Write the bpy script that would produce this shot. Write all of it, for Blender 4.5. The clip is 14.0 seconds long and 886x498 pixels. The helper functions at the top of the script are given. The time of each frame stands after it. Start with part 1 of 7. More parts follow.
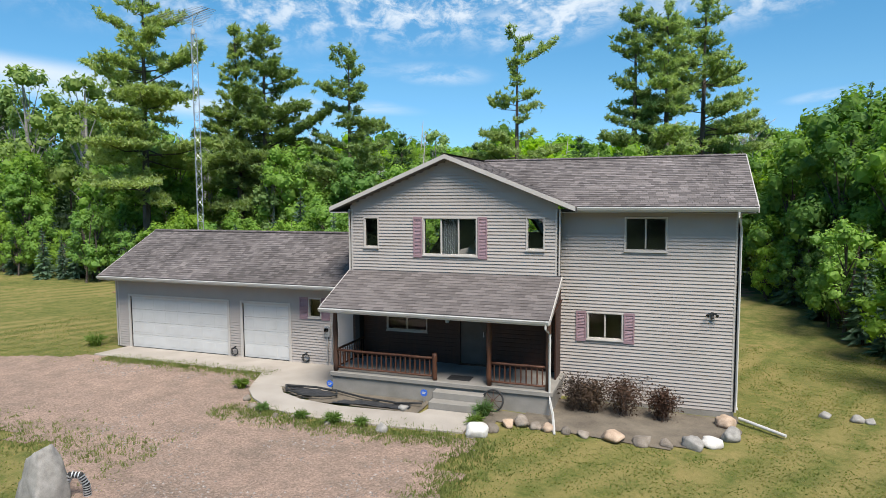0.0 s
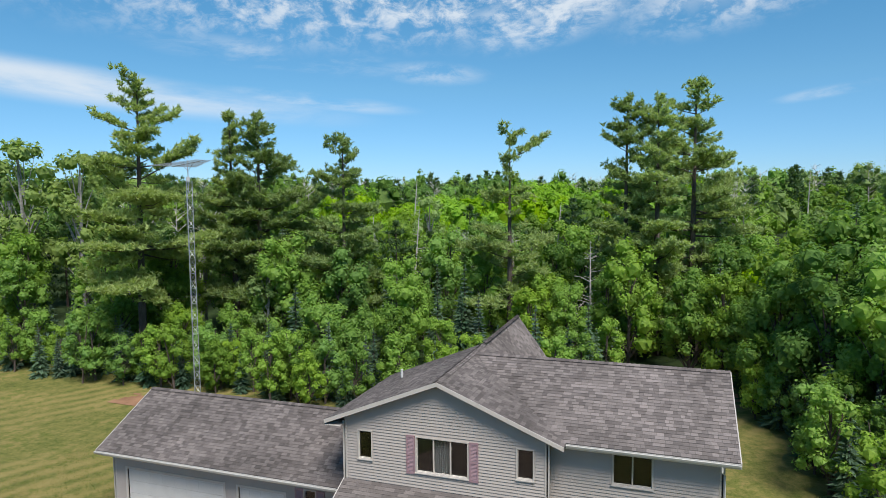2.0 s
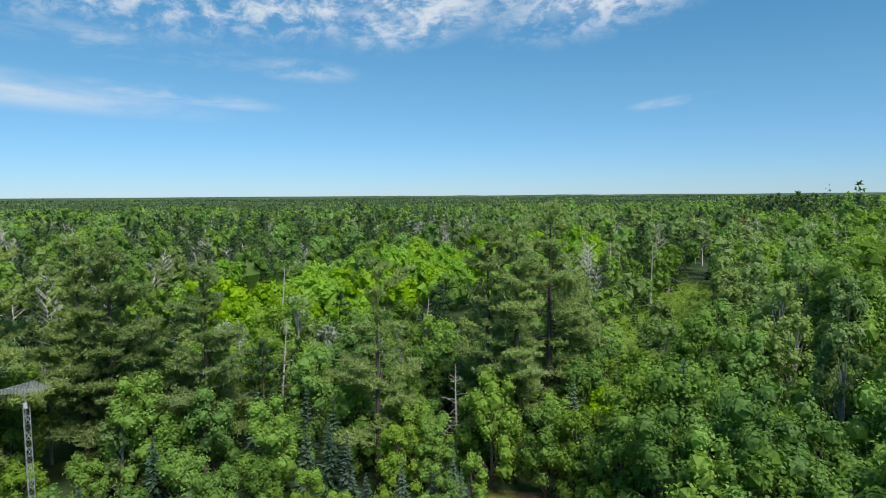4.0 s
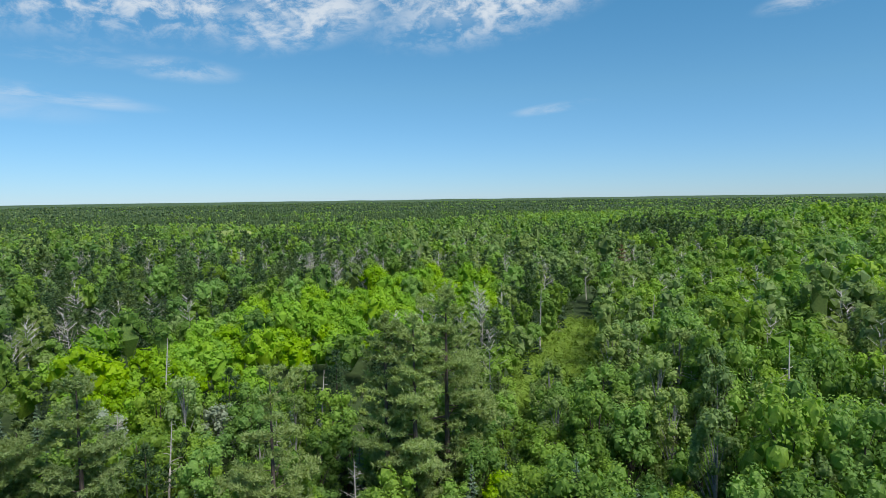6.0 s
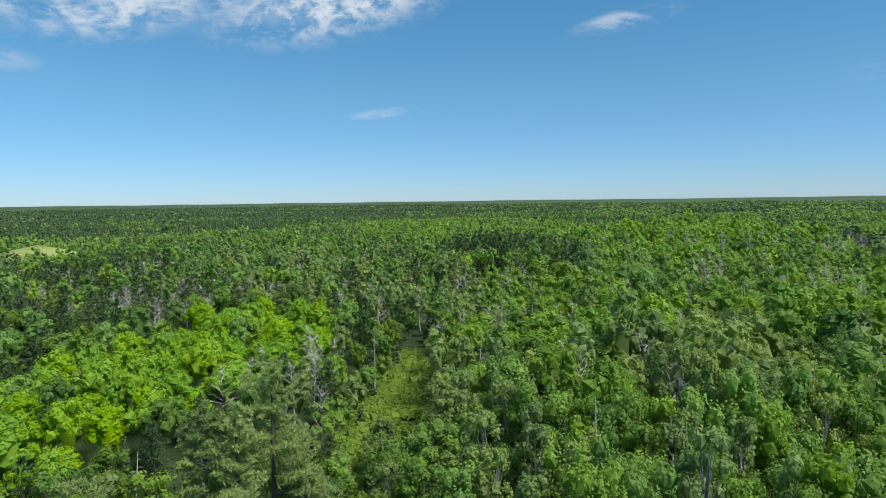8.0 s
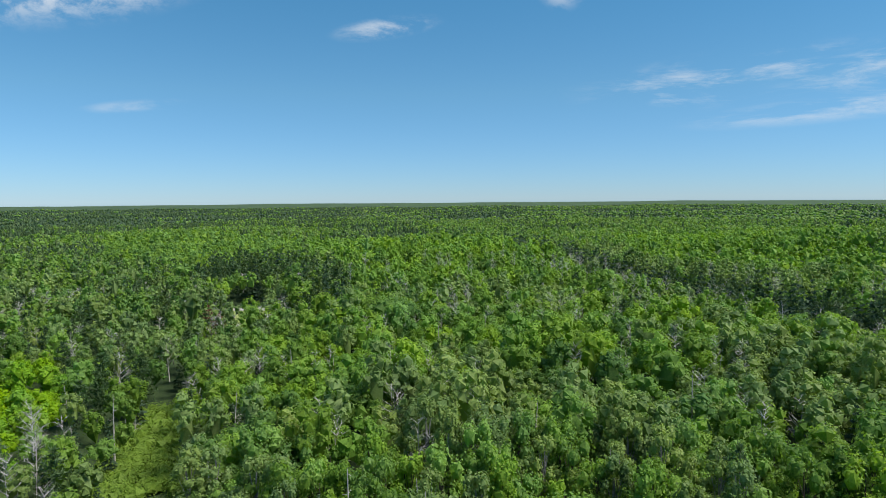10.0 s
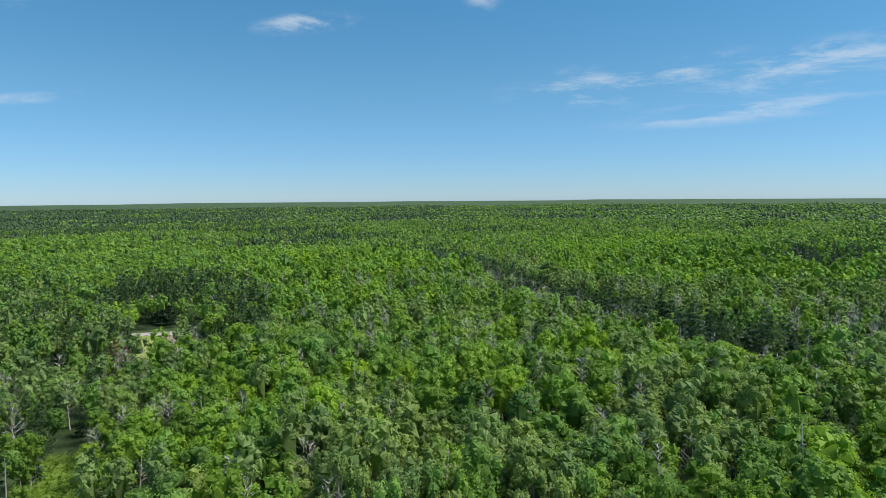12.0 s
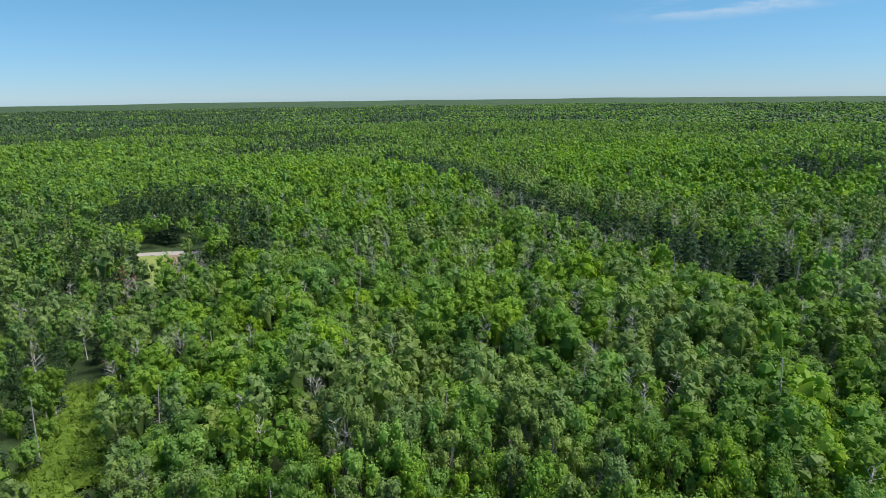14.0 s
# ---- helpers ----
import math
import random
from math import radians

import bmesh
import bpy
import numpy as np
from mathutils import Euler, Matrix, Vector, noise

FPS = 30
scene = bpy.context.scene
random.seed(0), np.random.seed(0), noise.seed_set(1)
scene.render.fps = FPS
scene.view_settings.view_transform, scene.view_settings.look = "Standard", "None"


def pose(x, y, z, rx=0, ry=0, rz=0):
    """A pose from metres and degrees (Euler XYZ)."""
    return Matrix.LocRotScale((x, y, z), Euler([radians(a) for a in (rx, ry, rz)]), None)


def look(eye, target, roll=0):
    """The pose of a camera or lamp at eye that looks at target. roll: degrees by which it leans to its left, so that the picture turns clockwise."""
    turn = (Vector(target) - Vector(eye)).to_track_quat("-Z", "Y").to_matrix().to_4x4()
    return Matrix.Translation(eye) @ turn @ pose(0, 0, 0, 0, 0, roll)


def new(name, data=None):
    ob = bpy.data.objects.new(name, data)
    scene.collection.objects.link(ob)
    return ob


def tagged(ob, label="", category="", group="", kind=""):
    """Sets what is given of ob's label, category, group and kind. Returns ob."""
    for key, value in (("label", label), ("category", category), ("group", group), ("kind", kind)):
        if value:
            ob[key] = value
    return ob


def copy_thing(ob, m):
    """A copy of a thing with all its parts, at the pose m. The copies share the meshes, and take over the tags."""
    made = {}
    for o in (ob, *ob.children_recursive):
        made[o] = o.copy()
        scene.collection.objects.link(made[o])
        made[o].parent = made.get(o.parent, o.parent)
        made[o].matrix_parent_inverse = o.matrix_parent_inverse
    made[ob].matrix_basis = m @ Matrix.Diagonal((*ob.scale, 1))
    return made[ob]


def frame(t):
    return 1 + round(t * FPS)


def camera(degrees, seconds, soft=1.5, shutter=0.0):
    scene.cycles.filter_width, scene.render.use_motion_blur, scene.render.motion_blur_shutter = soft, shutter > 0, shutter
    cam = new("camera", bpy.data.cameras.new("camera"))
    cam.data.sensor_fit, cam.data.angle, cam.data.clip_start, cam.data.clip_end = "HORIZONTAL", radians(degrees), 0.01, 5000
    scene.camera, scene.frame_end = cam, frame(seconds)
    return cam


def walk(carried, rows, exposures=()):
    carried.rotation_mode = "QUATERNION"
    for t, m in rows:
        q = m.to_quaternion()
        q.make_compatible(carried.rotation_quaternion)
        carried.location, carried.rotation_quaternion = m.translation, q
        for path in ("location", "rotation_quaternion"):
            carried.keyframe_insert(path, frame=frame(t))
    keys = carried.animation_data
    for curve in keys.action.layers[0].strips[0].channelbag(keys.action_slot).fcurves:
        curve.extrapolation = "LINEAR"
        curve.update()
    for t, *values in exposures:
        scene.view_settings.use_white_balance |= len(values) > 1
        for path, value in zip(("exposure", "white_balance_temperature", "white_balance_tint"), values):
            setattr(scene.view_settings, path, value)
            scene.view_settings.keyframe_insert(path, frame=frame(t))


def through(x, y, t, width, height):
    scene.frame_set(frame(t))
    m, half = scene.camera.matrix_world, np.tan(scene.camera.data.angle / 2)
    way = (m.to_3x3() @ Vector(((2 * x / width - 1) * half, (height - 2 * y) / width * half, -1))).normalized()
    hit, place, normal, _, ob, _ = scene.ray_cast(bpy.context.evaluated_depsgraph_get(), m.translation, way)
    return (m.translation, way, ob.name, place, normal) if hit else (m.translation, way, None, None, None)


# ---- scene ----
import itertools

cam = camera(69.3, 14.0, 0.78)
PATH = [
    (0, (7.481, -19.198, 6.092), (6.812, -17.32, 5.93), -0.3),
    (0.5, (7.491, -19.156, 7.499), (6.822, -17.278, 7.336), -0.4),
    (1, (7.512, -19.11, 9.024), (6.843, -17.233, 8.861), -0.5),
    (1.5, (7.543, -19.06, 10.852), (6.874, -17.182, 10.689), -0.5),
    (2, (7.591, -19.023, 13.275), (6.936, -17.14, 13.111), -0.5),
    (2.5, (7.741, -18.978, 15.898), (7.153, -17.074, 15.733), -0.4),
    (3, (8.087, -18.886, 18.401), (7.592, -16.955, 18.238), -0.3),
    (3.5, (8.209, -18.843, 21.018), (7.816, -16.889, 20.855), -0.3),
    (4, (8.266, -18.809, 23.713), (7.989, -16.836, 23.546), -0.4),
    (4.2, (8.3, -18.736, 24.616), (8.059, -16.757, 24.452), -0.4),
    (6.3, (7.891, -17.918, 31.853), (7.99, -15.927, 31.694), -0.7),
    (6.5, (8.072, -17.827, 32.449), (8.196, -15.837, 32.29), -0.6),
    (7, (8.405, -17.686, 34.162), (8.636, -15.705, 34.004), -0.8),
    (7.5, (8.921, -17.53, 35.755), (9.31, -15.574, 35.596), -0.8),
    (8, (9.214, -17.69, 37.303), (9.765, -15.774, 37.148), -0.7),
    (8.5, (9.483, -18.124, 39.26), (10.212, -16.268, 39.106), -0.7),
    (9, (9.729, -18.334, 41.137), (10.639, -16.56, 40.983), -0.6),
    (9.2, (9.871, -18.311, 41.735), (10.843, -16.57, 41.582), -0.6),
    (11.3, (11.636, -21.015, 50.364), (13.008, -19.569, 50.209), -0.5),
    (11.5, (11.691, -21.045, 50.863), (13.064, -19.598, 50.71), -0.6),
    (12, (11.616, -20.949, 52.722), (12.989, -19.504, 52.56), -0.5),
    (12.5, (11.468, -21.072, 54.681), (12.837, -19.633, 54.448), -0.5),
    (13, (11.554, -21.316, 56.454), (12.913, -19.881, 56.142), -0.6),
    (13.5, (11.567, -21.471, 58.165), (12.915, -20.045, 57.776), -0.6),
    (14, (11.449, -21.662, 59.749), (12.785, -20.249, 59.281), -0.7),
]
walk(cam, [(t, look(eye, target, roll)) for t, eye, target, roll in PATH], [(0, 0.67), (1, 0.56), (2, 0.45), (3, 0.36), (4, 0.35), (14, 0.35)])

# ---- world, sun ----
SUN_AZ, SUN_EL = radians(40), radians(57)          # from the front of the house towards its right-hand end
SUN = Vector((math.sin(SUN_AZ) * math.cos(SUN_EL), -math.cos(SUN_AZ) * math.cos(SUN_EL), math.sin(SUN_EL)))
world = bpy.data.worlds.new("sky")
scene.world = world
world.use_nodes = True


def sky_nodes(nt):
    N, L = nt.nodes, nt.links
    N.clear()
    out, bg = N.new("ShaderNodeOutputWorld"), N.new("ShaderNodeBackground")
    sky = N.new("ShaderNodeTexSky")
    sky.sky_type, sky.sun_disc = "NISHITA", False
    sky.sun_elevation, sky.sun_rotation = SUN_EL, math.atan2(SUN.x, SUN.y)
    sky.altitude, sky.air_density, sky.dust_density, sky.ozone_density = 1200, 1.0, 0.0, 4.0
    bg.inputs["Strength"].default_value = 0.115
    co = N.new("ShaderNodeTexCoord")

    def math_node(op, a, b=None, clamp=False):
        n = N.new("ShaderNodeMath")
        n.operation, n.use_clamp = op, clamp
        for i, v in enumerate((a, b)):
            if v is None:
                continue
            if isinstance(v, (int, float)):
                n.inputs[i].default_value = v
            else:
                L.new(v, n.inputs[i])
        return n.outputs[0]

    sep = N.new("ShaderNodeSeparateXYZ")
    L.new(co.outputs["Generated"], sep.inputs[0])
    az = math_node("ARCTAN2", sep.outputs[0], sep.outputs[1])       # 0 ahead of the house's back, positive to its right
    el = math_node("ARCSINE", sep.outputs[2])
    comb = N.new("ShaderNodeCombineXYZ")
    L.new(az, comb.inputs[0])
    L.new(el, comb.inputs[1])

    def cloud(azd, eld, wide, high, tilt, scale, stretch, lo, hi, seed, amount):
        """A patch of cloud: centre and half sizes in degrees, broken up by noise."""
        m = N.new("ShaderNodeMapping")
        m.vector_type = "TEXTURE"
        m.inputs["Location"].default_value = (radians(azd), radians(eld), 0)
        m.inputs["Rotation"].default_value = (0, 0, radians(tilt))
        m.inputs["Scale"].default_value = (radians(wide), radians(high), 1)
        L.new(comb.outputs[0], m.inputs[0])
        ln = N.new("ShaderNodeVectorMath")
        ln.operation = "LENGTH"
        L.new(m.outputs[0], ln.inputs[0])
        edge = N.new("ShaderNodeMapRange")
        edge.interpolation_type = "SMOOTHSTEP"
        edge.inputs["From Min"].default_value, edge.inputs["From Max"].default_value = 1.0, 0.25
        L.new(ln.outputs["Value"], edge.inputs["Value"])
        nm = N.new("ShaderNodeMapping")
        nm.inputs["Location"].default_value = (seed, seed * 1.7, seed * 0.3)
        nm.inputs["Scale"].default_value = (scale / stretch, scale, 1)
        nm.inputs["Rotation"].default_value = (0, 0, radians(-tilt))
        L.new(comb.outputs[0], nm.inputs[0])
        nz = N.new("ShaderNodeTexNoise")
        nz.inputs["Scale"].default_value, nz.inputs["Detail"].default_value = 1.0, 7.0
        nz.inputs["Roughness"].default_value, nz.inputs["Distortion"].default_value = 0.64, 0.3
        L.new(nm.outputs[0], nz.inputs["Vector"])
        rg = N.new("ShaderNodeMapRange")
        rg.interpolation_type = "SMOOTHSTEP"
        rg.inputs["From Min"].default_value, rg.inputs["From Max"].default_value = lo, hi
        L.new(nz.outputs["Fac"], rg.inputs["Value"])
        return math_node("MULTIPLY", math_node("MULTIPLY", edge.outputs[0], rg.outputs[0]), amount)

    patches = [
        cloud(-18, 17.2, 42, 5.4, 3, 40, 1.5, 0.40, 0.68, 3.1, 0.85),
        cloud(-10, 15.2, 10, 3.2, 12, 26, 1.8, 0.38, 0.62, 7.7, 0.85),
        cloud(8, 17.3, 15, 4.4, 14, 40, 1.6, 0.38, 0.66, 1.4, 0.9),
        cloud(-50, 8.8, 27, 1.9, -5, 10, 3.6, 0.3, 0.62, 5.3, 0.8),
        cloud(-20, 10.6, 6, 1.2, -3, 30, 2.6, 0.38, 0.62, 9.2, 0.4),
        cloud(11.5, 7.6, 4.5, 0.6, 7, 24, 3, 0.34, 0.62, 2.2, 0.4),
        cloud(32, 14.6, 5.5, 1.1, 8, 30, 2.5, 0.36, 0.62, 4.4, 0.6),
        cloud(47, 17.6, 2.6, 2.2, -30, 34, 1.5, 0.38, 0.62, 8.8, 0.5),
        cloud(61, 9.4, 15, 2.6, 3, 34, 5, 0.47, 0.68, 6.1, 0.48),
        cloud(73, 9.6, 11, 2.4, 6, 34, 5, 0.46, 0.66, 2.9, 0.48),
        cloud(68, 6.6, 13, 1.2, 3, 40, 6, 0.42, 0.64, 7.1, 0.42),
        cloud(-8, 22.5, 40, 4.5, 2, 30, 1.8, 0.40, 0.64, 9.6, 0.7),
        cloud(-30, 8.2, 10, 0.9, -5, 20, 4, 0.34, 0.62, 2.6, 0.55),
        cloud(-33, 11.8, 14, 1.5, -4, 22, 4, 0.38, 0.66, 3.7, 0.5),
    ]
    total = patches[0]
    for p in patches[1:]:
        total = math_node("MAXIMUM", total, p)
    mix = N.new("ShaderNodeMix")
    mix.data_type = "RGBA"
    L.new(total, mix.inputs["Factor"])
    tone = N.new("ShaderNodeMix")
    tone.data_type, tone.blend_type = "RGBA", "MULTIPLY"
    tone.inputs["Factor"].default_value = 1.0
    ramp = N.new("ShaderNodeValToRGB")
    stops = ramp.color_ramp.elements
    stops[0].position, stops[0].color = 0.0, (0.395, 0.548, 0.800, 1)
    stops[1].position, stops[1].color = 0.16, (0.475, 0.735, 0.785, 1)
    high = stops.new(0.32)
    high.color = (0.41, 0.83, 0.87, 1)
    top = stops.new(0.45)
    top.color = (0.72, 1.04, 1.0, 1)
    L.new(el, ramp.inputs["Fac"])
    L.new(ramp.outputs["Color"], tone.inputs["B"])
    L.new(sky.outputs[0], tone.inputs["A"])
    L.new(tone.outputs["Result"], mix.inputs["A"])
    mix.inputs["B"].default_value = (5.0, 5.4, 5.8, 1)
    L.new(mix.outputs["Result"], bg.inputs["Color"])
    L.new(bg.outputs[0], out.inputs["Surface"])


sky_nodes(world.node_tree)
sun = new("sun", bpy.data.lights.new("sun", "SUN"))
sun.data.energy, sun.data.angle, sun.data.color = 4.7, radians(26), (1.0, 0.95, 0.875)     # veiled by thin cloud
sun.matrix_world = look(SUN * 100, (0, 0, 0))

# ---- materials ----
def surface(name, dark, light, scale=3.0, rough=0.8, bump=0.15, grain=60.0, metal=0.0, vary=0.0, island=0.0, spread=(0.35, 0.65), spec=0.4, stretch=(1, 1, 1), big=0.0):
    """A surface whose colour wanders between two tones at two scales, with fine relief.
    vary: brightness spread between objects; island: between loose pieces of one mesh."""
    m = bpy.data.materials.new(name)
    m.use_nodes = True
    N, L = m.node_tree.nodes, m.node_tree.links
    bs = N["Principled BSDF"]
    bs.inputs["Roughness"].default_value, bs.inputs["Metallic"].default_value = rough, metal
    bs.inputs["Specular IOR Level"].default_value = spec
    co = N.new("ShaderNodeTexCoord")
    mp = N.new("ShaderNodeMapping")
    mp.inputs["Scale"].default_value = stretch
    L.new(co.outputs["Object"], mp.inputs[0])
    n1, n2 = N.new("ShaderNodeTexNoise"), N.new("ShaderNodeTexNoise")
    n1.inputs["Scale"].default_value, n1.inputs["Detail"].default_value = scale, 6
    n2.inputs["Scale"].default_value, n2.inputs["Detail"].default_value = grain, 4
    for n in (n1, n2):
        L.new(mp.outputs[0], n.inputs["Vector"])
    add = N.new("ShaderNodeMix")
    add.inputs["Factor"].default_value = 0.35
    L.new(n1.outputs["Fac"], add.inputs["A"])
    L.new(n2.outputs["Fac"], add.inputs["B"])
    rg = N.new("ShaderNodeMapRange")
    rg.inputs["From Min"].default_value, rg.inputs["From Max"].default_value = spread
    L.new(add.outputs["Result"], rg.inputs["Value"])
    mix = N.new("ShaderNodeMix")
    mix.data_type = "RGBA"
    mix.inputs["A"].default_value, mix.inputs["B"].default_value = (*dark, 1), (*light, 1)
    L.new(rg.outputs[0], mix.inputs["Factor"])
    col = mix.outputs["Result"]
    for amount, kind in ((vary, "object"), (island, "island")):
        if amount:
            src = N.new("ShaderNodeObjectInfo" if kind == "object" else "ShaderNodeNewGeometry")
            v = N.new("ShaderNodeMapRange")
            v.inputs["To Min"].default_value, v.inputs["To Max"].default_value = 1 - amount, 1 + amount
            L.new(src.outputs["Random" if kind == "object" else "Random Per Island"], v.inputs["Value"])
            hs = N.new("ShaderNodeHueSaturation")
            L.new(v.outputs[0], hs.inputs["Value"])
            L.new(col, hs.inputs["Color"])
            col = hs.outputs[0]
    L.new(col, bs.inputs["Base Color"])
    if bump:
        b = N.new("ShaderNodeBump")
        b.inputs["Strength"].default_value, b.inputs["Distance"].default_value = bump, 0.02
        L.new(n2.outputs["Fac"], b.inputs["Height"])
        L.new(b.outputs[0], bs.inputs["Normal"])
    return m


def foliage(name, dark, light, shine=0.25, through=0.25, hue_spread=0.018):
    """Leaves: tone from the tree's own tint, from leaf to leaf and from tree to tree; light passes through them in part."""
    m = bpy.data.materials.new(name)
    m.use_nodes = True
    N, L = m.node_tree.nodes, m.node_tree.links
    bs, out = N["Principled BSDF"], N["Material Output"]
    at = N.new("ShaderNodeAttribute")
    at.attribute_name = "tint"
    geo, ob = N.new("ShaderNodeNewGeometry"), N.new("ShaderNodeObjectInfo")
    w = N.new("ShaderNodeMath")
    w.operation = "ADD"
    L.new(at.outputs["Fac"], w.inputs[0])
    L.new(ob.outputs["Random"], w.inputs[1])
    fr = N.new("ShaderNodeMath")
    fr.operation = "FRACT"
    L.new(w.outputs[0], fr.inputs[0])
    mi = N.new("ShaderNodeMix")
    mi.inputs["Factor"].default_value = 0.2
    L.new(fr.outputs[0], mi.inputs["A"])
    L.new(geo.outputs["Random Per Island"], mi.inputs["B"])
    mix = N.new("ShaderNodeMix")
    mix.data_type = "RGBA"
    mix.inputs["A"].default_value, mix.inputs["B"].default_value = (*dark, 1), (*light, 1)
    co = N.new("ShaderNodeTexCoord")
    gn = N.new("ShaderNodeTexNoise")
    gn.inputs["Scale"].default_value, gn.inputs["Detail"].default_value, gn.inputs["Roughness"].default_value = 4.5, 3, 0.7
    L.new(co.outputs["Object"], gn.inputs["Vector"])
    gr = N.new("ShaderNodeMapRange")
    gr.inputs["From Min"].default_value, gr.inputs["From Max"].default_value = 0.36, 0.64
    gr.inputs["To Min"].default_value, gr.inputs["To Max"].default_value = -0.24, 0.24
    L.new(gn.outputs["Fac"], gr.inputs["Value"])
    sm = N.new("ShaderNodeMath")
    sm.operation, sm.use_clamp = "ADD", True
    L.new(mi.outputs["Result"], sm.inputs[0])
    L.new(gr.outputs[0], sm.inputs[1])
    L.new(sm.outputs[0], mix.inputs["Factor"])
    k17 = N.new("ShaderNodeMath")
    k17.operation = "MULTIPLY"
    k17.inputs[1].default_value = 17.13
    L.new(fr.outputs[0], k17.inputs[0])
    own = N.new("ShaderNodeMath")
    own.operation = "FRACT"
    L.new(k17.outputs[0], own.inputs[0])
    hue = N.new("ShaderNodeHueSaturation")
    for key, lo, hi in (("Hue", 0.5 - hue_spread, 0.5 + hue_spread), ("Saturation", 1.0 + 5 * hue_spread, 1.0 - 8 * hue_spread)):
        span = N.new("ShaderNodeMapRange")
        span.inputs["To Min"].default_value, span.inputs["To Max"].default_value = lo, hi
        L.new(own.outputs[0], span.inputs["Value"])
        L.new(span.outputs[0], hue.inputs[key])
    L.new(mix.outputs["Result"], hue.inputs["Color"])
    L.new(hue.outputs[0], bs.inputs["Base Color"])
    bp = N.new("ShaderNodeBump")
    bp.inputs["Strength"].default_value, bp.inputs["Distance"].default_value = 0.3, 0.05
    L.new(gn.outputs["Fac"], bp.inputs["Height"])
    L.new(bp.outputs[0], bs.inputs["Normal"])
    bs.inputs["Roughness"].default_value, bs.inputs["Specular IOR Level"].default_value = 0.55, shine
    tr = N.new("ShaderNodeBsdfTranslucent")
    warm = N.new("ShaderNodeMix")
    warm.data_type, warm.blend_type = "RGBA", "MULTIPLY"
    warm.inputs["Factor"].default_value, warm.inputs["B"].default_value = 1.0, (1.25, 1.35, 0.6, 1)
    L.new(hue.outputs[0], warm.inputs["A"])
    L.new(warm.outputs["Result"], tr.inputs["Color"])
    ms = N.new("ShaderNodeMixShader")
    ms.inputs[0].default_value = through
    L.new(bs.outputs[0], ms.inputs[1])
    L.new(tr.outputs[0], ms.inputs[2])
    L.new(ms.outputs[0], out.inputs["Surface"])
    return m


SIDING = surface("vinyl siding", (0.310, 0.274, 0.247), (0.350, 0.308, 0.279), 1.2, 0.55, 0.05, 40)
TRIM = surface("pale trim", (0.377, 0.346, 0.314), (0.440, 0.406, 0.374), 2, 0.5, 0.03, 50)
GUTTER = surface("white gutter", (0.432, 0.417, 0.389), (0.522, 0.506, 0.476), 2, 0.4, 0.03, 50)
SHUTTER = surface("faded mauve shutter", (0.223, 0.137, 0.155), (0.274, 0.181, 0.199), 3, 0.6, 0.08, 40)
SHINGLE = surface("asphalt shingle", (0.094, 0.082, 0.078), (0.170, 0.147, 0.141), 0.5, 0.95, 0.6, 90, vary=0.24, island=0.34, spec=0.2)
DECK = surface("roof deck", (0.076, 0.067, 0.063), (0.109, 0.101, 0.092), 2, 0.95, 0.2)
OVERHEAD = surface("white garage door", (0.447, 0.440, 0.428), (0.511, 0.504, 0.491), 1.5, 0.45, 0.04, 60)
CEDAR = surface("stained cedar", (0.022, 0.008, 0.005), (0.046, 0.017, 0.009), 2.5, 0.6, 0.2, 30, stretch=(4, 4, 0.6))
LOG = surface("log post", (0.050, 0.018, 0.009), (0.105, 0.040, 0.019), 2.5, 0.55, 0.3, 30, stretch=(5, 5, 0.5))
LOG_DARK = surface("weathered log", (0.045, 0.022, 0.014), (0.09, 0.045, 0.028), 2.5, 0.65, 0.3, 30, stretch=(5, 5, 0.5))
CONCRETE = surface("concrete", (0.262, 0.228, 0.192), (0.364, 0.324, 0.279), 0.9, 0.9, 0.25, 45)
CONCRETE_OLD = surface("weathered concrete", (0.166, 0.153, 0.134), (0.255, 0.236, 0.211), 1.4, 0.92, 0.3, 45)
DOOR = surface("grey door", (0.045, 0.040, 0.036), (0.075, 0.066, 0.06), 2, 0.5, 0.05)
DARKMETAL = surface("dark metal", (0.02, 0.02, 0.02), (0.05, 0.05, 0.05), 5, 0.5, 0.1, metal=0.6)
STEEL = surface("galvanised steel", (0.336, 0.344, 0.352), (0.480, 0.488, 0.496), 4, 0.45, 0.1, metal=0.7)
RUBBER = surface("black rubber", (0.012, 0.012, 0.012), (0.03, 0.03, 0.03), 5, 0.8, 0.3)
PLASTIC = surface("black landscape fabric", (0.02, 0.02, 0.022), (0.05, 0.05, 0.052), 6, 0.5, 0.6, 14)
BLUE = surface("blue sign", (0.03, 0.10, 0.42), (0.04, 0.13, 0.50), 5, 0.4, 0.02)
WHITE = surface("white plastic", (0.428, 0.428, 0.423), (0.491, 0.491, 0.486), 5, 0.4, 0.02)
BOULDER = surface("field stone", (0.126, 0.101, 0.079), (0.252, 0.214, 0.176), 4.5, 0.9, 0.5, 40, vary=0.3)
GRANITE = surface("pale granite", (0.189, 0.176, 0.158), (0.315, 0.296, 0.271), 7, 0.85, 0.4, 60, vary=0.15)
CURTAIN = surface("grey curtain", (0.055, 0.065, 0.07), (0.085, 0.095, 0.10), 3, 0.9, 0.1, 20, stretch=(8, 1, 1))
# near-black, so the unlit look of the rooms is in their colour
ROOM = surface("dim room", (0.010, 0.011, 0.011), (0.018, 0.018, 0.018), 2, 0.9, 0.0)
BARK = surface("pine bark", (0.055, 0.042, 0.035), (0.13, 0.10, 0.085), 5, 0.95, 0.8, 25, stretch=(1, 1, 0.3))
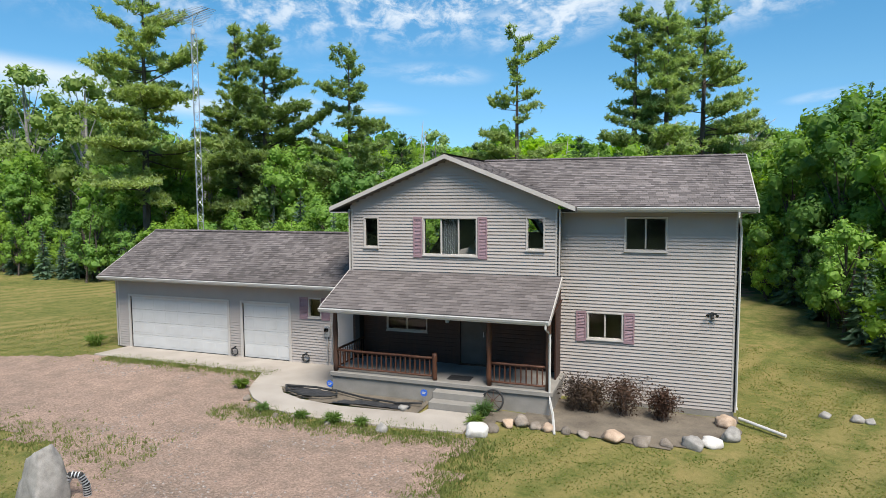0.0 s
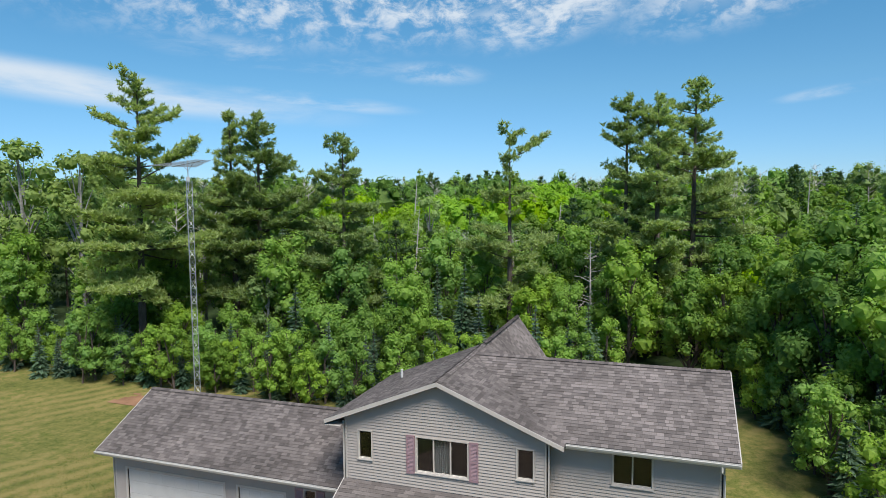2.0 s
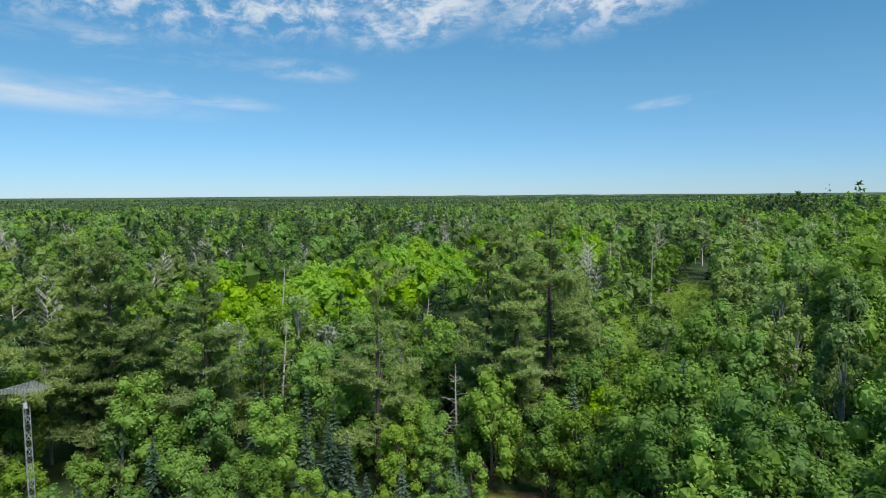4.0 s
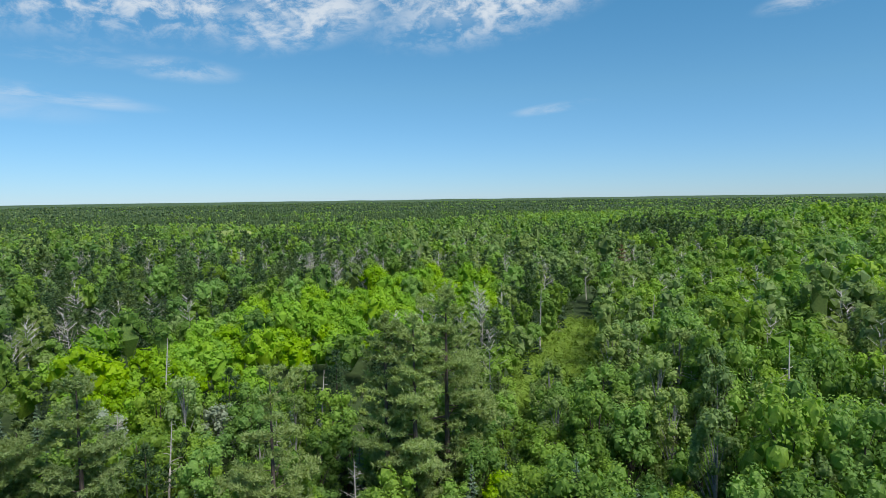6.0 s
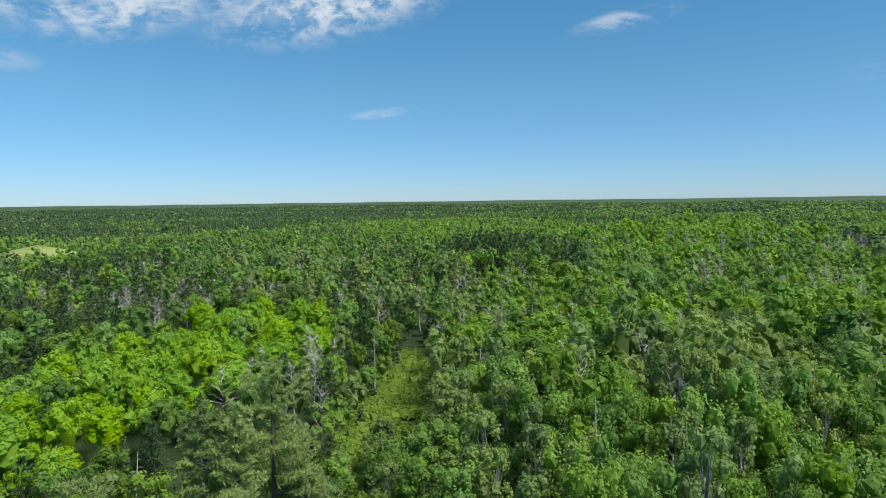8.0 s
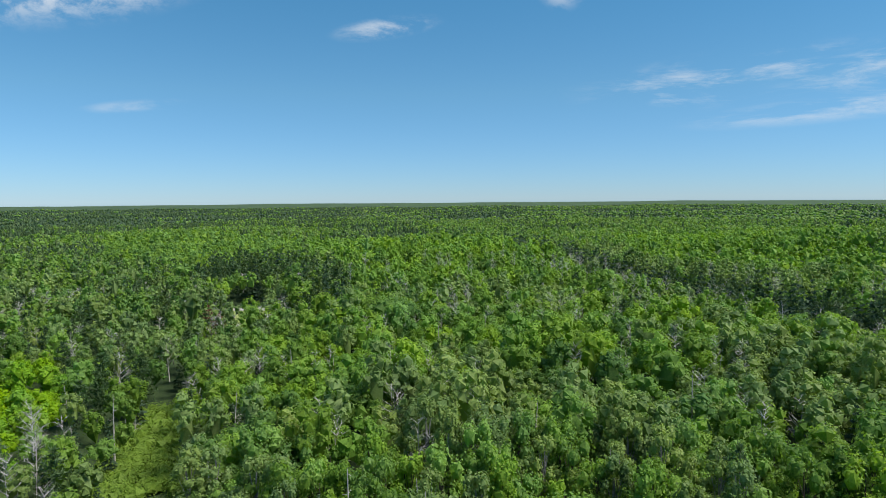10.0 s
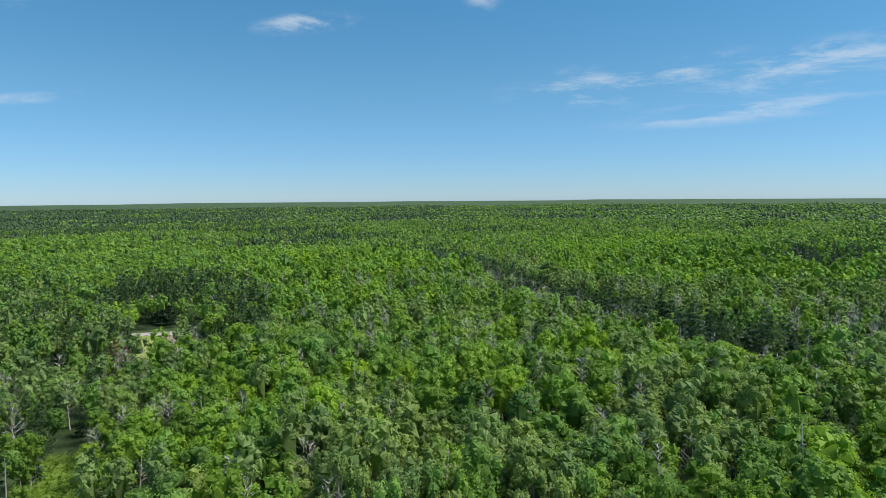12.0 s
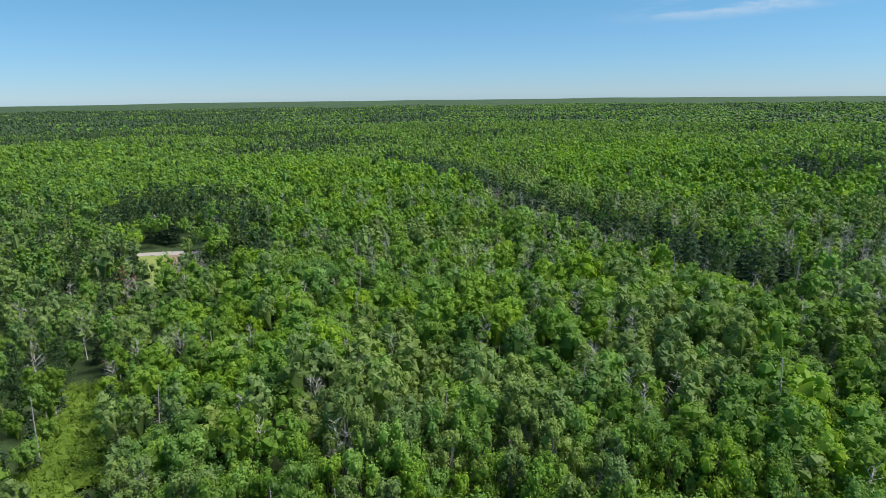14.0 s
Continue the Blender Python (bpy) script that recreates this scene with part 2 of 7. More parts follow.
PALE_BARK = surface("birch bark", (0.168, 0.162, 0.150), (0.330, 0.318, 0.300), 3, 0.85, 0.3, 20, stretch=(1, 1, 4))
DEAD = surface("weathered dead wood", (0.30, 0.27, 0.25), (0.55, 0.51, 0.48), 4, 0.9, 0.4, 30)
DEAD_OLD = surface("old dead wood", (0.204, 0.178, 0.162), (0.391, 0.365, 0.340), 4, 0.9, 0.4, 30)
SOIL = surface("dry bed soil", (0.085, 0.069, 0.052), (0.171, 0.141, 0.105), 1.6, 0.95, 0.8, 24)
EARTH = surface("needle litter", (0.156, 0.078, 0.043), (0.281, 0.156, 0.090), 0.9, 0.95, 0.6, 22)
PEBBLE = surface("pebbles", (0.139, 0.113, 0.094), (0.290, 0.252, 0.227), 9, 0.9, 0.3, island=0.35)
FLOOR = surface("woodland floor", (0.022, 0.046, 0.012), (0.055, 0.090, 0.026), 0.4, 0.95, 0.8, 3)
MEADOW = surface("open meadow", (0.15, 0.21, 0.045), (0.25, 0.29, 0.08), 0.05, 0.95, 0.5, 1)
ROADWAY = surface("pale road", (0.30, 0.28, 0.26), (0.40, 0.37, 0.34), 0.2, 0.95, 0.3, 5)
WATER = surface("dark pond water", (0.006, 0.008, 0.010), (0.012, 0.015, 0.016), 2, 0.08, 0.05, 4)
CANOPY = surface("distant canopy", (0.018, 0.040, 0.014), (0.060, 0.105, 0.026), 0.012, 0.95, 1.0, 0.10, spread=(0.34, 0.66))
LEAF = foliage("broad leaves", (0.088, 0.179, 0.035), (0.255, 0.403, 0.066), 0.2, 0.48, 0.014)
LEAF_HILL = foliage("sunny hillside leaves", (0.126, 0.244, 0.029), (0.258, 0.409, 0.051), 0.2, 0.45, 0.012)
LEAF_BRIGHT = foliage("young maple leaves", (0.151, 0.302, 0.010), (0.259, 0.424, 0.020), 0.2, 0.42, 0.010)
LEAF_PALE = foliage("aspen leaves", (0.133, 0.211, 0.062), (0.279, 0.376, 0.114), 0.2, 0.45, 0.012)
LEAF_SILVER = foliage("silvery leaves", (0.19, 0.24, 0.16), (0.32, 0.37, 0.27))
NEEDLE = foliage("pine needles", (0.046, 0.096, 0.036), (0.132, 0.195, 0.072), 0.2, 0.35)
# lighter copy of the needles for the tall pines, sunlight put into the colour
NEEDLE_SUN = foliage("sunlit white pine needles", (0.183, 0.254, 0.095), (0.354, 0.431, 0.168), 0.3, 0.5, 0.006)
SPRUCE = foliage("spruce needles", (0.022, 0.053, 0.029), (0.080, 0.132, 0.068), 0.15, 0.3)
SPRUCE_BLUE = foliage("blue-green spruce needles", (0.060, 0.112, 0.072), (0.150, 0.225, 0.150), 0.2, 0.35)
RUSTY = foliage("rusty dying needles", (0.13, 0.06, 0.03), (0.22, 0.11, 0.05), 0.2, 0.1)
SHRUB = foliage("purple barberry leaves", (0.036, 0.022, 0.016), (0.098, 0.055, 0.032), 0.25, 0.15)
GRASS = foliage("long grass", (0.085, 0.135, 0.022), (0.26, 0.25, 0.09), 0.2, 0.35)
DAYLILY = foliage("daylily leaves", (0.060, 0.120, 0.018), (0.130, 0.200, 0.036), 0.3, 0.35)
TURF = foliage("mown turf", (0.076, 0.126, 0.016), (0.266, 0.230, 0.094), 0.15, 0.55)
TAN_STONE = surface("tan field stone", (0.270, 0.190, 0.130), (0.430, 0.320, 0.235), 5, 0.9, 0.5, 40, vary=0.2)
WHITE_STONE = surface("whitish quartz stone", (0.40, 0.375, 0.345), (0.60, 0.57, 0.53), 6, 0.85, 0.4, 50)
SHED_ROOF = surface("pale metal roof", (0.45, 0.48, 0.50), (0.58, 0.60, 0.62), 2, 0.5, 0.1, 20)
FERN = foliage("bog shrubs", (0.111, 0.215, 0.036), (0.299, 0.429, 0.090), 0.2, 0.45)


def patchwork(name, tones, scales, rough, bump, grain, stripes=0.0, speckle=0.0):
    """Ground of several tones: two soft patterns of patches, fine grain, and mown stripes or pale specks where asked."""
    m = bpy.data.materials.new(name)
    m.use_nodes = True
    N, L = m.node_tree.nodes, m.node_tree.links
    bs = N["Principled BSDF"]
    bs.inputs["Roughness"].default_value, bs.inputs["Specular IOR Level"].default_value = rough, 0.2
    co = N.new("ShaderNodeTexCoord")

    def tex(scale, detail=5, lo=0.35, hi=0.65, kind="ShaderNodeTexNoise", rough_n=0.6):
        n = N.new(kind)
        n.inputs["Scale"].default_value, n.inputs["Detail"].default_value = scale, detail
        n.inputs["Roughness"].default_value = rough_n
        L.new(co.outputs["Object"], n.inputs["Vector"])
        r = N.new("ShaderNodeMapRange")
        r.inputs["From Min"].default_value, r.inputs["From Max"].default_value = lo, hi
        L.new(n.outputs["Fac"], r.inputs["Value"])
        return r.outputs[0], n.outputs["Fac"]

    def mix(f, a, b, blend="MIX"):
        x = N.new("ShaderNodeMix")
        x.data_type, x.blend_type = "RGBA", blend
        for key, v in (("Factor", f), ("A", a), ("B", b)):
            if isinstance(v, (int, float)):
                x.inputs[key].default_value = v
            elif isinstance(v, tuple):
                x.inputs[key].default_value = (*v, 1)
            else:
                L.new(v, x.inputs[key])
        return x.outputs["Result"]

    big, _ = tex(scales[0])
    mid, _ = tex(scales[1], 7, 0.40, 0.60)
    fine, fine_raw = tex(grain, 6, 0.3, 0.7, rough_n=0.75)
    col = mix(mid, mix(big, tones[0], tones[1]), mix(big, tones[1], tones[2]))
    col = mix(0.45, col, mix(fine, tones[3], tones[2]))
    if stripes:
        mp = N.new("ShaderNodeMapping")
        mp.inputs["Rotation"].default_value = (0, 0, radians(28))
        L.new(co.outputs["Object"], mp.inputs[0])
        w = N.new("ShaderNodeTexWave")
        w.inputs["Scale"].default_value, w.inputs["Distortion"].default_value, w.inputs["Detail"].default_value = 0.26, 4.0, 4
        w.inputs["Detail Scale"].default_value = 0.6
        L.new(mp.outputs[0], w.inputs["Vector"])
        g, _ = tex(0.11, 3, 0.4, 0.6)
        k = N.new("ShaderNodeMath")
        k.operation = "MULTIPLY"
        L.new(w.outputs["Fac"], k.inputs[0])
        L.new(g, k.inputs[1])
        k2 = N.new("ShaderNodeMath")
        k2.operation = "MULTIPLY"
        k2.inputs[1].default_value = stripes
        L.new(k.outputs[0], k2.inputs[0])
        col = mix(k2.outputs[0], col, tones[2])
    if speckle:
        v = N.new("ShaderNodeTexVoronoi")
        v.inputs["Scale"].default_value = 26
        L.new(co.outputs["Object"], v.inputs["Vector"])
        hs = N.new("ShaderNodeSeparateColor")
        L.new(v.outputs["Color"], hs.inputs[0])
        r = N.new("ShaderNodeMapRange")
        r.inputs["To Min"].default_value, r.inputs["To Max"].default_value = 1 - speckle, 1 + speckle
        L.new(hs.outputs[0], r.inputs["Value"])
        hv = N.new("ShaderNodeHueSaturation")
        L.new(r.outputs[0], hv.inputs["Value"])
        L.new(col, hv.inputs["Color"])
        col = hv.outputs[0]
    L.new(col, bs.inputs["Base Color"])
    b = N.new("ShaderNodeBump")
    b.inputs["Strength"].default_value, b.inputs["Distance"].default_value = bump, 0.05
    L.new(fine_raw, b.inputs["Height"])
    L.new(b.outputs[0], bs.inputs["Normal"])
    return m


LAWN = patchwork("mown lawn", ((0.032, 0.066, 0.007), (0.076, 0.112, 0.014), (0.244, 0.190, 0.072), (0.029, 0.052, 0.007)), (0.32, 1.9), 0.95, 1.0, 6.0, stripes=0.65)
GRAVEL = patchwork("gravel drive", ((0.174, 0.135, 0.105), (0.273, 0.193, 0.150), (0.404, 0.278, 0.212), (0.127, 0.098, 0.076)), (0.22, 1.3), 0.95, 1.0, 16.0, speckle=0.26)


def glass():
    m = bpy.data.materials.new("window glass")
    m.use_nodes = True
    bs = m.node_tree.nodes["Principled BSDF"]
    bs.inputs["Base Color"].default_value = (0.75, 0.78, 0.78, 1)
    bs.inputs["Transmission Weight"].default_value, bs.inputs["Roughness"].default_value, bs.inputs["IOR"].default_value = 1.0, 0.02, 1.45
    return m


GLASS = glass()

# ---- mesh helpers ----
class Build:
    """Collects corners and faces for one mesh."""

    def __init__(self):
        self.v, self.f = [], []

    def poly(self, pts):
        n = len(self.v)
        self.v += [tuple(p) for p in pts]
        self.f.append(tuple(range(n, n + len(pts))))

    def box(self, x0, x1, y0, y1, z0, z1, m=None):
        n = len(self.v)
        c = [Vector(p) for p in ((x0, y0, z0), (x1, y0, z0), (x1, y1, z0), (x0, y1, z0), (x0, y0, z1), (x1, y0, z1), (x1, y1, z1), (x0, y1, z1))]
        self.v += [tuple(m @ p) if m else tuple(p) for p in c]
        self.f += [tuple(n + i for i in q) for q in ((0, 3, 2, 1), (4, 5, 6, 7), (0, 1, 5, 4), (1, 2, 6, 5), (2, 3, 7, 6), (3, 0, 4, 7))]

    def slab(self, pts, thick):
        """A plate under the outline pts (counter-clockwise seen from above)."""
        n, k = len(self.v), len(pts)
        self.v += [tuple(p) for p in pts] + [(p[0], p[1], p[2] - thick) for p in pts]
        self.f.append(tuple(range(n, n + k)))
        self.f.append(tuple(range(n + 2 * k - 1, n + k - 1, -1)))
        for i in range(k):
            j = (i + 1) % k
            self.f.append((n + i, n + k + i, n + k + j, n + j))

    def tube(self, pts, radii, sides=6, cap=True):
        n, pts = len(self.v), [Vector(p) for p in pts]
        for i, p in enumerate(pts):
            d = (pts[min(i + 1, len(pts) - 1)] - pts[max(i - 1, 0)]).normalized()
            a = d.orthogonal().normalized() if abs(d.z) < 0.95 else (Vector((1, 0, 0)) - d * d.x).normalized()
            if abs(d.z) < 0.95:
                a = d.cross(Vector((0, 0, 1))).normalized()
            b = d.cross(a)
            r = radii[i] if isinstance(radii, (list, tuple)) else radii
            self.v += [tuple(p + (a * math.cos(math.tau * k / sides) + b * math.sin(math.tau * k / sides)) * r) for k in range(sides)]
        for i in range(len(pts) - 1):
            for k in range(sides):
                q = (k + 1) % sides
                self.f.append((n + i * sides + k, n + i * sides + q, n + (i + 1) * sides + q, n + (i + 1) * sides + k))
        if cap:
            self.f.append(tuple(n + k for k in range(sides - 1, -1, -1)))
            e = n + (len(pts) - 1) * sides
            self.f.append(tuple(e + k for k in range(sides)))

    def mesh(self, name, material):
        me = bpy.data.meshes.new(name)
        me.from_pydata(self.v, [], self.f)
        me.materials.append(material)
        me.update()
        return me


def part(name, b, material, parent=None, label=""):
    ob = new(name, b if isinstance(b, bpy.types.Mesh) else b.mesh(name, material))
    if parent:
        ob.parent = parent
    return tagged(ob, label)


def bevelled(ob, width=0.01, segments=1):
    md = ob.modifiers.new("edge", "BEVEL")
    md.width, md.segments, md.limit_method = width, segments, "ANGLE"
    return ob


def smooth(ob):
    ob.data.polygons.foreach_set("use_smooth", [True] * len(ob.data.polygons))
    return ob


# ---- the house ----
house = tagged(new("house"), "two-storey house in pale grey siding with grey shingle roofs", "house")
EAVE, RIDGE = 5.78, 7.40
GX0, GX1, GXM = -2.63, 4.30, 0.83        # the front gable's walls and ridge
WX1, WY, WRY = 9.28, 0.54, 3.72          # the wing's end, front wall and ridge line
GAR_X, GAR_Y = -14.08, 1.09              # the garage's end and front wall


def siding(name, x0, x1, z0, z1, place, holes=(), top=None, course=0.102, label=""):
    """Lapped boards on a wall that runs along local x, facing local -y; top(x0, x1, z) narrows a course under a gable."""
    cuts = {z0, z1} | {h for a in holes for h in a[2:4]}
    z = z0
    while z < z1:
        cuts.add(z)
        z += course
    cuts = sorted(c for c in cuts if z0 <= c <= z1)
    b = Build()
    for a, c in zip(cuts, cuts[1:]):
        if c - a < 1e-4:
            continue
        k = math.floor((a - z0) / course + 1e-6)
        base = z0 + k * course
        ya, yc = (-0.03 * (1 - (v - base) / course) for v in (a, c))
        xa, xb = (x0, x1) if top is None else top(x0, x1, (a + c) / 2)
        runs = [(xa, xb)]
        for h in holes:
            if h[2] < c - 1e-5 and h[3] > a + 1e-5:
                nxt = []
                for p, q in runs:
                    if h[1] <= p or h[0] >= q:
                        nxt.append((p, q))
                    else:
                        nxt += [r for r in ((p, h[0]), (h[1], q)) if r[1] - r[0] > 0.005]
                runs = nxt
        for p, q in runs:
            b.poly([place @ Vector(v) for v in ((p, ya, a), (q, ya, a), (q, yc, c), (p, yc, c))])
            if abs(a - base) < 1e-4:
                b.poly([place @ Vector(v) for v in ((p, 0, a), (q, 0, a), (q, ya, a), (p, ya, a))])
    return part(name, b, SIDING, house, label)


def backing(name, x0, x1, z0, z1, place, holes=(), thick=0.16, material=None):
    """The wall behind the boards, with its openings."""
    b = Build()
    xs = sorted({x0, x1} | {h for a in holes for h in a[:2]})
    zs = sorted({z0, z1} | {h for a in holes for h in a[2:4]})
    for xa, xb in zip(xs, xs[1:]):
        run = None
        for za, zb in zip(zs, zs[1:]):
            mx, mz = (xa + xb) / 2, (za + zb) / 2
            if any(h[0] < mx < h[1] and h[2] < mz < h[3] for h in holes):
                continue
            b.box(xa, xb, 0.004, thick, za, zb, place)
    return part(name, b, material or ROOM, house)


def flat(y):
    return pose(0, y, 0)


def window(x0, x1, z0, z1, place, lights=1, shutters=None, curtain=-1, slider=False):
    """A window with casing, sashes and glass, and shutters (left, right: x from, to) where it has them."""
    w = new("window")
    w.parent = house
    w.matrix_basis = place
    b = Build()
    c = 0.038
    for a in ((x0 - c, x1 + c, z1, z1 + c), (x0 - c, x1 + c, z0 - c, z0), (x0 - c, x0, z0, z1), (x1, x1 + c, z0, z1)):
        b.box(a[0], a[1], -0.045, 0.03, a[2], a[3])
    part("frame", b, TRIM, w)
    b = Build()
    b.box(x0 - c - 0.02, x1 + c + 0.02, -0.075, -0.046, z0 - c - 0.025, z0 - c + 0.01)
    part("sill", b, TRIM, w)
    step = (x1 - x0) / lights
    for i in range(lights):
        a, e = x0 + i * step, x0 + (i + 1) * step
        f, d = 0.024, 0.012 + (0.014 if slider and i % 2 else 0)
        b = Build()
        for q in ((a, e, z0, z0 + f), (a, e, z1 - f, z1), (a, a + f, z0 + f, z1 - f), (e - f, e, z0 + f, z1 - f)):
            b.box(q[0] + 0.002, q[1] - 0.002, d - 0.02, d + 0.02, q[2] + 0.002, q[3] - 0.002)
        part("sash", b, TRIM, w)
        b = Build()
        b.box(a + f, e - f, d - 0.004, d + 0.004, z0 + f, z1 - f)
        part("pane", b, GLASS, w).visible_shadow = False
        if i == curtain:
            b = Build()
            n = 18
            for k in range(n):
                u0, u1 = a + (e - a) * k / n, a + (e - a) * (k + 1) / n
                s = 0.02 if k % 2 else -0.02
                b.poly([(u0, 0.10 + s, z0), (u1, 0.10 - s, z0), (u1, 0.10 - s, z1), (u0, 0.10 + s, z1)])
            part("curtain", b, CURTAIN, w, "pale grey drawn curtain")
    for p, q in shutters or ():
        s = new("shutter")
        s.parent = w
        s["label"] = "faded mauve louvred shutter"
        zt, zb = z1 + 0.05, z0 - 0.11
        b = Build()
        for r in ((p, p + 0.045, zb, zt), (q - 0.045, q, zb, zt), (p + 0.045, q - 0.045, zb, zb + 0.07), (p + 0.045, q - 0.045, zt - 0.07, zt), (p + 0.045, q - 0.045, (zb + zt) / 2 - 0.035, (zb + zt) / 2 + 0.035)):
            b.box(r[0], r[1], -0.05, -0.018, r[2], r[3])
        z = zb + 0.08
        while z < zt - 0.09:
            if abs(z + 0.02 - (zb + zt) / 2) > 0.055:
                b.poly([(p + 0.045, -0.044, z), (q - 0.045, -0.044, z), (q - 0.045, -0.024, z + 0.045), (p + 0.045, -0.024, z + 0.045)])
            z += 0.045
        b.box(p + 0.04, q - 0.04, -0.022, -0.018, zb + 0.05, zt - 0.05)
        ob = b.mesh("louvres", SHUTTER)
        s_ob = new("louvres", ob)
        s_ob.parent = s
    return w


# openings: x from, to, z from, to
W_SMALL_L, W_TRIPLE, W_SMALL_R = (-2.10, -1.63, 4.47, 5.41), (0.0, 1.75, 4.26, 5.41), (3.37, 3.87, 4.49, 5.43)
W_UP, W_LOW = (6.22, 7.35, 4.49, 5.44), (5.16, 6.15, 1.77, 2.54)
W_GAR, D_WIDE, D_SINGLE = (-4.95, -4.50, 1.74, 2.40), (-13.40, -8.60, 0.0, 2.09), (-7.90, -5.85, 0.0, 2.09)
W_PORCH, D_FRONT = (-1.55, -0.15, 1.62, 2.3), (1.05, 1.93, 0.62, 2.55)
PITCH = (RIDGE - EAVE) / 4.02


def under_gable(x0, x1, z):
    """A course's run below the sloping eaves."""
    lim = RIDGE - 0.14 - z
    half = lim / PITCH
    return max(x0, GXM - half), min(x1, GXM + half)


holes_g = [W_SMALL_L, W_TRIPLE, W_SMALL_R]
siding("gable_wall_siding", GX0, GX1, 3.60, 7.30, flat(0), holes_g, under_gable, label="pale grey lapped siding with faint staining")
backing("gable_wall", GX0 + 0.02, GX1 - 0.02, 3.3, 5.62, flat(0), holes_g)
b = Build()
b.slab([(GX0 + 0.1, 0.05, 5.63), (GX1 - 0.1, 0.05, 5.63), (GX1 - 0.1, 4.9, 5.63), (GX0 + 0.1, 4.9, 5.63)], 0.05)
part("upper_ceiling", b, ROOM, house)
siding("wing_wall_siding", GX1, WX1, -0.12, 5.70, flat(WY), [W_UP, W_LOW])
backing("wing_wall", GX1 - 0.2, WX1 - 0.02, -0.5, 5.62, flat(WY), [W_UP, W_LOW])
siding("garage_wall_siding", GAR_X, -2.88, 0.0, 2.95, flat(GAR_Y), [W_GAR, D_WIDE, D_SINGLE])
backing("garage_wall", GAR_X + 0.02, -2.7, -0.3, 2.9, flat(GAR_Y), [W_GAR, D_WIDE, D_SINGLE])
# side and rear walls
side = Matrix.Rotation(radians(90), 4, "Z")


def end_gable(x0, x1, z):
    half = (RIDGE - 0.14 - z) / ((RIDGE - EAVE) / WRY)
    return max(x0, WRY - half), min(x1, WRY + half)


siding("wing_end_siding", WY, 6.9, -0.12, 7.3, pose(WX1, 0, 0) @ side, (), end_gable)
backing("wing_end_wall", WY + 0.2, 6.9, -0.5, 5.62, pose(WX1 - 0.0, 0, 0) @ side)
siding("gable_side_siding", -5.0, 0.0, 2.6, 5.70, pose(GX0, 0, 0) @ Matrix.Rotation(radians(-90), 4, "Z"))
backing("gable_side_wall", -5.2, -0.2, 0, 5.62, pose(GX0, 0, 0) @ Matrix.Rotation(radians(-90), 4, "Z"))
backing("rear_side_wall", -11.0, -5.21, 0, 3.3, pose(GX0, 0, 0) @ Matrix.Rotation(radians(-90), 4, "Z"))


def garage_gable(x0, x1, z):
    half = (4.66 - 0.12 - z) / 0.52
    return max(x0, -3.67 - half), min(x1, -3.67 + half)


siding("garage_end_siding", -6.3, -GAR_Y, 0.0, 4.6, pose(GAR_X, 0, 0) @ Matrix.Rotation(radians(-90), 4, "Z"), (), garage_gable)
backing("garage_end_wall", -6.3, -GAR_Y - 0.2, -0.3, 2.9, pose(GAR_X, 0, 0) @ Matrix.Rotation(radians(-90), 4, "Z"))
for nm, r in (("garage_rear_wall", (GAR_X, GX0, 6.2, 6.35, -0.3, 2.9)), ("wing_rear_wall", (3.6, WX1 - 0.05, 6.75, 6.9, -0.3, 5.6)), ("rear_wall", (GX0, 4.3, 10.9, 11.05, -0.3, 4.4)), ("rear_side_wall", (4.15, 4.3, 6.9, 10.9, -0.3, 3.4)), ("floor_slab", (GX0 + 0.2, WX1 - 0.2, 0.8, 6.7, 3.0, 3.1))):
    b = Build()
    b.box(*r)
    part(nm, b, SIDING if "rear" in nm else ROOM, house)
# corner boards
for x, y, z0, z1 in ((GX0, 0, 3.6, 5.70), (GX1, 0, 3.7, 5.70), (WX1, WY, -0.12, 5.70), (GAR_X, GAR_Y, 0, 2.92)):
    b = Build()
    b.box(x - 0.075, x + 0.075, y - 0.026, y - 0.004, z0, z1)
    b.box(x - 0.013 if x < 0 else x - 0.02, x + 0.02 if x < 0 else x + 0.026, y - 0.026, y + 0.075, z0, z1)
    part("corner_board", b, TRIM, house)
b = Build()
b.box(GX1 - 0.02, WX1 + 0.01, WY - 0.02, WY + 0.1, -0.6, -0.125)
part("foundation", b, CONCRETE_OLD, house, "low weathered concrete foundation")
window(*W_SMALL_L, flat(0))
window(*W_SMALL_R, flat(0))
window(*W_TRIPLE, flat(0), 3, [(-0.36, -0.06), (1.81, 2.11)], 1)
window(*W_UP, flat(WY), 2, slider=True)
window(*W_LOW, flat(WY), 2, [(4.79, 5.10), (6.21, 6.52)], slider=True)
window(*W_GAR, flat(GAR_Y), 1, [(-5.36, -5.01), (-4.44, -4.10)])


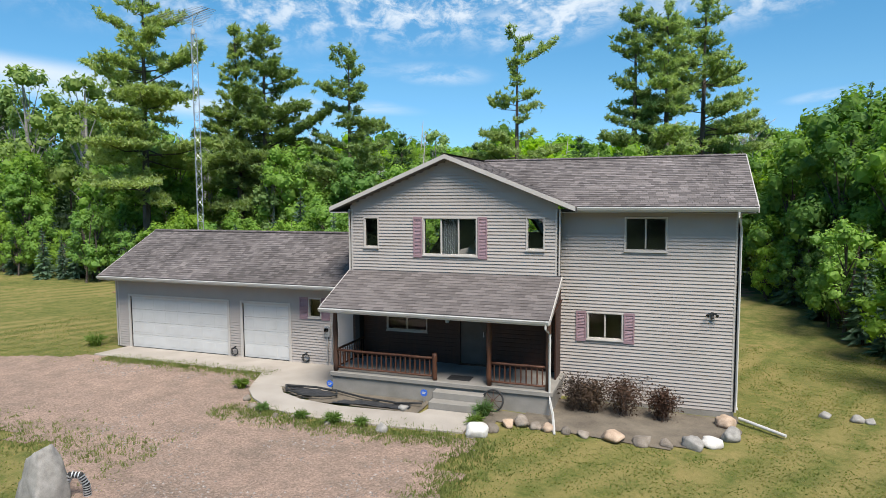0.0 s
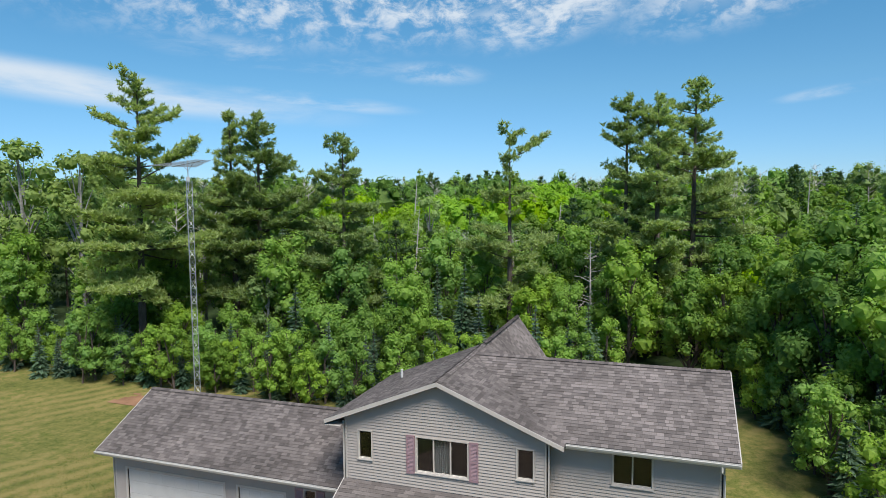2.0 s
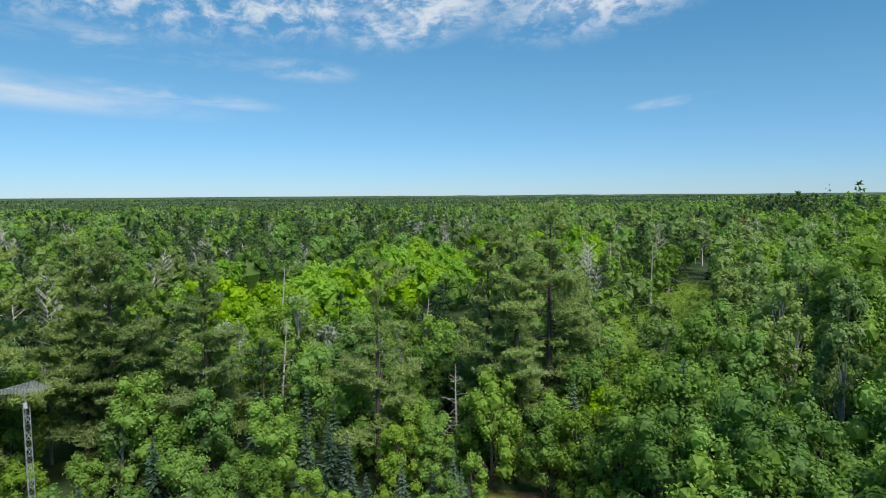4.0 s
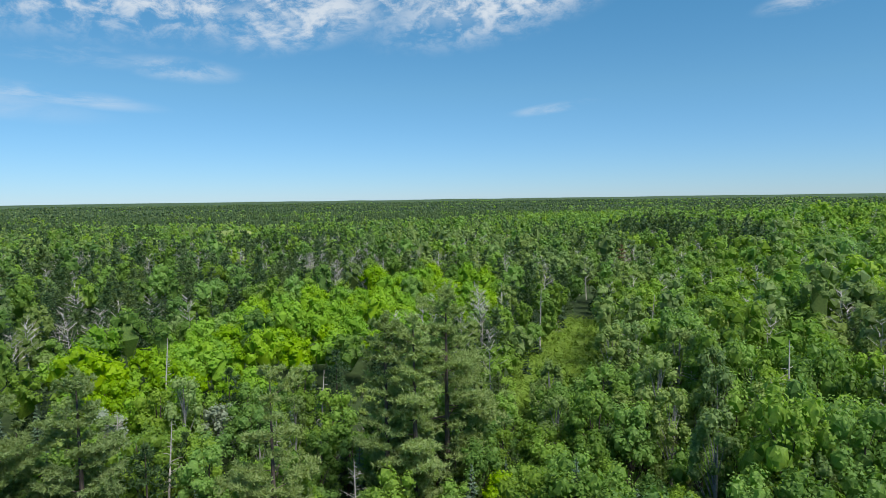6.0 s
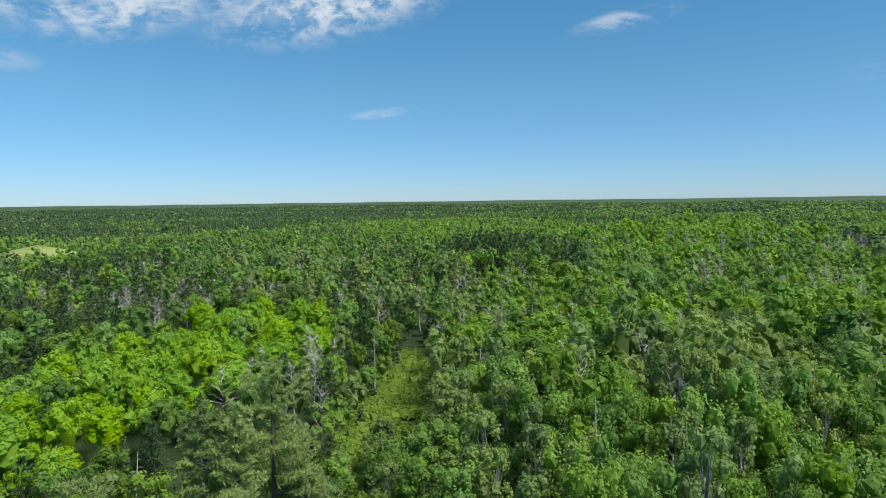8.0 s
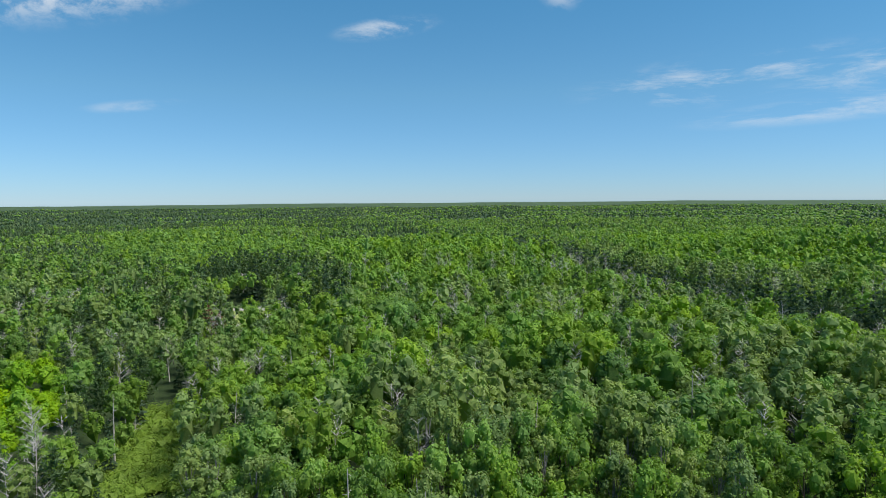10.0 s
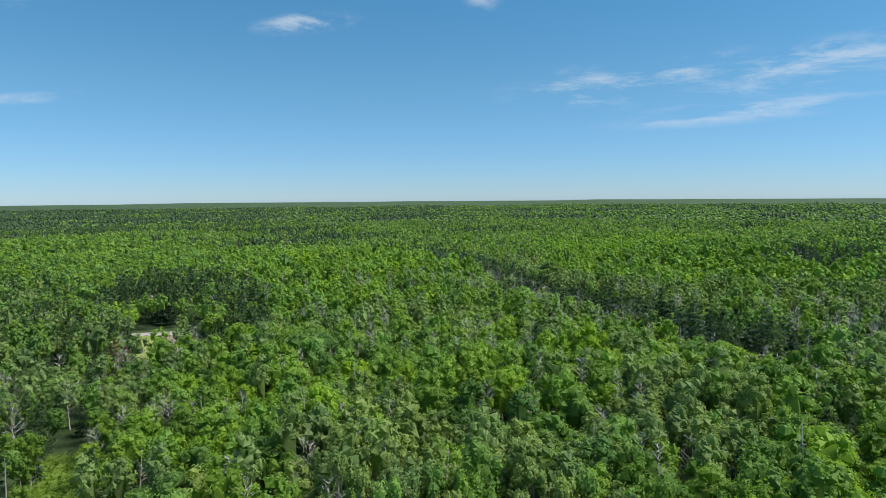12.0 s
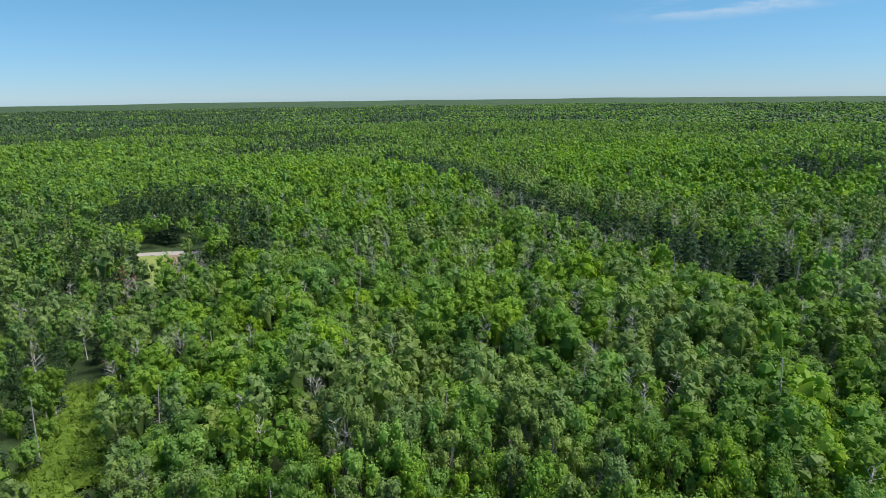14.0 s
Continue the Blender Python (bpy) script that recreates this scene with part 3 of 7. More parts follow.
def overhead_door(x0, x1, z1):
    """A sectional garage door in its trim."""
    d = new("garage_door")
    d.parent = house
    rows, cols = 4, max(4, round((x1 - x0) / 0.6))
    for r in range(rows):
        a, c = z1 * r / rows + 0.004, z1 * (r + 1) / rows - 0.004
        b = Build()
        b.box(x0, x1, 0.05, 0.085, a, c)
        for k in range(cols):
            u0, u1 = x0 + (x1 - x0) * k / cols + 0.06, x0 + (x1 - x0) * (k + 1) / cols - 0.06
            zc0, zc1 = a + 0.09, c - 0.09
            b.box(u0, u1, 0.042, 0.05, zc0, zc1)
        ob = part("door_section", b, OVERHEAD, d)
        ob.matrix_basis = flat(GAR_Y)
        bevelled(ob, 0.006)
    b = Build()
    for a in ((x0 - 0.10, x0, 0, z1 + 0.10), (x1, x1 + 0.10, 0, z1 + 0.10), (x0, x1, z1, z1 + 0.10)):
        b.box(a[0], a[1], -0.035, 0.09, a[2], a[3])
    part("door_trim", b, TRIM, d).matrix_basis = flat(GAR_Y)
    b = Build()
    b.box(x0, x1, 0.045, 0.09, -0.01, 0.006)
    part("seal", b, RUBBER, d).matrix_basis = flat(GAR_Y)


overhead_door(D_WIDE[0], D_WIDE[1], D_WIDE[3])
overhead_door(D_SINGLE[0], D_SINGLE[1], D_SINGLE[3])

# ---- roofs ----
G_SLOPE, W_SLOPE, GAR_SLOPE, P_SLOPE = PITCH, (RIDGE - EAVE) / WRY, 0.525, 0.463
GAR_RIDGE, GAR_RY, GAR_EY = 4.68, 3.67, 0.45


def gz(x):
    return RIDGE - PITCH * abs(x - GXM)


def wz(y):
    return RIDGE - W_SLOPE * abs(y - WRY)


def roof_plate(name, pts, thick=0.14):
    b = Build()
    b.slab(pts, thick)
    return part(name, b, DECK, house)


EX0, EX1, FY, BY = GXM - 4.04, GXM + 4.02, -0.36, 5.3
roof_plate("roof_deck", [(EX0, FY, gz(EX0)), (GXM, FY, RIDGE), (GXM, BY, RIDGE), (EX0, BY, gz(EX0))])
roof_plate("roof_deck", [(GXM, FY, RIDGE), (EX1, FY, gz(EX1)), (EX1, 0.0, gz(EX1)), (GXM, WRY, RIDGE)])
roof_plate("roof_deck", [(GXM, WRY, RIDGE), (2.54, BY, gz(2.54)), (GXM, BY, RIDGE)])
roof_plate("roof_deck", [(EX1, 0.0, wz(0)), (9.70, 0.0, wz(0)), (9.70, WRY, RIDGE), (GXM, WRY, RIDGE)])
roof_plate("roof_deck", [(GXM, WRY, RIDGE), (9.70, WRY, RIDGE), (9.70, 7.44, wz(7.44)), (4.9, 7.44, wz(7.44)), (2.54, BY, wz(BY))])
ST = 1.38                                            # the steep rear roof
roof_plate("rear_roof_deck", [(GXM, 5.15, RIDGE + 0.06), (GXM + 2.7, 5.15, RIDGE + 0.06 - 2.7 * ST), (GXM + 2.7, 11.38, RIDGE + 0.06 - 2.7 * ST), (GXM, 11.38, RIDGE + 0.06)], 0.12)
roof_plate("rear_roof_deck", [(GXM - 2.7, 5.15, RIDGE + 0.06 - 2.7 * ST), (GXM, 5.15, RIDGE + 0.06), (GXM, 11.38, RIDGE + 0.06), (GXM - 2.7, 11.38, RIDGE + 0.06 - 2.7 * ST)], 0.12)
GEX0 = GAR_X - 0.30


def garz(y):
    return GAR_RIDGE - GAR_SLOPE * abs(y - GAR_RY)


roof_plate("garage_roof_deck", [(GEX0, GAR_EY, garz(GAR_EY)), (GX0, GAR_EY, garz(GAR_EY)), (GX0, GAR_RY, GAR_RIDGE), (GEX0, GAR_RY, GAR_RIDGE)])
roof_plate("garage_roof_deck", [(GEX0, GAR_RY, GAR_RIDGE), (GX0, GAR_RY, GAR_RIDGE), (GX0, 6.9, garz(6.9)), (GEX0, 6.9, garz(6.9))])
PX0, PX1, PEY = -2.68, 4.42, -2.05


def pz(y):
    return 3.67 + P_SLOPE * y


roof_plate("porch_roof_deck", [(PX0, PEY, pz(PEY)), (PX1, PEY, pz(PEY)), (PX1, 0.0, pz(0)), (PX0, 0.0, pz(0))], 0.12)


def shingle_mesh(width, run, lift=0.014):
    """One shingle: it lies from its butt (y 0) up the slope, with a thick lower edge."""
    b = Build()
    g = 0.004
    b.poly([(g, 0, lift), (width - g, 0, lift), (width - g, run * 1.15, 0.003), (g, run * 1.15, 0.003)])
    b.poly([(g, 0, 0), (width - g, 0, 0), (width - g, 0, lift), (g, 0, lift)])
    b.poly([(g, 0, 0), (g, 0, lift), (g, run * 1.15, 0.003)])
    b.poly([(width - g, 0, 0), (width - g, run * 1.15, 0.003), (width - g, 0, lift)])
    return b


def slope_frame(origin, along, up):
    """A frame with x along the eave, y up the slope and z off the roof."""
    x, y = Vector(along).normalized(), Vector(up).normalized()
    z = x.cross(y)
    m = Matrix((x, y, z)).transposed().to_4x4()
    m.translation = origin
    return m


def shingles(name, origin, along, up, inside, width=0.22, run=0.145, seed=1):
    """All the shingles of one slope in one mesh."""
    rng = random.Random(seed)
    m = slope_frame(origin, along, up)
    lx, ly = Vector(along).length, Vector(up).length
    b = Build()
    j = 0
    while j * run < ly - 0.02:
        x = -rng.random() * width
        while x < lx:
            w = width * rng.choice((0.6, 0.8, 1.0, 1.0, 1.25))
            a, c = max(x, 0), min(x + w, lx)
            r = min(run, ly - j * run)
            mid = m @ Vector(((a + c) / 2, j * run + r / 2, 0))
            if c - a > 0.03 and inside(mid.x, mid.y):
                s = shingle_mesh(c - a, r, rng.uniform(0.012, 0.022))
                n = len(b.v)
                off = Matrix.Translation((a, j * run, 0.004))
                b.v += [tuple(m @ off @ Vector(v)) for v in s.v]
                b.f += [tuple(i + n for i in f) for f in s.f]
            x += w
        j += 1
    ob = part(name, b, SHINGLE, house)
    ob["kind"] = "stuff"
    return ob


shingles("roof_shingles", (EX0, BY, gz(EX0)), (0, FY - BY, 0), (GXM - EX0, 0, RIDGE - gz(EX0)), lambda x, y: True, seed=2)
shingles("roof_shingles", (EX1, FY, gz(EX1)), (0, BY - FY, 0), (GXM - EX1, 0, RIDGE - gz(EX1)), lambda x, y: gz(x) > wz(y) - 0.03, seed=3)
shingles("roof_shingles", (GXM, 0.0, wz(0)), (9.70 - GXM, 0, 0), (0, WRY, RIDGE - wz(0)), lambda x, y: wz(y) > gz(x) - 0.03, seed=4)
shingles("garage_roof_shingles", (GEX0, GAR_EY, garz(GAR_EY)), (GX0 - GEX0, 0, 0), (0, GAR_RY - GAR_EY, GAR_RIDGE - garz(GAR_EY)), lambda x, y: True, seed=5)
shingles("rear_roof_shingles", (GXM + 2.7, 5.15, RIDGE + 0.06 - 2.7 * ST), (0, 6.23, 0), (-2.7, 0, 2.7 * ST), lambda x, y: x < 4, seed=6)
shingles("rear_roof_shingles", (GXM - 2.7, 11.38, RIDGE + 0.06 - 2.7 * ST), (0, -6.23, 0), (2.7, 0, 2.7 * ST), lambda x, y: x > -1.4, seed=7)


def ridge_cap(p0, p1, lift=0.03):
    """Cap shingles astride a ridge, one after another, each end lifted over the next."""
    p0, p1 = Vector(p0), Vector(p1)
    d = (p1 - p0).normalized()
    s = d.cross(Vector((0, 0, 1))).normalized()
    n = int((p1 - p0).length / 0.15)
    b = Build()
    for i in range(n):
        a, c = p0 + d * (i * 0.15), p0 + d * (i * 0.15 + 0.17)
        up0, up1 = Vector((0, 0, lift + 0.02)), Vector((0, 0, lift))
        dn = Vector((0, 0, 0.055))
        for q in ((a - s * 0.15 + up0 - dn, a + up0, c + up1, c - s * 0.15 + up1 - dn), (a + up0, a + s * 0.15 + up0 - dn, c + s * 0.15 + up1 - dn, c + up1)):
            b.poly(q)
    return part("ridge_cap", b, SHINGLE, house)


ridge_cap((GXM, FY, RIDGE), (GXM, BY, RIDGE))
ridge_cap((9.70, WRY, RIDGE), (GXM + 0.15, WRY, RIDGE))
ridge_cap((GXM, 5.15, RIDGE + 0.06), (GXM, 11.38, RIDGE + 0.06))
ridge_cap((GEX0, GAR_RY, GAR_RIDGE), (GX0, GAR_RY, GAR_RIDGE))


def board(name, p0, p1, high, thick, out, material, label=""):
    """A fascia or rake board from p0 to p1, hanging below that line, thick to the side out."""
    p0, p1, o = Vector(p0), Vector(p1), Vector(out).normalized() * thick
    dn = Vector((0, 0, -high))
    b = Build()
    c = [p0, p1, p1 + dn, p0 + dn]
    e = [v + o for v in c]
    b.poly(e)
    b.poly(c[::-1])
    for i in range(4):
        j = (i + 1) % 4
        b.poly([c[i], c[j], e[j], e[i]])
    return part(name, b, material, house, label)


up = 0.012
board("rake_board", (EX0, FY, gz(EX0) + up), (GXM, FY, RIDGE + up), 0.135, 0.03, (0, -1, 0), TRIM)
board("rake_board", (GXM, FY, RIDGE + up), (EX1, FY, gz(EX1) + up), 0.135, 0.03, (0, -1, 0), TRIM)
board("rake_board", (9.70, 0, wz(0) + up), (9.70, WRY, RIDGE + up), 0.17, 0.03, (1, 0, 0), TRIM)
board("rake_board", (9.70, WRY, RIDGE + up), (9.70, 7.44, wz(7.44) + up), 0.17, 0.03, (1, 0, 0), TRIM)
board("rake_board", (GEX0, GAR_EY, garz(GAR_EY) + up), (GEX0, GAR_RY, GAR_RIDGE + up), 0.16, 0.03, (-1, 0, 0), TRIM)
board("rake_board", (GEX0, GAR_RY, GAR_RIDGE + up), (GEX0, 6.9, garz(6.9) + up), 0.16, 0.03, (-1, 0, 0), TRIM)
board("rake_board", (PX1, PEY, pz(PEY) + up), (PX1, 0, pz(0) + up), 0.14, 0.03, (1, 0, 0), TRIM)
board("rake_board", (PX0, PEY, pz(PEY) + up), (PX0, 0, pz(0) + up), 0.14, 0.03, (-1, 0, 0), TRIM)
board("rake_board", (GXM, 11.38, RIDGE + 0.07), (GXM + 2.7, 11.38, RIDGE + 0.07 - 2.7 * ST), 0.17, 0.03, (0, 1, 0), TRIM)
board("fascia", (EX0, FY, gz(EX0)), (EX0, BY, gz(EX0)), 0.16, 0.03, (-1, 0, 0), TRIM)
# soffits
for pts in ([(EX0, FY, gz(EX0) - 0.16), (EX0, BY, gz(EX0) - 0.16), (GX0, BY, gz(EX0) - 0.16), (GX0, FY, gz(EX0) - 0.16)],
            [(GX1, 0.02, wz(0) - 0.16), (GX1, WY, wz(0) - 0.16), (9.68, WY, wz(0) - 0.16), (9.68, 0.02, wz(0) - 0.16)],
            [(GEX0, GAR_EY + 0.01, garz(GAR_EY) - 0.16), (GEX0, GAR_Y, garz(GAR_EY) - 0.16), (-2.7, GAR_Y, garz(GAR_EY) - 0.16), (-2.7, GAR_EY + 0.01, garz(GAR_EY) - 0.16)]):
    b = Build()
    b.slab(pts[::-1], 0.02)
    part("soffit", b, TRIM, house)


def gutter(p0, p1):
    """An open gutter with a rolled lip along an eave."""
    p0, p1 = Vector(p0), Vector(p1)
    prof = [(0.0, 0.0), (0.0, -0.12), (-0.06, -0.125), (-0.10, -0.07), (-0.125, -0.005), (-0.115, 0.005), (-0.10, -0.01), (-0.085, -0.065), (-0.055, -0.11), (-0.012, -0.105), (-0.012, 0.0)]
    b = Build()
    for (a, c), (d, e) in zip(prof, prof[1:] + prof[:1]):
        b.poly([p0 + Vector((0, a, c)), p0 + Vector((0, d, e)), p1 + Vector((0, d, e)), p1 + Vector((0, a, c))])
    for p in (p0, p1):
        b.poly([p + Vector((0, y, z)) for y, z in prof[:6]])
    return part("gutter", b, GUTTER, house)


gutter((EX1 + 0.02, 0.0, wz(0) - 0.015), (9.70, 0.0, wz(0) - 0.015))
gutter((GEX0, GAR_EY, garz(GAR_EY) - 0.015), (GX0 - 0.03, GAR_EY, garz(GAR_EY) - 0.015))
gutter((PX0, PEY, pz(PEY) - 0.015), (PX1, PEY, pz(PEY) - 0.015))


def downspout(pts, w=0.035):
    b = Build()
    b.tube(pts, w, 4)
    return part("downspout", b, GUTTER, house)


downspout([(4.33, PEY - 0.06, 2.62), (4.33, PEY - 0.06, 2.5), (4.36, -1.58, 2.25), (4.36, -1.58, 0.55), (4.4, -1.66, 0.35), (4.55, -2.1, 0.15), (4.72, -2.85, -0.12)])
downspout([(9.22, 0.0 - 0.06, 5.64), (9.22, 0.0 - 0.06, 5.5), (9.34, 0.46, 5.2), (9.34, 0.46, 0.2), (9.36, 0.3, 0.02)], 0.03)
b = Build()
b.tube([(-1.94, 3.41, 6.2), (-1.94, 3.41, 6.62)], 0.05, 10)
part("vent_pipe", b, WHITE, house, "white plastic roof vent pipe")

# ---- the porch ----
part_floor = Build()
part_floor.box(-2.62, 4.45, -1.62, 0.54, 0.46, 0.60)
bevelled(part("porch_floor", part_floor, CONCRETE_OLD, house, "weathered concrete porch floor"), 0.015)
b = Build()
b.box(-2.55, 4.38, -1.56, 0.5, -0.5, 0.46)
part("porch_base", b, CONCRETE_OLD, house)
for k, (z, y0) in enumerate(((0.40, -1.95), (0.20, -2.30))):
    b = Build()
    b.box(0.98, 2.52, y0, -1.62 if k == 0 else -1.95, -0.3, z)
    bevelled(part("porch_step", b, CONCRETE_OLD, house), 0.015)
holes_p = [W_PORCH, D_FRONT]
backing("porch_wall", -2.88, GX1 - 0.2, 0.3, 3.4, flat(WY), holes_p, 0.16)
b = Build()
z = 0.6
while z < 3.35:
    for p, q in ((-2.88, 1.05), (1.93, GX1)) if z < 2.55 else ((-2.88, GX1),):
        runs = [(p, q)] if not (p < -1 and 1.62 - 0.14 < z < 2.3) else [(p, -1.55), (-0.15, q)]
        for a, c in runs:
            b = Build()
            b.box(a, c, -0.022, 0.003, z + 0.003, z + 0.138)
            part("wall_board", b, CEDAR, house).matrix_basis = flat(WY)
    z += 0.14
b = Build()
b.box(GX1 - 0.02, GX1 + 0.02, -0.3, WY, 0.6, 3.3)
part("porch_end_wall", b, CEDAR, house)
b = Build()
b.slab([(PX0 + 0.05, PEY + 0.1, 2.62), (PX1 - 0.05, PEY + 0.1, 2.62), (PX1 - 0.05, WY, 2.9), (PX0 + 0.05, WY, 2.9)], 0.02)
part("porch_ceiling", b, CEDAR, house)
window(*W_PORCH, flat(WY), 2, slider=True)
door = new("front_door")
door.parent = house
b = Build()
b.box(1.05, 1.93, 0.02, 0.065, 0.62, 2.55)
for z0, z1 in ((0.8, 1.45), (1.6, 2.4)):
    b.box(1.18, 1.80, 0.008, 0.02, z0, z1)
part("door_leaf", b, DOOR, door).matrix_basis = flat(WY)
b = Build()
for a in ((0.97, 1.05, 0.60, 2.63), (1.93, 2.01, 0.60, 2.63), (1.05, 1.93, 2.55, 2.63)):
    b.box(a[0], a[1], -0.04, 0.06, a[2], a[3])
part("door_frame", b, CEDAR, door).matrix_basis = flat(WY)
b = Build()
b.box(1.0, 1.98, -0.10, 0.02, 0.602, 0.635)
part("threshold", b, LOG, door, "pale wooden threshold").matrix_basis = flat(WY)
b = Build()
b.tube([(1.84, -0.03, 1.55), (1.84, -0.03, 1.72)], 0.012, 6)
b.box(1.825, 1.855, -0.03, 0.02, 1.56, 1.58)
part("door_handle", b, STEEL, door).matrix_basis = flat(WY)

# solid black strip that stands in for the shade under the siding
b = Build()
b.box(7.75, 9.22, -0.012, 0.06, -0.20, -0.07)
part("foundation_gap", b, RUBBER, house, "solid black strip for the shade in the gap below the siding").matrix_basis = flat(0.54)
POST_X = (-2.47, 0.88, 2.57, 4.30)
for k, x in enumerate(POST_X):
    b = Build()
    n = 9
    rr = [0.075 + 0.008 * math.sin(k * 3 + i * 1.7) for i in range(n)]
    b.tube([(x + 0.006 * math.sin(i * 2.1 + k), -1.47, 0.60 + ((1.42 if k == 1 else pz(-1.47) - 0.14) - 0.60) * i / (n - 1)) for i in range(n)], rr, 10)
    smooth(part("porch_post", b, LOG if k in (1, 2) else LOG_DARK, house, "rust-stained peeled log post" if k in (1, 2) else "dark weathered log post"))
b = Build()
b.box(PX0 + 0.08, PX1 - 0.08, -1.56, -1.40, 2.70, 2.86)
part("porch_beam", b, LOG_DARK, house)


def railing(p0, p1):
    """A log railing: two rails and turned balusters."""
    r = new("porch_railing")
    r.parent = house
    p0, p1 = Vector(p0), Vector(p1)
    d = p1 - p0
    for z, rad in ((1.27, 0.04), (0.72, 0.032)):
        b = Build()
        m = 6
        b.tube([(p0.x + d.x * i / m, p0.y + d.y * i / m, z + 0.006 * math.sin(i * 2.3 + z * 9)) for i in range(m + 1)], rad, 8)
        smooth(part("rail", b, LOG, r))
    n = max(2, int(d.length / 0.155))
    b = Build()
    b.tube([(0, 0, 0), (0, 0, 0.27), (0, 0, 0.55)], [0.018, 0.025, 0.018], 6)
    me = b.mesh("baluster", LOG)
    for i in range(n):
        q = p0 + d * ((i + 0.5) / n)
        o = new("baluster", me)
        o.parent = r
        o.matrix_basis = pose(q.x, q.y, 0.72)


railing((-2.40, -1.47, 0), (0.80, -1.47, 0))
railing((2.65, -1.47, 0), (4.22, -1.47, 0))
railing((-2.47, -1.38, 0), (-2.47, 0.95, 0))


def wall_lamp(x, y, z, twin=False):
    l = tagged(new("wall_lamp"), "dark flood lamp fixed to the siding" if twin else "white porch lamp on the cedar wall", "lamp")
    l.matrix_basis = pose(x, y, z)
    b = Build()
    b.tube([(0, 0.0, 0), (0, -0.04, 0)], 0.06, 12)
    part("back_plate", b, DARKMETAL if twin else WHITE, l)
    if twin:
        for s in (-1, 1):
            b = Build()
            b.tube([(0.02 * s, -0.04, 0), (0.09 * s, -0.09, 0.0), (0.13 * s, -0.16, -0.03)], [0.015, 0.02, 0.05], 8)
            part("lamp_head", b, DARKMETAL, l)
        b = Build()
        b.tube([(0, -0.04, -0.05), (0, -0.10, -0.12)], [0.02, 0.045], 8)
        part("sensor", b, DARKMETAL, l)
    else:
        b = Build()
        b.tube([(0, -0.08, -0.07), (0, -0.08, 0.0), (0, -0.08, 0.05)], [0.06, 0.07, 0.04], 10)
        part("globe", b, WHITE, l)


wall_lamp(8.65, WY - 0.016, 2.70, True)
wall_lamp(0.62, WY - 0.022, 2.05)


def meter(x, z):
    """Electric meter and its boxes on the garage wall."""
    m = tagged(new("electric_meter"), "grey electric meter with pipes on the garage siding", "meter")
    m.matrix_basis = pose(x, GAR_Y - 0.016, z)
    b = Build()
    b.box(-0.11, 0.11, -0.09, 0, -0.2, 0.2)
    bevelled(part("meter_box", b, STEEL, m), 0.012)
    b = Build()
    b.tube([(0, -0.09, 0.06), (0, -0.17, 0.06)], 0.08, 14)
    part("dial", b, GLASS, m)
    b = Build()
    b.tube([(0, -0.04, -0.2), (0, -0.04, -z + 0.02)], 0.022, 8)
    b.tube([(0.2, -0.06, 0.35), (0.2, -0.06, -z + 0.02)], 0.018, 8)
    part("conduit", b, STEEL, m)


meter(-4.2, 1.25)


def spigot(x):
    s = tagged(new("garden_tap"), "wall tap with a coiled hose at the garage", "tap")
    s.matrix_basis = pose(x, GAR_Y - 0.016, 0.38)
    b = Build()
    b.tube([(0, 0, 0), (0, -0.08, 0), (0, -0.10, -0.05)], 0.018, 8)
    part("spout", b, DARKMETAL, s)
    b = Build()
    for r in range(3):
        rad = 0.12 + 0.02 * r
        b.tube([(rad * math.cos(a * math.tau / 16), -0.06 - 0.02 * r, -0.18 + rad * math.sin(a * math.tau / 16)) for a in range(17)], 0.012, 5, False)
    part("hose", b, RUBBER, s)


spigot(-5.1)
spigot(-8.25)

# ---- ground ----
VX, VY = 9.0, -19.0                      # the middle of the cleared yard's view


def step(a, b, t):
    u = min(1.0, max(0.0, (t - a) / (b - a)))
    return u * u * (3 - 2 * u)


def hump(x, y, cx, cy, rx, ry):
    return math.exp(-(((x - cx) / rx) ** 2 + ((y - cy) / ry) ** 2))


def height(x, y):
    """The lie of the land: level at the house, rising gently into the woods, two wooded hills, a lower plain beyond them."""
    r = math.hypot(x - VX, y - VY)
    z = -0.06 - 0.26 * step(2.5, 9.0, x) * step(14, 6, y) * step(-30, -12, y)
    z += 4.2 * step(42, 125, r)
    if r > 60:
        k = step(60, 170, r)
        z += k * (9.0 * hump(x, y, 200, 226, 66, 92) + 11.5 * hump(x, y, 435, 125, 120, 110) - 2.5 * hump(x, y, 300, 150, 55, 70))
        z += k * (1.2 * noise.noise((x / 45, y / 45, 6.3)))
    if r > 180:
        z += step(180, 700, r) * (5 * noise.noise((x / 420, y / 420, 3.1)) + 3 * noise.noise((x / 140, y / 140, 8.2))) - 9.5 * step(360, 700, r)
    z += 26 * step(1300, 4700, r)
    return z


def is_yard(x, y, grow=0.0):
    """The mown clearing round the house."""
    edge = 0.9 * noise.noise((x / 5, y / 5, 0.5))
    if y > 12:
        lim = 15.0 if x < -9 else 16.5 + 3.0 * step(-9, -2, x) + 8.5 * step(1.0, 6.0, x) * step(13.5, 10.5, x)
        if x < -24:
            lim = 14.6
        if y > lim + edge + grow:
            return False
    right = 15.6 - 0.20 * max(0.0, y - 6)
    return -48 + edge - grow < x < right + edge + grow + (8 * step(2, -12, y)) and y > -48


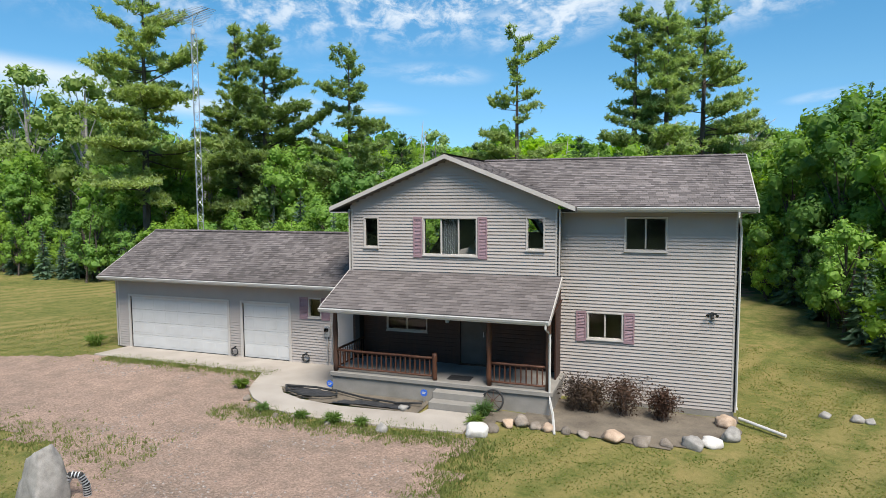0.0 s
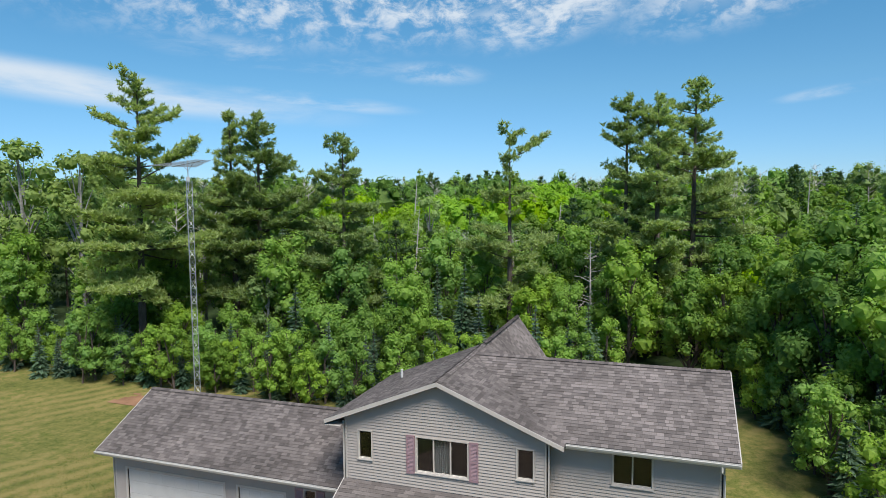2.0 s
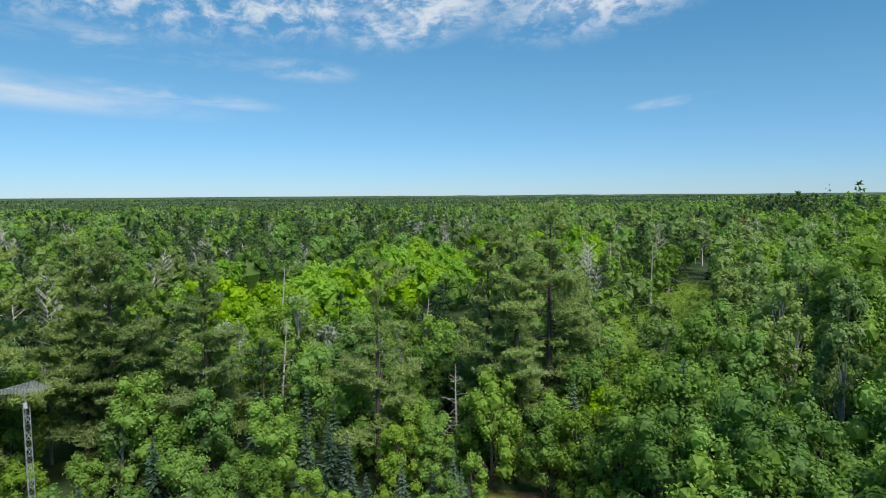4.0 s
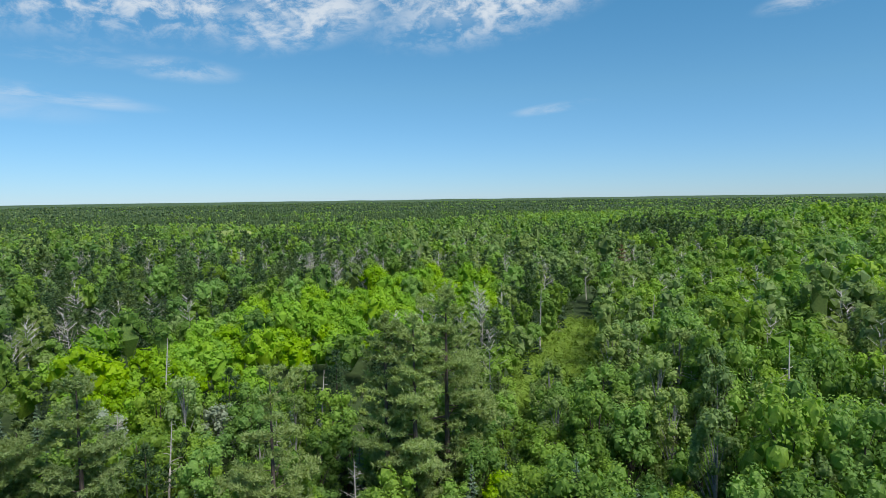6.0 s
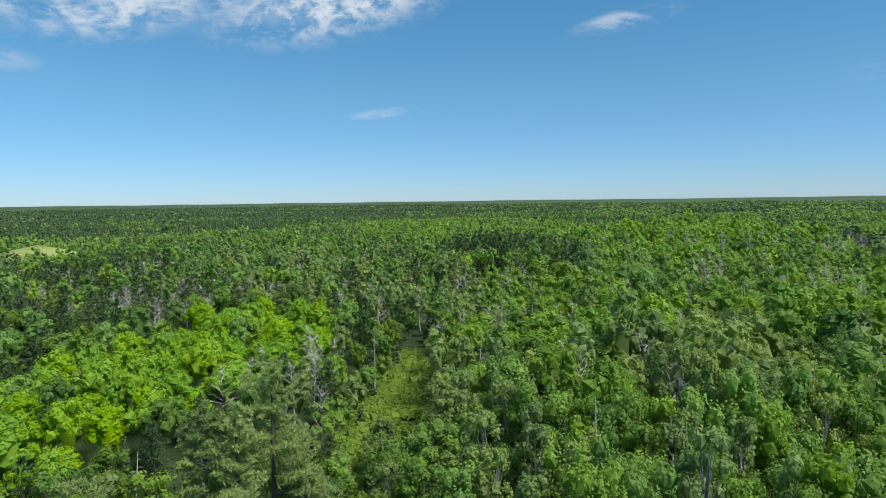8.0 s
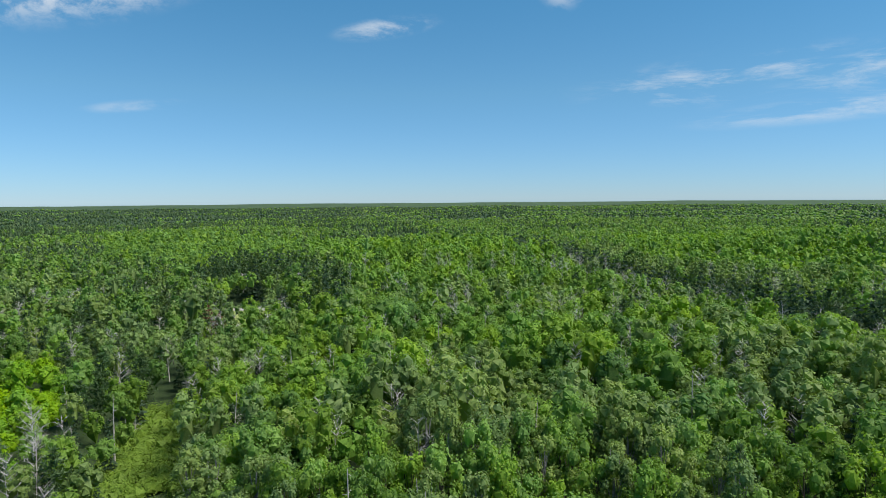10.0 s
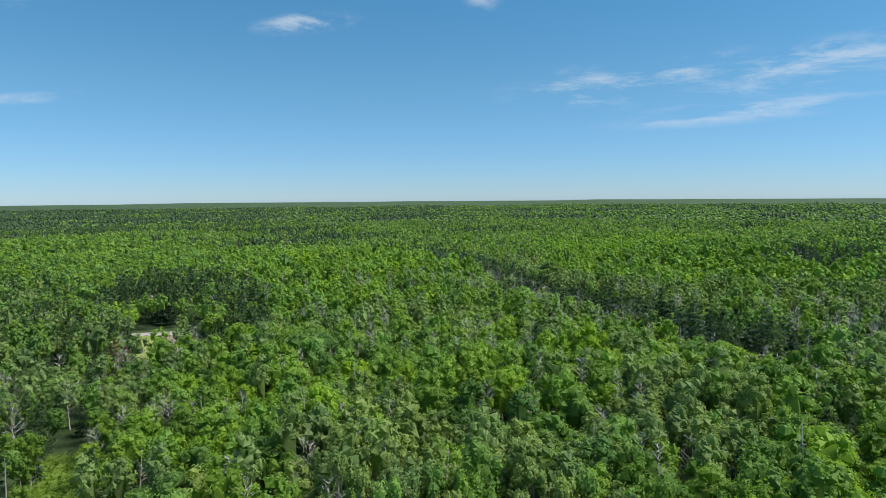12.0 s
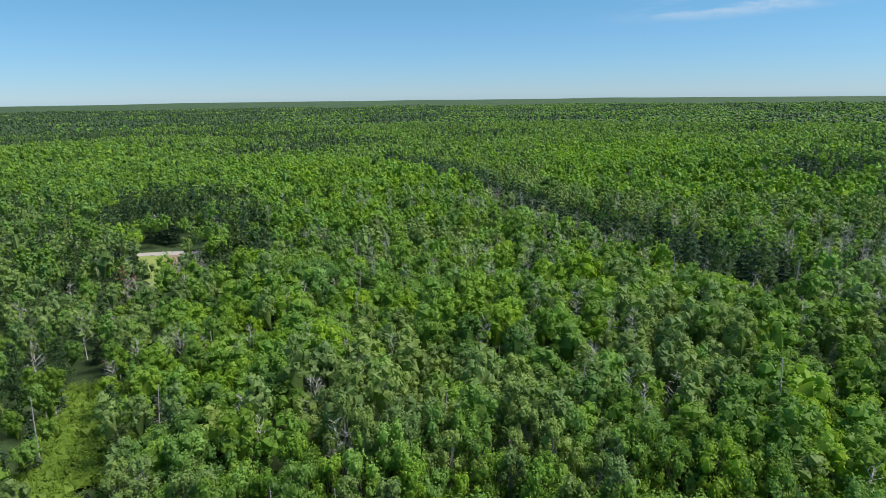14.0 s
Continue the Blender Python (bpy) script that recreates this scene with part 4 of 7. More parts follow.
def axis(lo, hi, fine_lo, fine_hi, fine):
    a = list(np.arange(fine_lo, fine_hi + 1e-6, fine))
    s, p = fine, fine_hi
    while p < hi:
        s *= 1.16
        p += s
        a.append(min(p, hi))
    s, p = fine, fine_lo
    while p > lo:
        s *= 1.16
        p -= s
        a.insert(0, max(p, lo))
    return a


gx, gy = axis(-4700, 4700, -50, 60, 0.9), axis(-1500, 4700, -40, 45, 0.9)
verts = [(x, y, height(x, y)) for y in gy for x in gx]
nx = len(gx)
faces = [(j * nx + i, j * nx + i + 1, (j + 1) * nx + i + 1, (j + 1) * nx + i) for j in range(len(gy) - 1) for i in range(nx - 1)]
me = bpy.data.meshes.new("ground")
me.from_pydata(verts, [], faces)
for m in (FLOOR, LAWN, CANOPY, MEADOW):
    me.materials.append(m)
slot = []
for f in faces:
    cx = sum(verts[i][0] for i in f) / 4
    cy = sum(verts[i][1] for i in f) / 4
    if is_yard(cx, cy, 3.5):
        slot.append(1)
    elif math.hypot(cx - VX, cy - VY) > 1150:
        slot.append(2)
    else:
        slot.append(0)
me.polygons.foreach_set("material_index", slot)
me.polygons.foreach_set("use_smooth", [True] * len(faces))
me.update()
tagged(new("ground", me), "mown lawn that runs into shaded woodland floor", "ground", kind="structure")


def sheet(name, outline, lift, material, label, category, thick=0.0, cell=0.5, fray=0.0, seed=0.0, kind="structure"):
    """A flat sheet that follows the ground inside an outline, with a frayed edge."""
    def inside(x, y):
        x += fray * noise.noise((x * 0.9, y * 0.9, seed))
        y += fray * noise.noise((x * 0.9, y * 0.9, seed + 5))
        hit, n = False, len(outline)
        for i in range(n):
            (xa, ya), (xb, yb) = outline[i], outline[(i + 1) % n]
            if (ya > y) != (yb > y) and x < (xb - xa) * (y - ya) / (yb - ya) + xa:
                hit = not hit
        return hit
    xs = np.arange(min(p[0] for p in outline) - 1, max(p[0] for p in outline) + 1, cell)
    ys = np.arange(min(p[1] for p in outline) - 1, max(p[1] for p in outline) + 1, cell)
    b, idx = Build(), {}
    for j in range(len(ys) - 1):
        for i in range(len(xs) - 1):
            if inside(xs[i] + cell / 2, ys[j] + cell / 2):
                q = []
                for a, c in ((i, j), (i + 1, j), (i + 1, j + 1), (i, j + 1)):
                    if (a, c) not in idx:
                        idx[a, c] = len(b.v)
                        b.v.append((float(xs[a]), float(ys[c]), height(xs[a], ys[c]) + lift))
                    q.append(idx[a, c])
                b.f.append(tuple(q))
    return tagged(part(name, b, material), label, category, kind=kind)


sheet("gravel_drive", [(-19, -2.6), (-15.4, -1.1), (-13.6, -0.45), (-5.9, -0.6), (-5.0, -2.6), (-3.4, -4.3), (1.0, -4.4), (2.6, -4.0), (3.1, -6.8), (4.6, -12), (8, -30), (-6, -30), (-3.2, -14), (-4.4, -10), (-7, -8.2), (-10, -7.2), (-19, -5.6), (-40, -7), (-40, -2.0)], 0.02, GRAVEL, "pinkish gravel and packed-earth drive", "driveway", cell=0.16, fray=0.7, seed=2)


def paving(name, outline, top, material, label):
    b = Build()
    b.slab([(x, y, top) for x, y in outline], 0.25)
    ob = tagged(part(name, b, material), label, "paving", kind="structure")
    return bevelled(ob, 0.012)


paving("garage_apron", [(-13.85, -0.40), (-9.9, -0.46), (-9.9, 1.08), (-13.62, 1.08)], 0.0, CONCRETE, "pale concrete apron slab before the garage doors")
paving("garage_apron", [(-9.88, -0.46), (-5.95, -0.52), (-5.45, -1.7), (-2.64, -1.7), (-2.64, 1.06), (-9.88, 1.08)], 0.0, CONCRETE, "pale concrete apron slab before the garage doors")
walk_edge = [(-5.45, -1.72), (-5.16, -2.35), (-4.5, -3.04), (-3.4, -3.75), (-2.0, -4.0), (0.3, -3.95), (1.6, -3.85), (2.5, -3.75), (2.52, -2.32), (0.98, -2.32), (0.9, -2.75), (-1.6, -2.9), (-3.0, -2.7), (-3.9, -2.3), (-4.35, -1.72)]
paving("front_walk", walk_edge, 0.0, CONCRETE, "curved concrete walk to the porch steps")

# garden bed between the walk and the porch
sheet("garden_bed", [(-4.3, -1.75), (-3.85, -2.25), (-2.9, -2.62), (-1.6, -2.82), (0.85, -2.68), (0.9, -1.66), (-2.6, -1.66)], 0.045, SOIL, "bare earth bed before the porch", "garden bed", cell=0.18)
bed = sheet("landscape_fabric", [(-4.2, -1.75), (-3.8, -2.15), (-3.0, -2.45), (-2.2, -2.2), (-2.4, -1.75)], 0.075, PLASTIC, "crumpled black landscape fabric on the bed", "fabric", cell=0.12, fray=0.2, kind="thing")
sheet("landscape_fabric", [(-2.0, -2.75), (-0.6, -2.72), (0.5, -2.55), (0.3, -2.2), (-1.6, -2.35)], 0.075, PLASTIC, "crumpled black landscape fabric on the bed", "fabric", cell=0.12, fray=0.3, seed=4, kind="thing")
for o in bpy.data.objects:
    if o.name.startswith("landscape_fabric"):
        for v in o.data.vertices:
            v.co.z += 0.06 * abs(noise.noise((v.co.x * 3, v.co.y * 3, 1)))
b = Build()
loop = [(-4.15 + 0.1, -1.9), (-3.75, -2.3), (-3.0, -2.6), (-2.35, -2.55), (-2.0, -2.3), (-2.2, -1.95), (-3.0, -1.8), (-4.05, -1.9)]
b.tube([(x, y, 0.10) for x, y in loop], 0.035, 6)
tagged(part("hose", b, RUBBER), "black edging hose lying round the bed", "hose")
b = Build()
b.tube([(-2.3, -1.85, 0.09), (-1.2, -2.2, 0.08), (0.0, -2.35, 0.08), (0.75, -2.2, 0.09)], 0.03, 6)
tagged(part("hose", b, RUBBER), "black edging hose lying along the bed", "hose")
sheet("shrub_bed", [(2.6, -3.4), (3.2, -2.6), (4.7, -2.7), (6.3, -2.5), (8.2, -2.3), (9.0, -1.6), (9.2, -0.2), (9.3, 0.5), (4.4, 0.5), (4.4, -1.6), (2.6, -1.7)], 0.03, SOIL, "mulched bed edged with field stones", "garden bed", cell=0.3, fray=0.3)
sheet("needle_litter", [(5.5, 22.6), (7.5, 21.5), (10.8, 22.8), (12.4, 25.2), (11.6, 29.8), (8.2, 31), (5.9, 27)], 0.03, EARTH, "reddish-brown needle litter at the wood's edge", "bare ground", cell=0.3, fray=1.6, seed=7)
sheet("bare_patch", [(-25.5, 12.6), (-22.5, 12.9), (-20.5, 14.4), (-24, 14.6), (-27, 13.8)], 0.03, EARTH, "worn brown patch in the lawn", "bare ground", cell=0.3, fray=1.2, seed=8)
sheet("forest_road", [(-36, 262), (-8, 258), (9, 252), (30, 243), (58, 230), (59, 235), (31, 249), (10, 259), (-8, 266), (-36, 270)], 0.25, ROADWAY, "pale gravel road in the woods", "road", cell=2.0, fray=2)
sheet("clearing", [(84, 213), (95, 204), (86, 178), (81, 164), (74, 168), (77, 190)], 0.25, MEADOW, "small sunny clearing in the woods", "clearing", cell=1.2, fray=2)
sheet("clearing_track", [(82, 214), (99, 198), (102, 202), (86, 217)], 0.3, ROADWAY, "pale gravel road beside the clearing", "track", cell=0.8, fray=1)
sheet("clearing_drive", [(91, 205), (95, 202), (86, 174), (83, 175)], 0.34, GRAVEL, "tan bare-earth drive into the clearing", "track", cell=0.8, fray=1)


def knoll(cx, cy, rx, ry, tall):
    """A grassy rise in the distant woods."""
    n, m = 40, 10
    b = Build()
    base = height(cx, cy)
    for j in range(m + 1):
        u = j / m
        for i in range(n):
            a = math.tau * i / n
            k = 1 + 0.18 * noise.noise((math.cos(a) * 1.4, math.sin(a) * 1.4, 3))
            x, y = cx + rx * u * k * math.cos(a), cy + ry * u * k * math.sin(a)
            b.v.append((x, y, base + tall * math.cos(u * math.pi / 2) ** 1.5 + 0.8 * noise.noise((x / 14, y / 14, 2)) - 4 * u ** 3))
    b.f = [(j * n + i, j * n + (i + 1) % n, (j + 1) * n + (i + 1) % n, (j + 1) * n + i) for j in range(m) for i in range(n)]
    return tagged(part("meadow", b, MEADOW), "grassy yellow-green knoll in the distant woods", "meadow", kind="structure")


knoll(-128, 448, 46, 40, 10.5)
sheet("bog_pool", [(27, 69), (29, 69), (32, 75), (32.5, 79), (29, 75)], 0.2, WATER, "dark standing water in a boggy opening", "water", cell=1.5, fray=2)


def rock(seed, size, squash, material):
    """A rounded, faceted boulder."""
    bm = bmesh.new()
    bmesh.ops.create_icosphere(bm, subdivisions=3, radius=1)
    q = random.Random(int(seed * 100))
    cuts = [(Vector((q.gauss(0, 1), q.gauss(0, 1), q.gauss(0.3, 0.8))).normalized(), q.uniform(0.58, 0.85)) for _ in range(8)]
    for v in bm.verts:
        p = v.co.normalized()
        k = 1 + 0.28 * noise.noise(p * 1.3 + Vector((seed * 3.1, 0, 0))) + 0.10 * noise.noise(p * 3.7 + Vector((0, seed, 0)))
        k = min(k, 1.12 - 0.06 * math.sin(seed))
        c = p * k
        for n, far in cuts:
            over = c.dot(n) - far
            if over > 0:
                c -= n * over * 0.9
        v.co = Vector((c.x, c.y * 0.85, max(c.z, -0.55) * squash)) * size
    me = bpy.data.meshes.new("boulder")
    bm.to_mesh(me)
    bm.free()
    me.materials.append(material)
    me.polygons.foreach_set("use_smooth", [True] * len(me.polygons))
    return me


def place_rock(x, y, size, squash, material, label, seed, turn=0):
    o = tagged(new("boulder", rock(seed, size, squash, material)), label, "boulder", "stones round the beds")
    o.matrix_basis = pose(x, y, height(x, y) + 0.45 * size * squash, 0, 0, turn)


for k, (x, y, s, q, pale) in enumerate(((2.85, -3.75, 0.33, 0.85, 1), (3.15, -3.3, 0.22, 0.7, 0), (3.45, -2.75, 0.22, 0.8, 0), (3.75, -2.55, 0.27, 0.75, 0), (4.15, -2.6, 0.2, 0.7, 0), (4.5, -2.62, 0.22, 0.7, 0), (5.0, -2.6, 0.18, 0.7, 0),
                                       (5.45, -2.62, 0.17, 0.8, 0), (6.2, -2.52, 0.36, 0.6, 0), (6.9, -2.42, 0.3, 0.6, 0), (7.5, -2.35, 0.2, 0.7, 0), (8.15, -2.15, 0.32, 0.7, 1), (8.6, -1.85, 0.3, 0.75, 1), (9.1, -1.2, 0.33, 0.7, 1), (9.05, -0.25, 0.33, 0.8, 0), (9.25, -0.75, 0.18, 0.7, 0))):
    place_rock(x, y, s, q, WHITE_STONE if k in (0, 12) else GRANITE if pale else TAN_STONE if k % 3 == 2 else BOULDER, "whitish angular boulder edging the bed" if k in (0, 12) else "pale granite boulder edging the bed" if pale else "orange-tan field stone edging the bed" if k % 3 == 2 else "grey-brown field stone edging the bed", k * 1.37 + 0.4, k * 47)
for k, (x, y, s) in enumerate(((0.45, -4.25, 0.2), (-4.0, -3.75, 0.14), (-3.6, -3.95, 0.1), (-2.9, -4.2, 0.11), (-2.4, -4.1, 0.09), (-4.6, -3.2, 0.16), (0.3, -2.55, 0.18), (-1.2, -4.3, 0.1))):
    place_rock(x, y, s, 0.8, GRANITE if k in (0, 6) else BOULDER, "small stone beside the concrete walk", k * 2.1 + 11, k * 61)


STONE_X, STONE_Y = -4.5, -10.0


def standing_stone(x, y, wide, tall, turn):
    """An upright block of granite, broad at the base, with a blunt narrow top and broken edges."""
    bm = bmesh.new()
    bmesh.ops.create_cube(bm, size=2)
    bmesh.ops.subdivide_edges(bm, edges=bm.edges[:], cuts=9, use_grid_fill=True)
    for v in bm.verts:
        p = v.co.copy()
        r = p.normalized() * 1.22
        p = p.lerp(r, 0.42)
        u = min(1.0, max(0.0, (p.z + 1) / 2))
        k = 1 - 0.52 * u ** 1.3
        n = 0.10 * noise.noise(p * 1.7 + Vector((4, 0, 0))) + 0.04 * noise.noise(p * 5)
        v.co = Vector((p.x * wide * (k + n) + 0.10 * wide * u, p.y * wide * 0.8 * (k + n), u * tall * (1 + 0.5 * n) - 0.12 + 0.16 * p.x * u))
    me = bpy.data.meshes.new("standing_stone")
    bm.to_mesh(me)
    bm.free()
    me.materials.append(GRANITE)
    me.polygons.foreach_set("use_smooth", [True] * len(me.polygons))
    o = tagged(new("standing_stone", me), "large pale upright boulder at the edge of the drive", "boulder")
    o.matrix_basis = pose(x, y, height(x, y), 0, 0, turn)


standing_stone(STONE_X, STONE_Y, 0.50, 1.2, -12)
for k, (x, y, s) in enumerate(((11.8, 1.5, 0.2), (12.6, 1.4, 0.22), (12.9, 1.35, 0.18), (6.15, 23.6, 0.55))):
    place_rock(x, y, s, 0.6, GRANITE if k < 3 else BOULDER, "half-buried stone in the lawn" if k < 3 else "dark stone by the needle litter", k * 1.9 + 30, k * 33)


# gravel stones along the drive
def scatter_stones():
    rng = random.Random(5)
    v, f = [], []
    oct_v = [(1, 0, 0), (-1, 0, 0), (0, 1, 0), (0, -1, 0), (0, 0, 1)]
    oct_f = [(0, 2, 4), (2, 1, 4), (1, 3, 4), (3, 0, 4)]
    for _ in range(3600):
        t = rng.random()
        x, y = rng.uniform(-7, 3.2), rng.uniform(-9.5, -3.9)
        if rng.random() < 0.25:
            x, y = rng.uniform(-13, -5.5), rng.uniform(-2.4, -0.7)
        if x < -4 and y < -7.5 or noise.noise((x * 0.5, y * 0.5, 4)) < -0.12 + 0.25 * rng.random():
            continue
        s, a = rng.uniform(0.012, 0.04), rng.random() * math.tau
        n = len(v)
        z = height(x, y) + 0.02
        for p in oct_v:
            v.append((x + s * (p[0] * math.cos(a) - p[1] * math.sin(a)), y + s * (p[0] * math.sin(a) + p[1] * math.cos(a)), z + s * p[2] * 0.7))
        f += [tuple(i + n for i in q) for q in oct_f]
    me = bpy.data.meshes.new("gravel")
    me.from_pydata(v, [], f)
    me.materials.append(PEBBLE)
    tagged(new("gravel", me), "loose grey and brown gravel stones on the drive", "gravel", kind="stuff")


scatter_stones()

# ---- trees ----
def lump(sides):
    """Corners and outward three-cornered faces of a small solid."""
    if sides == 8:
        p = np.array([(1, 0, 0), (-1, 0, 0), (0, 1, 0), (0, -1, 0), (0, 0, 1), (0, 0, -1)], float)
    else:
        g = (1 + 5 ** 0.5) / 2
        p = np.array([v for a in (-1, 1) for b in (-g, g) for v in ((0, a, b), (a, b, 0), (b, 0, a))], float)
    p /= np.linalg.norm(p, axis=1, keepdims=True)
    edge = 1.5 if sides == 8 else 1.1
    f = [(i, j, k) if np.dot(np.cross(p[j] - p[i], p[k] - p[i]), p[i]) > 0 else (i, k, j) for i, j, k in itertools.combinations(range(len(p)), 3)
         if max(np.linalg.norm(p[i] - p[j]), np.linalg.norm(p[j] - p[k]), np.linalg.norm(p[i] - p[k])) < edge]
    return p, np.array(f)


LUMP, LUMP_COARSE = lump(20), lump(8)


class Tree:
    """Leaves as small folded cards, and wood as tapered tubes."""

    def __init__(self, seed):
        self.rng = np.random.default_rng(seed)
        self.cards, self.wood = [], Build()

    def leaf(self, c, normal, size, aspect=0.6, fold=0.25):
        """Three-cornered leaf sprays at the places c, facing normal."""
        c, n = np.atleast_2d(c), np.atleast_2d(normal)
        n = n / (np.linalg.norm(n, axis=1, keepdims=True) + 1e-9)
        t = np.cross(n, self.rng.normal(size=c.shape))
        t /= np.linalg.norm(t, axis=1, keepdims=True) + 1e-9
        b = np.cross(n, t)
        s = np.broadcast_to(np.asarray(size, float), (len(c),))[:, None]
        self.cards.append(np.stack([c + t * s + n * s * fold, c - t * s * 0.5 + b * s * aspect * 1.2, c - t * s * 0.5 - b * s * aspect * 1.2], 1))

    def needle(self, c, d, length, width):
        """Long thin cards from the places c along d."""
        c, d = np.atleast_2d(c), np.atleast_2d(d)
        d = d / (np.linalg.norm(d, axis=1, keepdims=True) + 1e-9)
        w = np.cross(d, self.rng.normal(size=c.shape) * 0.9 + np.array([0, 0, 1.0]))
        w /= np.linalg.norm(w, axis=1, keepdims=True) + 1e-9
        ln = np.broadcast_to(np.asarray(length, float), (len(c),))[:, None]
        self.cards.append(np.stack([c - w * width, c + d * ln, c + w * width], 1))

    def core(self, c, radius, fine=True):
        """The dense inside of a clump of leaves, as an uneven many-sided lump."""
        p, f = LUMP if fine else LUMP_COARSE
        turn = np.linalg.qr(self.rng.normal(size=(3, 3)))[0]
        p = (p * (0.85 + 0.3 * self.rng.random((len(p), 1)))) @ turn * np.asarray(radius) + c
        self.cards.append(p[f])

    def quads(self):
        return np.concatenate(self.cards) if self.cards else np.zeros((0, 3, 3))


def card_mesh(name, quads, material, tint=None):
    """A mesh of loose three-cornered cards."""
    n = len(quads)
    me = bpy.data.meshes.new(name)
    me.vertices.add(3 * n)
    me.vertices.foreach_set("co", np.ascontiguousarray(quads, dtype=np.float32).reshape(-1))
    me.loops.add(3 * n)
    me.loops.foreach_set("vertex_index", np.arange(3 * n, dtype=np.int32))
    me.polygons.add(n)
    me.polygons.foreach_set("loop_start", np.arange(0, 3 * n, 3, dtype=np.int32))
    if tint is not None:
        at = me.attributes.new("tint", "FLOAT", "FACE")
        at.data.foreach_set("value", np.asarray(tint, dtype=np.float32))
    me.materials.append(material)
    me.update(calc_edges=True)
    return me


def broadleaf(seed, h, rad, base=0.3, clumps=26, leaves=46, leaf=0.19, stems=1, bark=True, inner=None, core=0.6):
    """A broad-leaved tree: limbs that reach into uneven clumps of leaves with gaps between them."""
    t = Tree(seed)
    r = t.rng
    for _ in range(clumps):
        u = r.random()
        z = base + (1 - base) * (0.08 + 0.86 * u ** 0.85)
        prof = math.sqrt(max(0.03, 1 - (((z - base) / (1 - base) - 0.36) / 0.66) ** 2))
        a, q = r.random() * math.tau, rad * prof * (0.78 * (0.8 + 0.25 * r.random()) if r.random() < 0.75 else 0.5 * r.random())
        c = np.array([q * math.cos(a), q * math.sin(a), z * h])
        cr = rad * (0.21 + 0.17 * r.random())
        n = int(leaves * (0.7 + 0.6 * r.random()))
        d = r.normal(size=(n, 3)) + np.array([0, 0, 0.5])
        d /= np.linalg.norm(d, axis=1, keepdims=True)
        flat_c = np.array([1, 1, 1.12])
        p = c + d * cr * flat_c * (0.66 + 0.46 * r.random((n, 1)))
        out = p - np.array([0, 0, h * (base + 0.3 * (1 - base))])
        out /= np.linalg.norm(out, axis=1, keepdims=True) + 1e-9
        t.leaf(p, d * 0.85 + out * 0.3 + np.array([0, 0, 0.15]) + r.normal(size=(n, 3)) * 0.36, leaf * (0.7 + 0.6 * r.random(n)), 0.62)
        t.core(c, cr * 0.66)
        m = (inner if inner is not None else 9) // 3
        if m:
            d = r.normal(size=(m, 3)) + np.array([0, 0, 0.3])
            d /= np.linalg.norm(d, axis=1, keepdims=True)
            t.leaf(c + d * cr * flat_c * 0.7, d + r.normal(size=(m, 3)) * 0.15, cr * core, 0.7, -0.12)
        if bark and leaves > 20 and r.random() < 0.6:
            s = np.array([0, 0, h * max(base * 0.8, z - 0.28)])
            t.wood.tube([s, s * 0.5 + c * 0.5 + np.array([0, 0, 0.15]), c], [0.02 * rad + 0.03, 0.03, 0.012], 4, False)
    if bark:
        for k in range(stems):
            lean = r.normal(size=2) * 0.05 * h * (1 if stems == 1 else 1.6)
            t.wood.tube([(0, 0, -0.4), (lean[0] * 0.3, lean[1] * 0.3, h * 0.35), (lean[0] * 0.7, lean[1] * 0.7, h * 0.65), (lean[0], lean[1], h * 0.9)], [0.016 * h, 0.012 * h, 0.008 * h, 0.003 * h], 6, False)
    return t


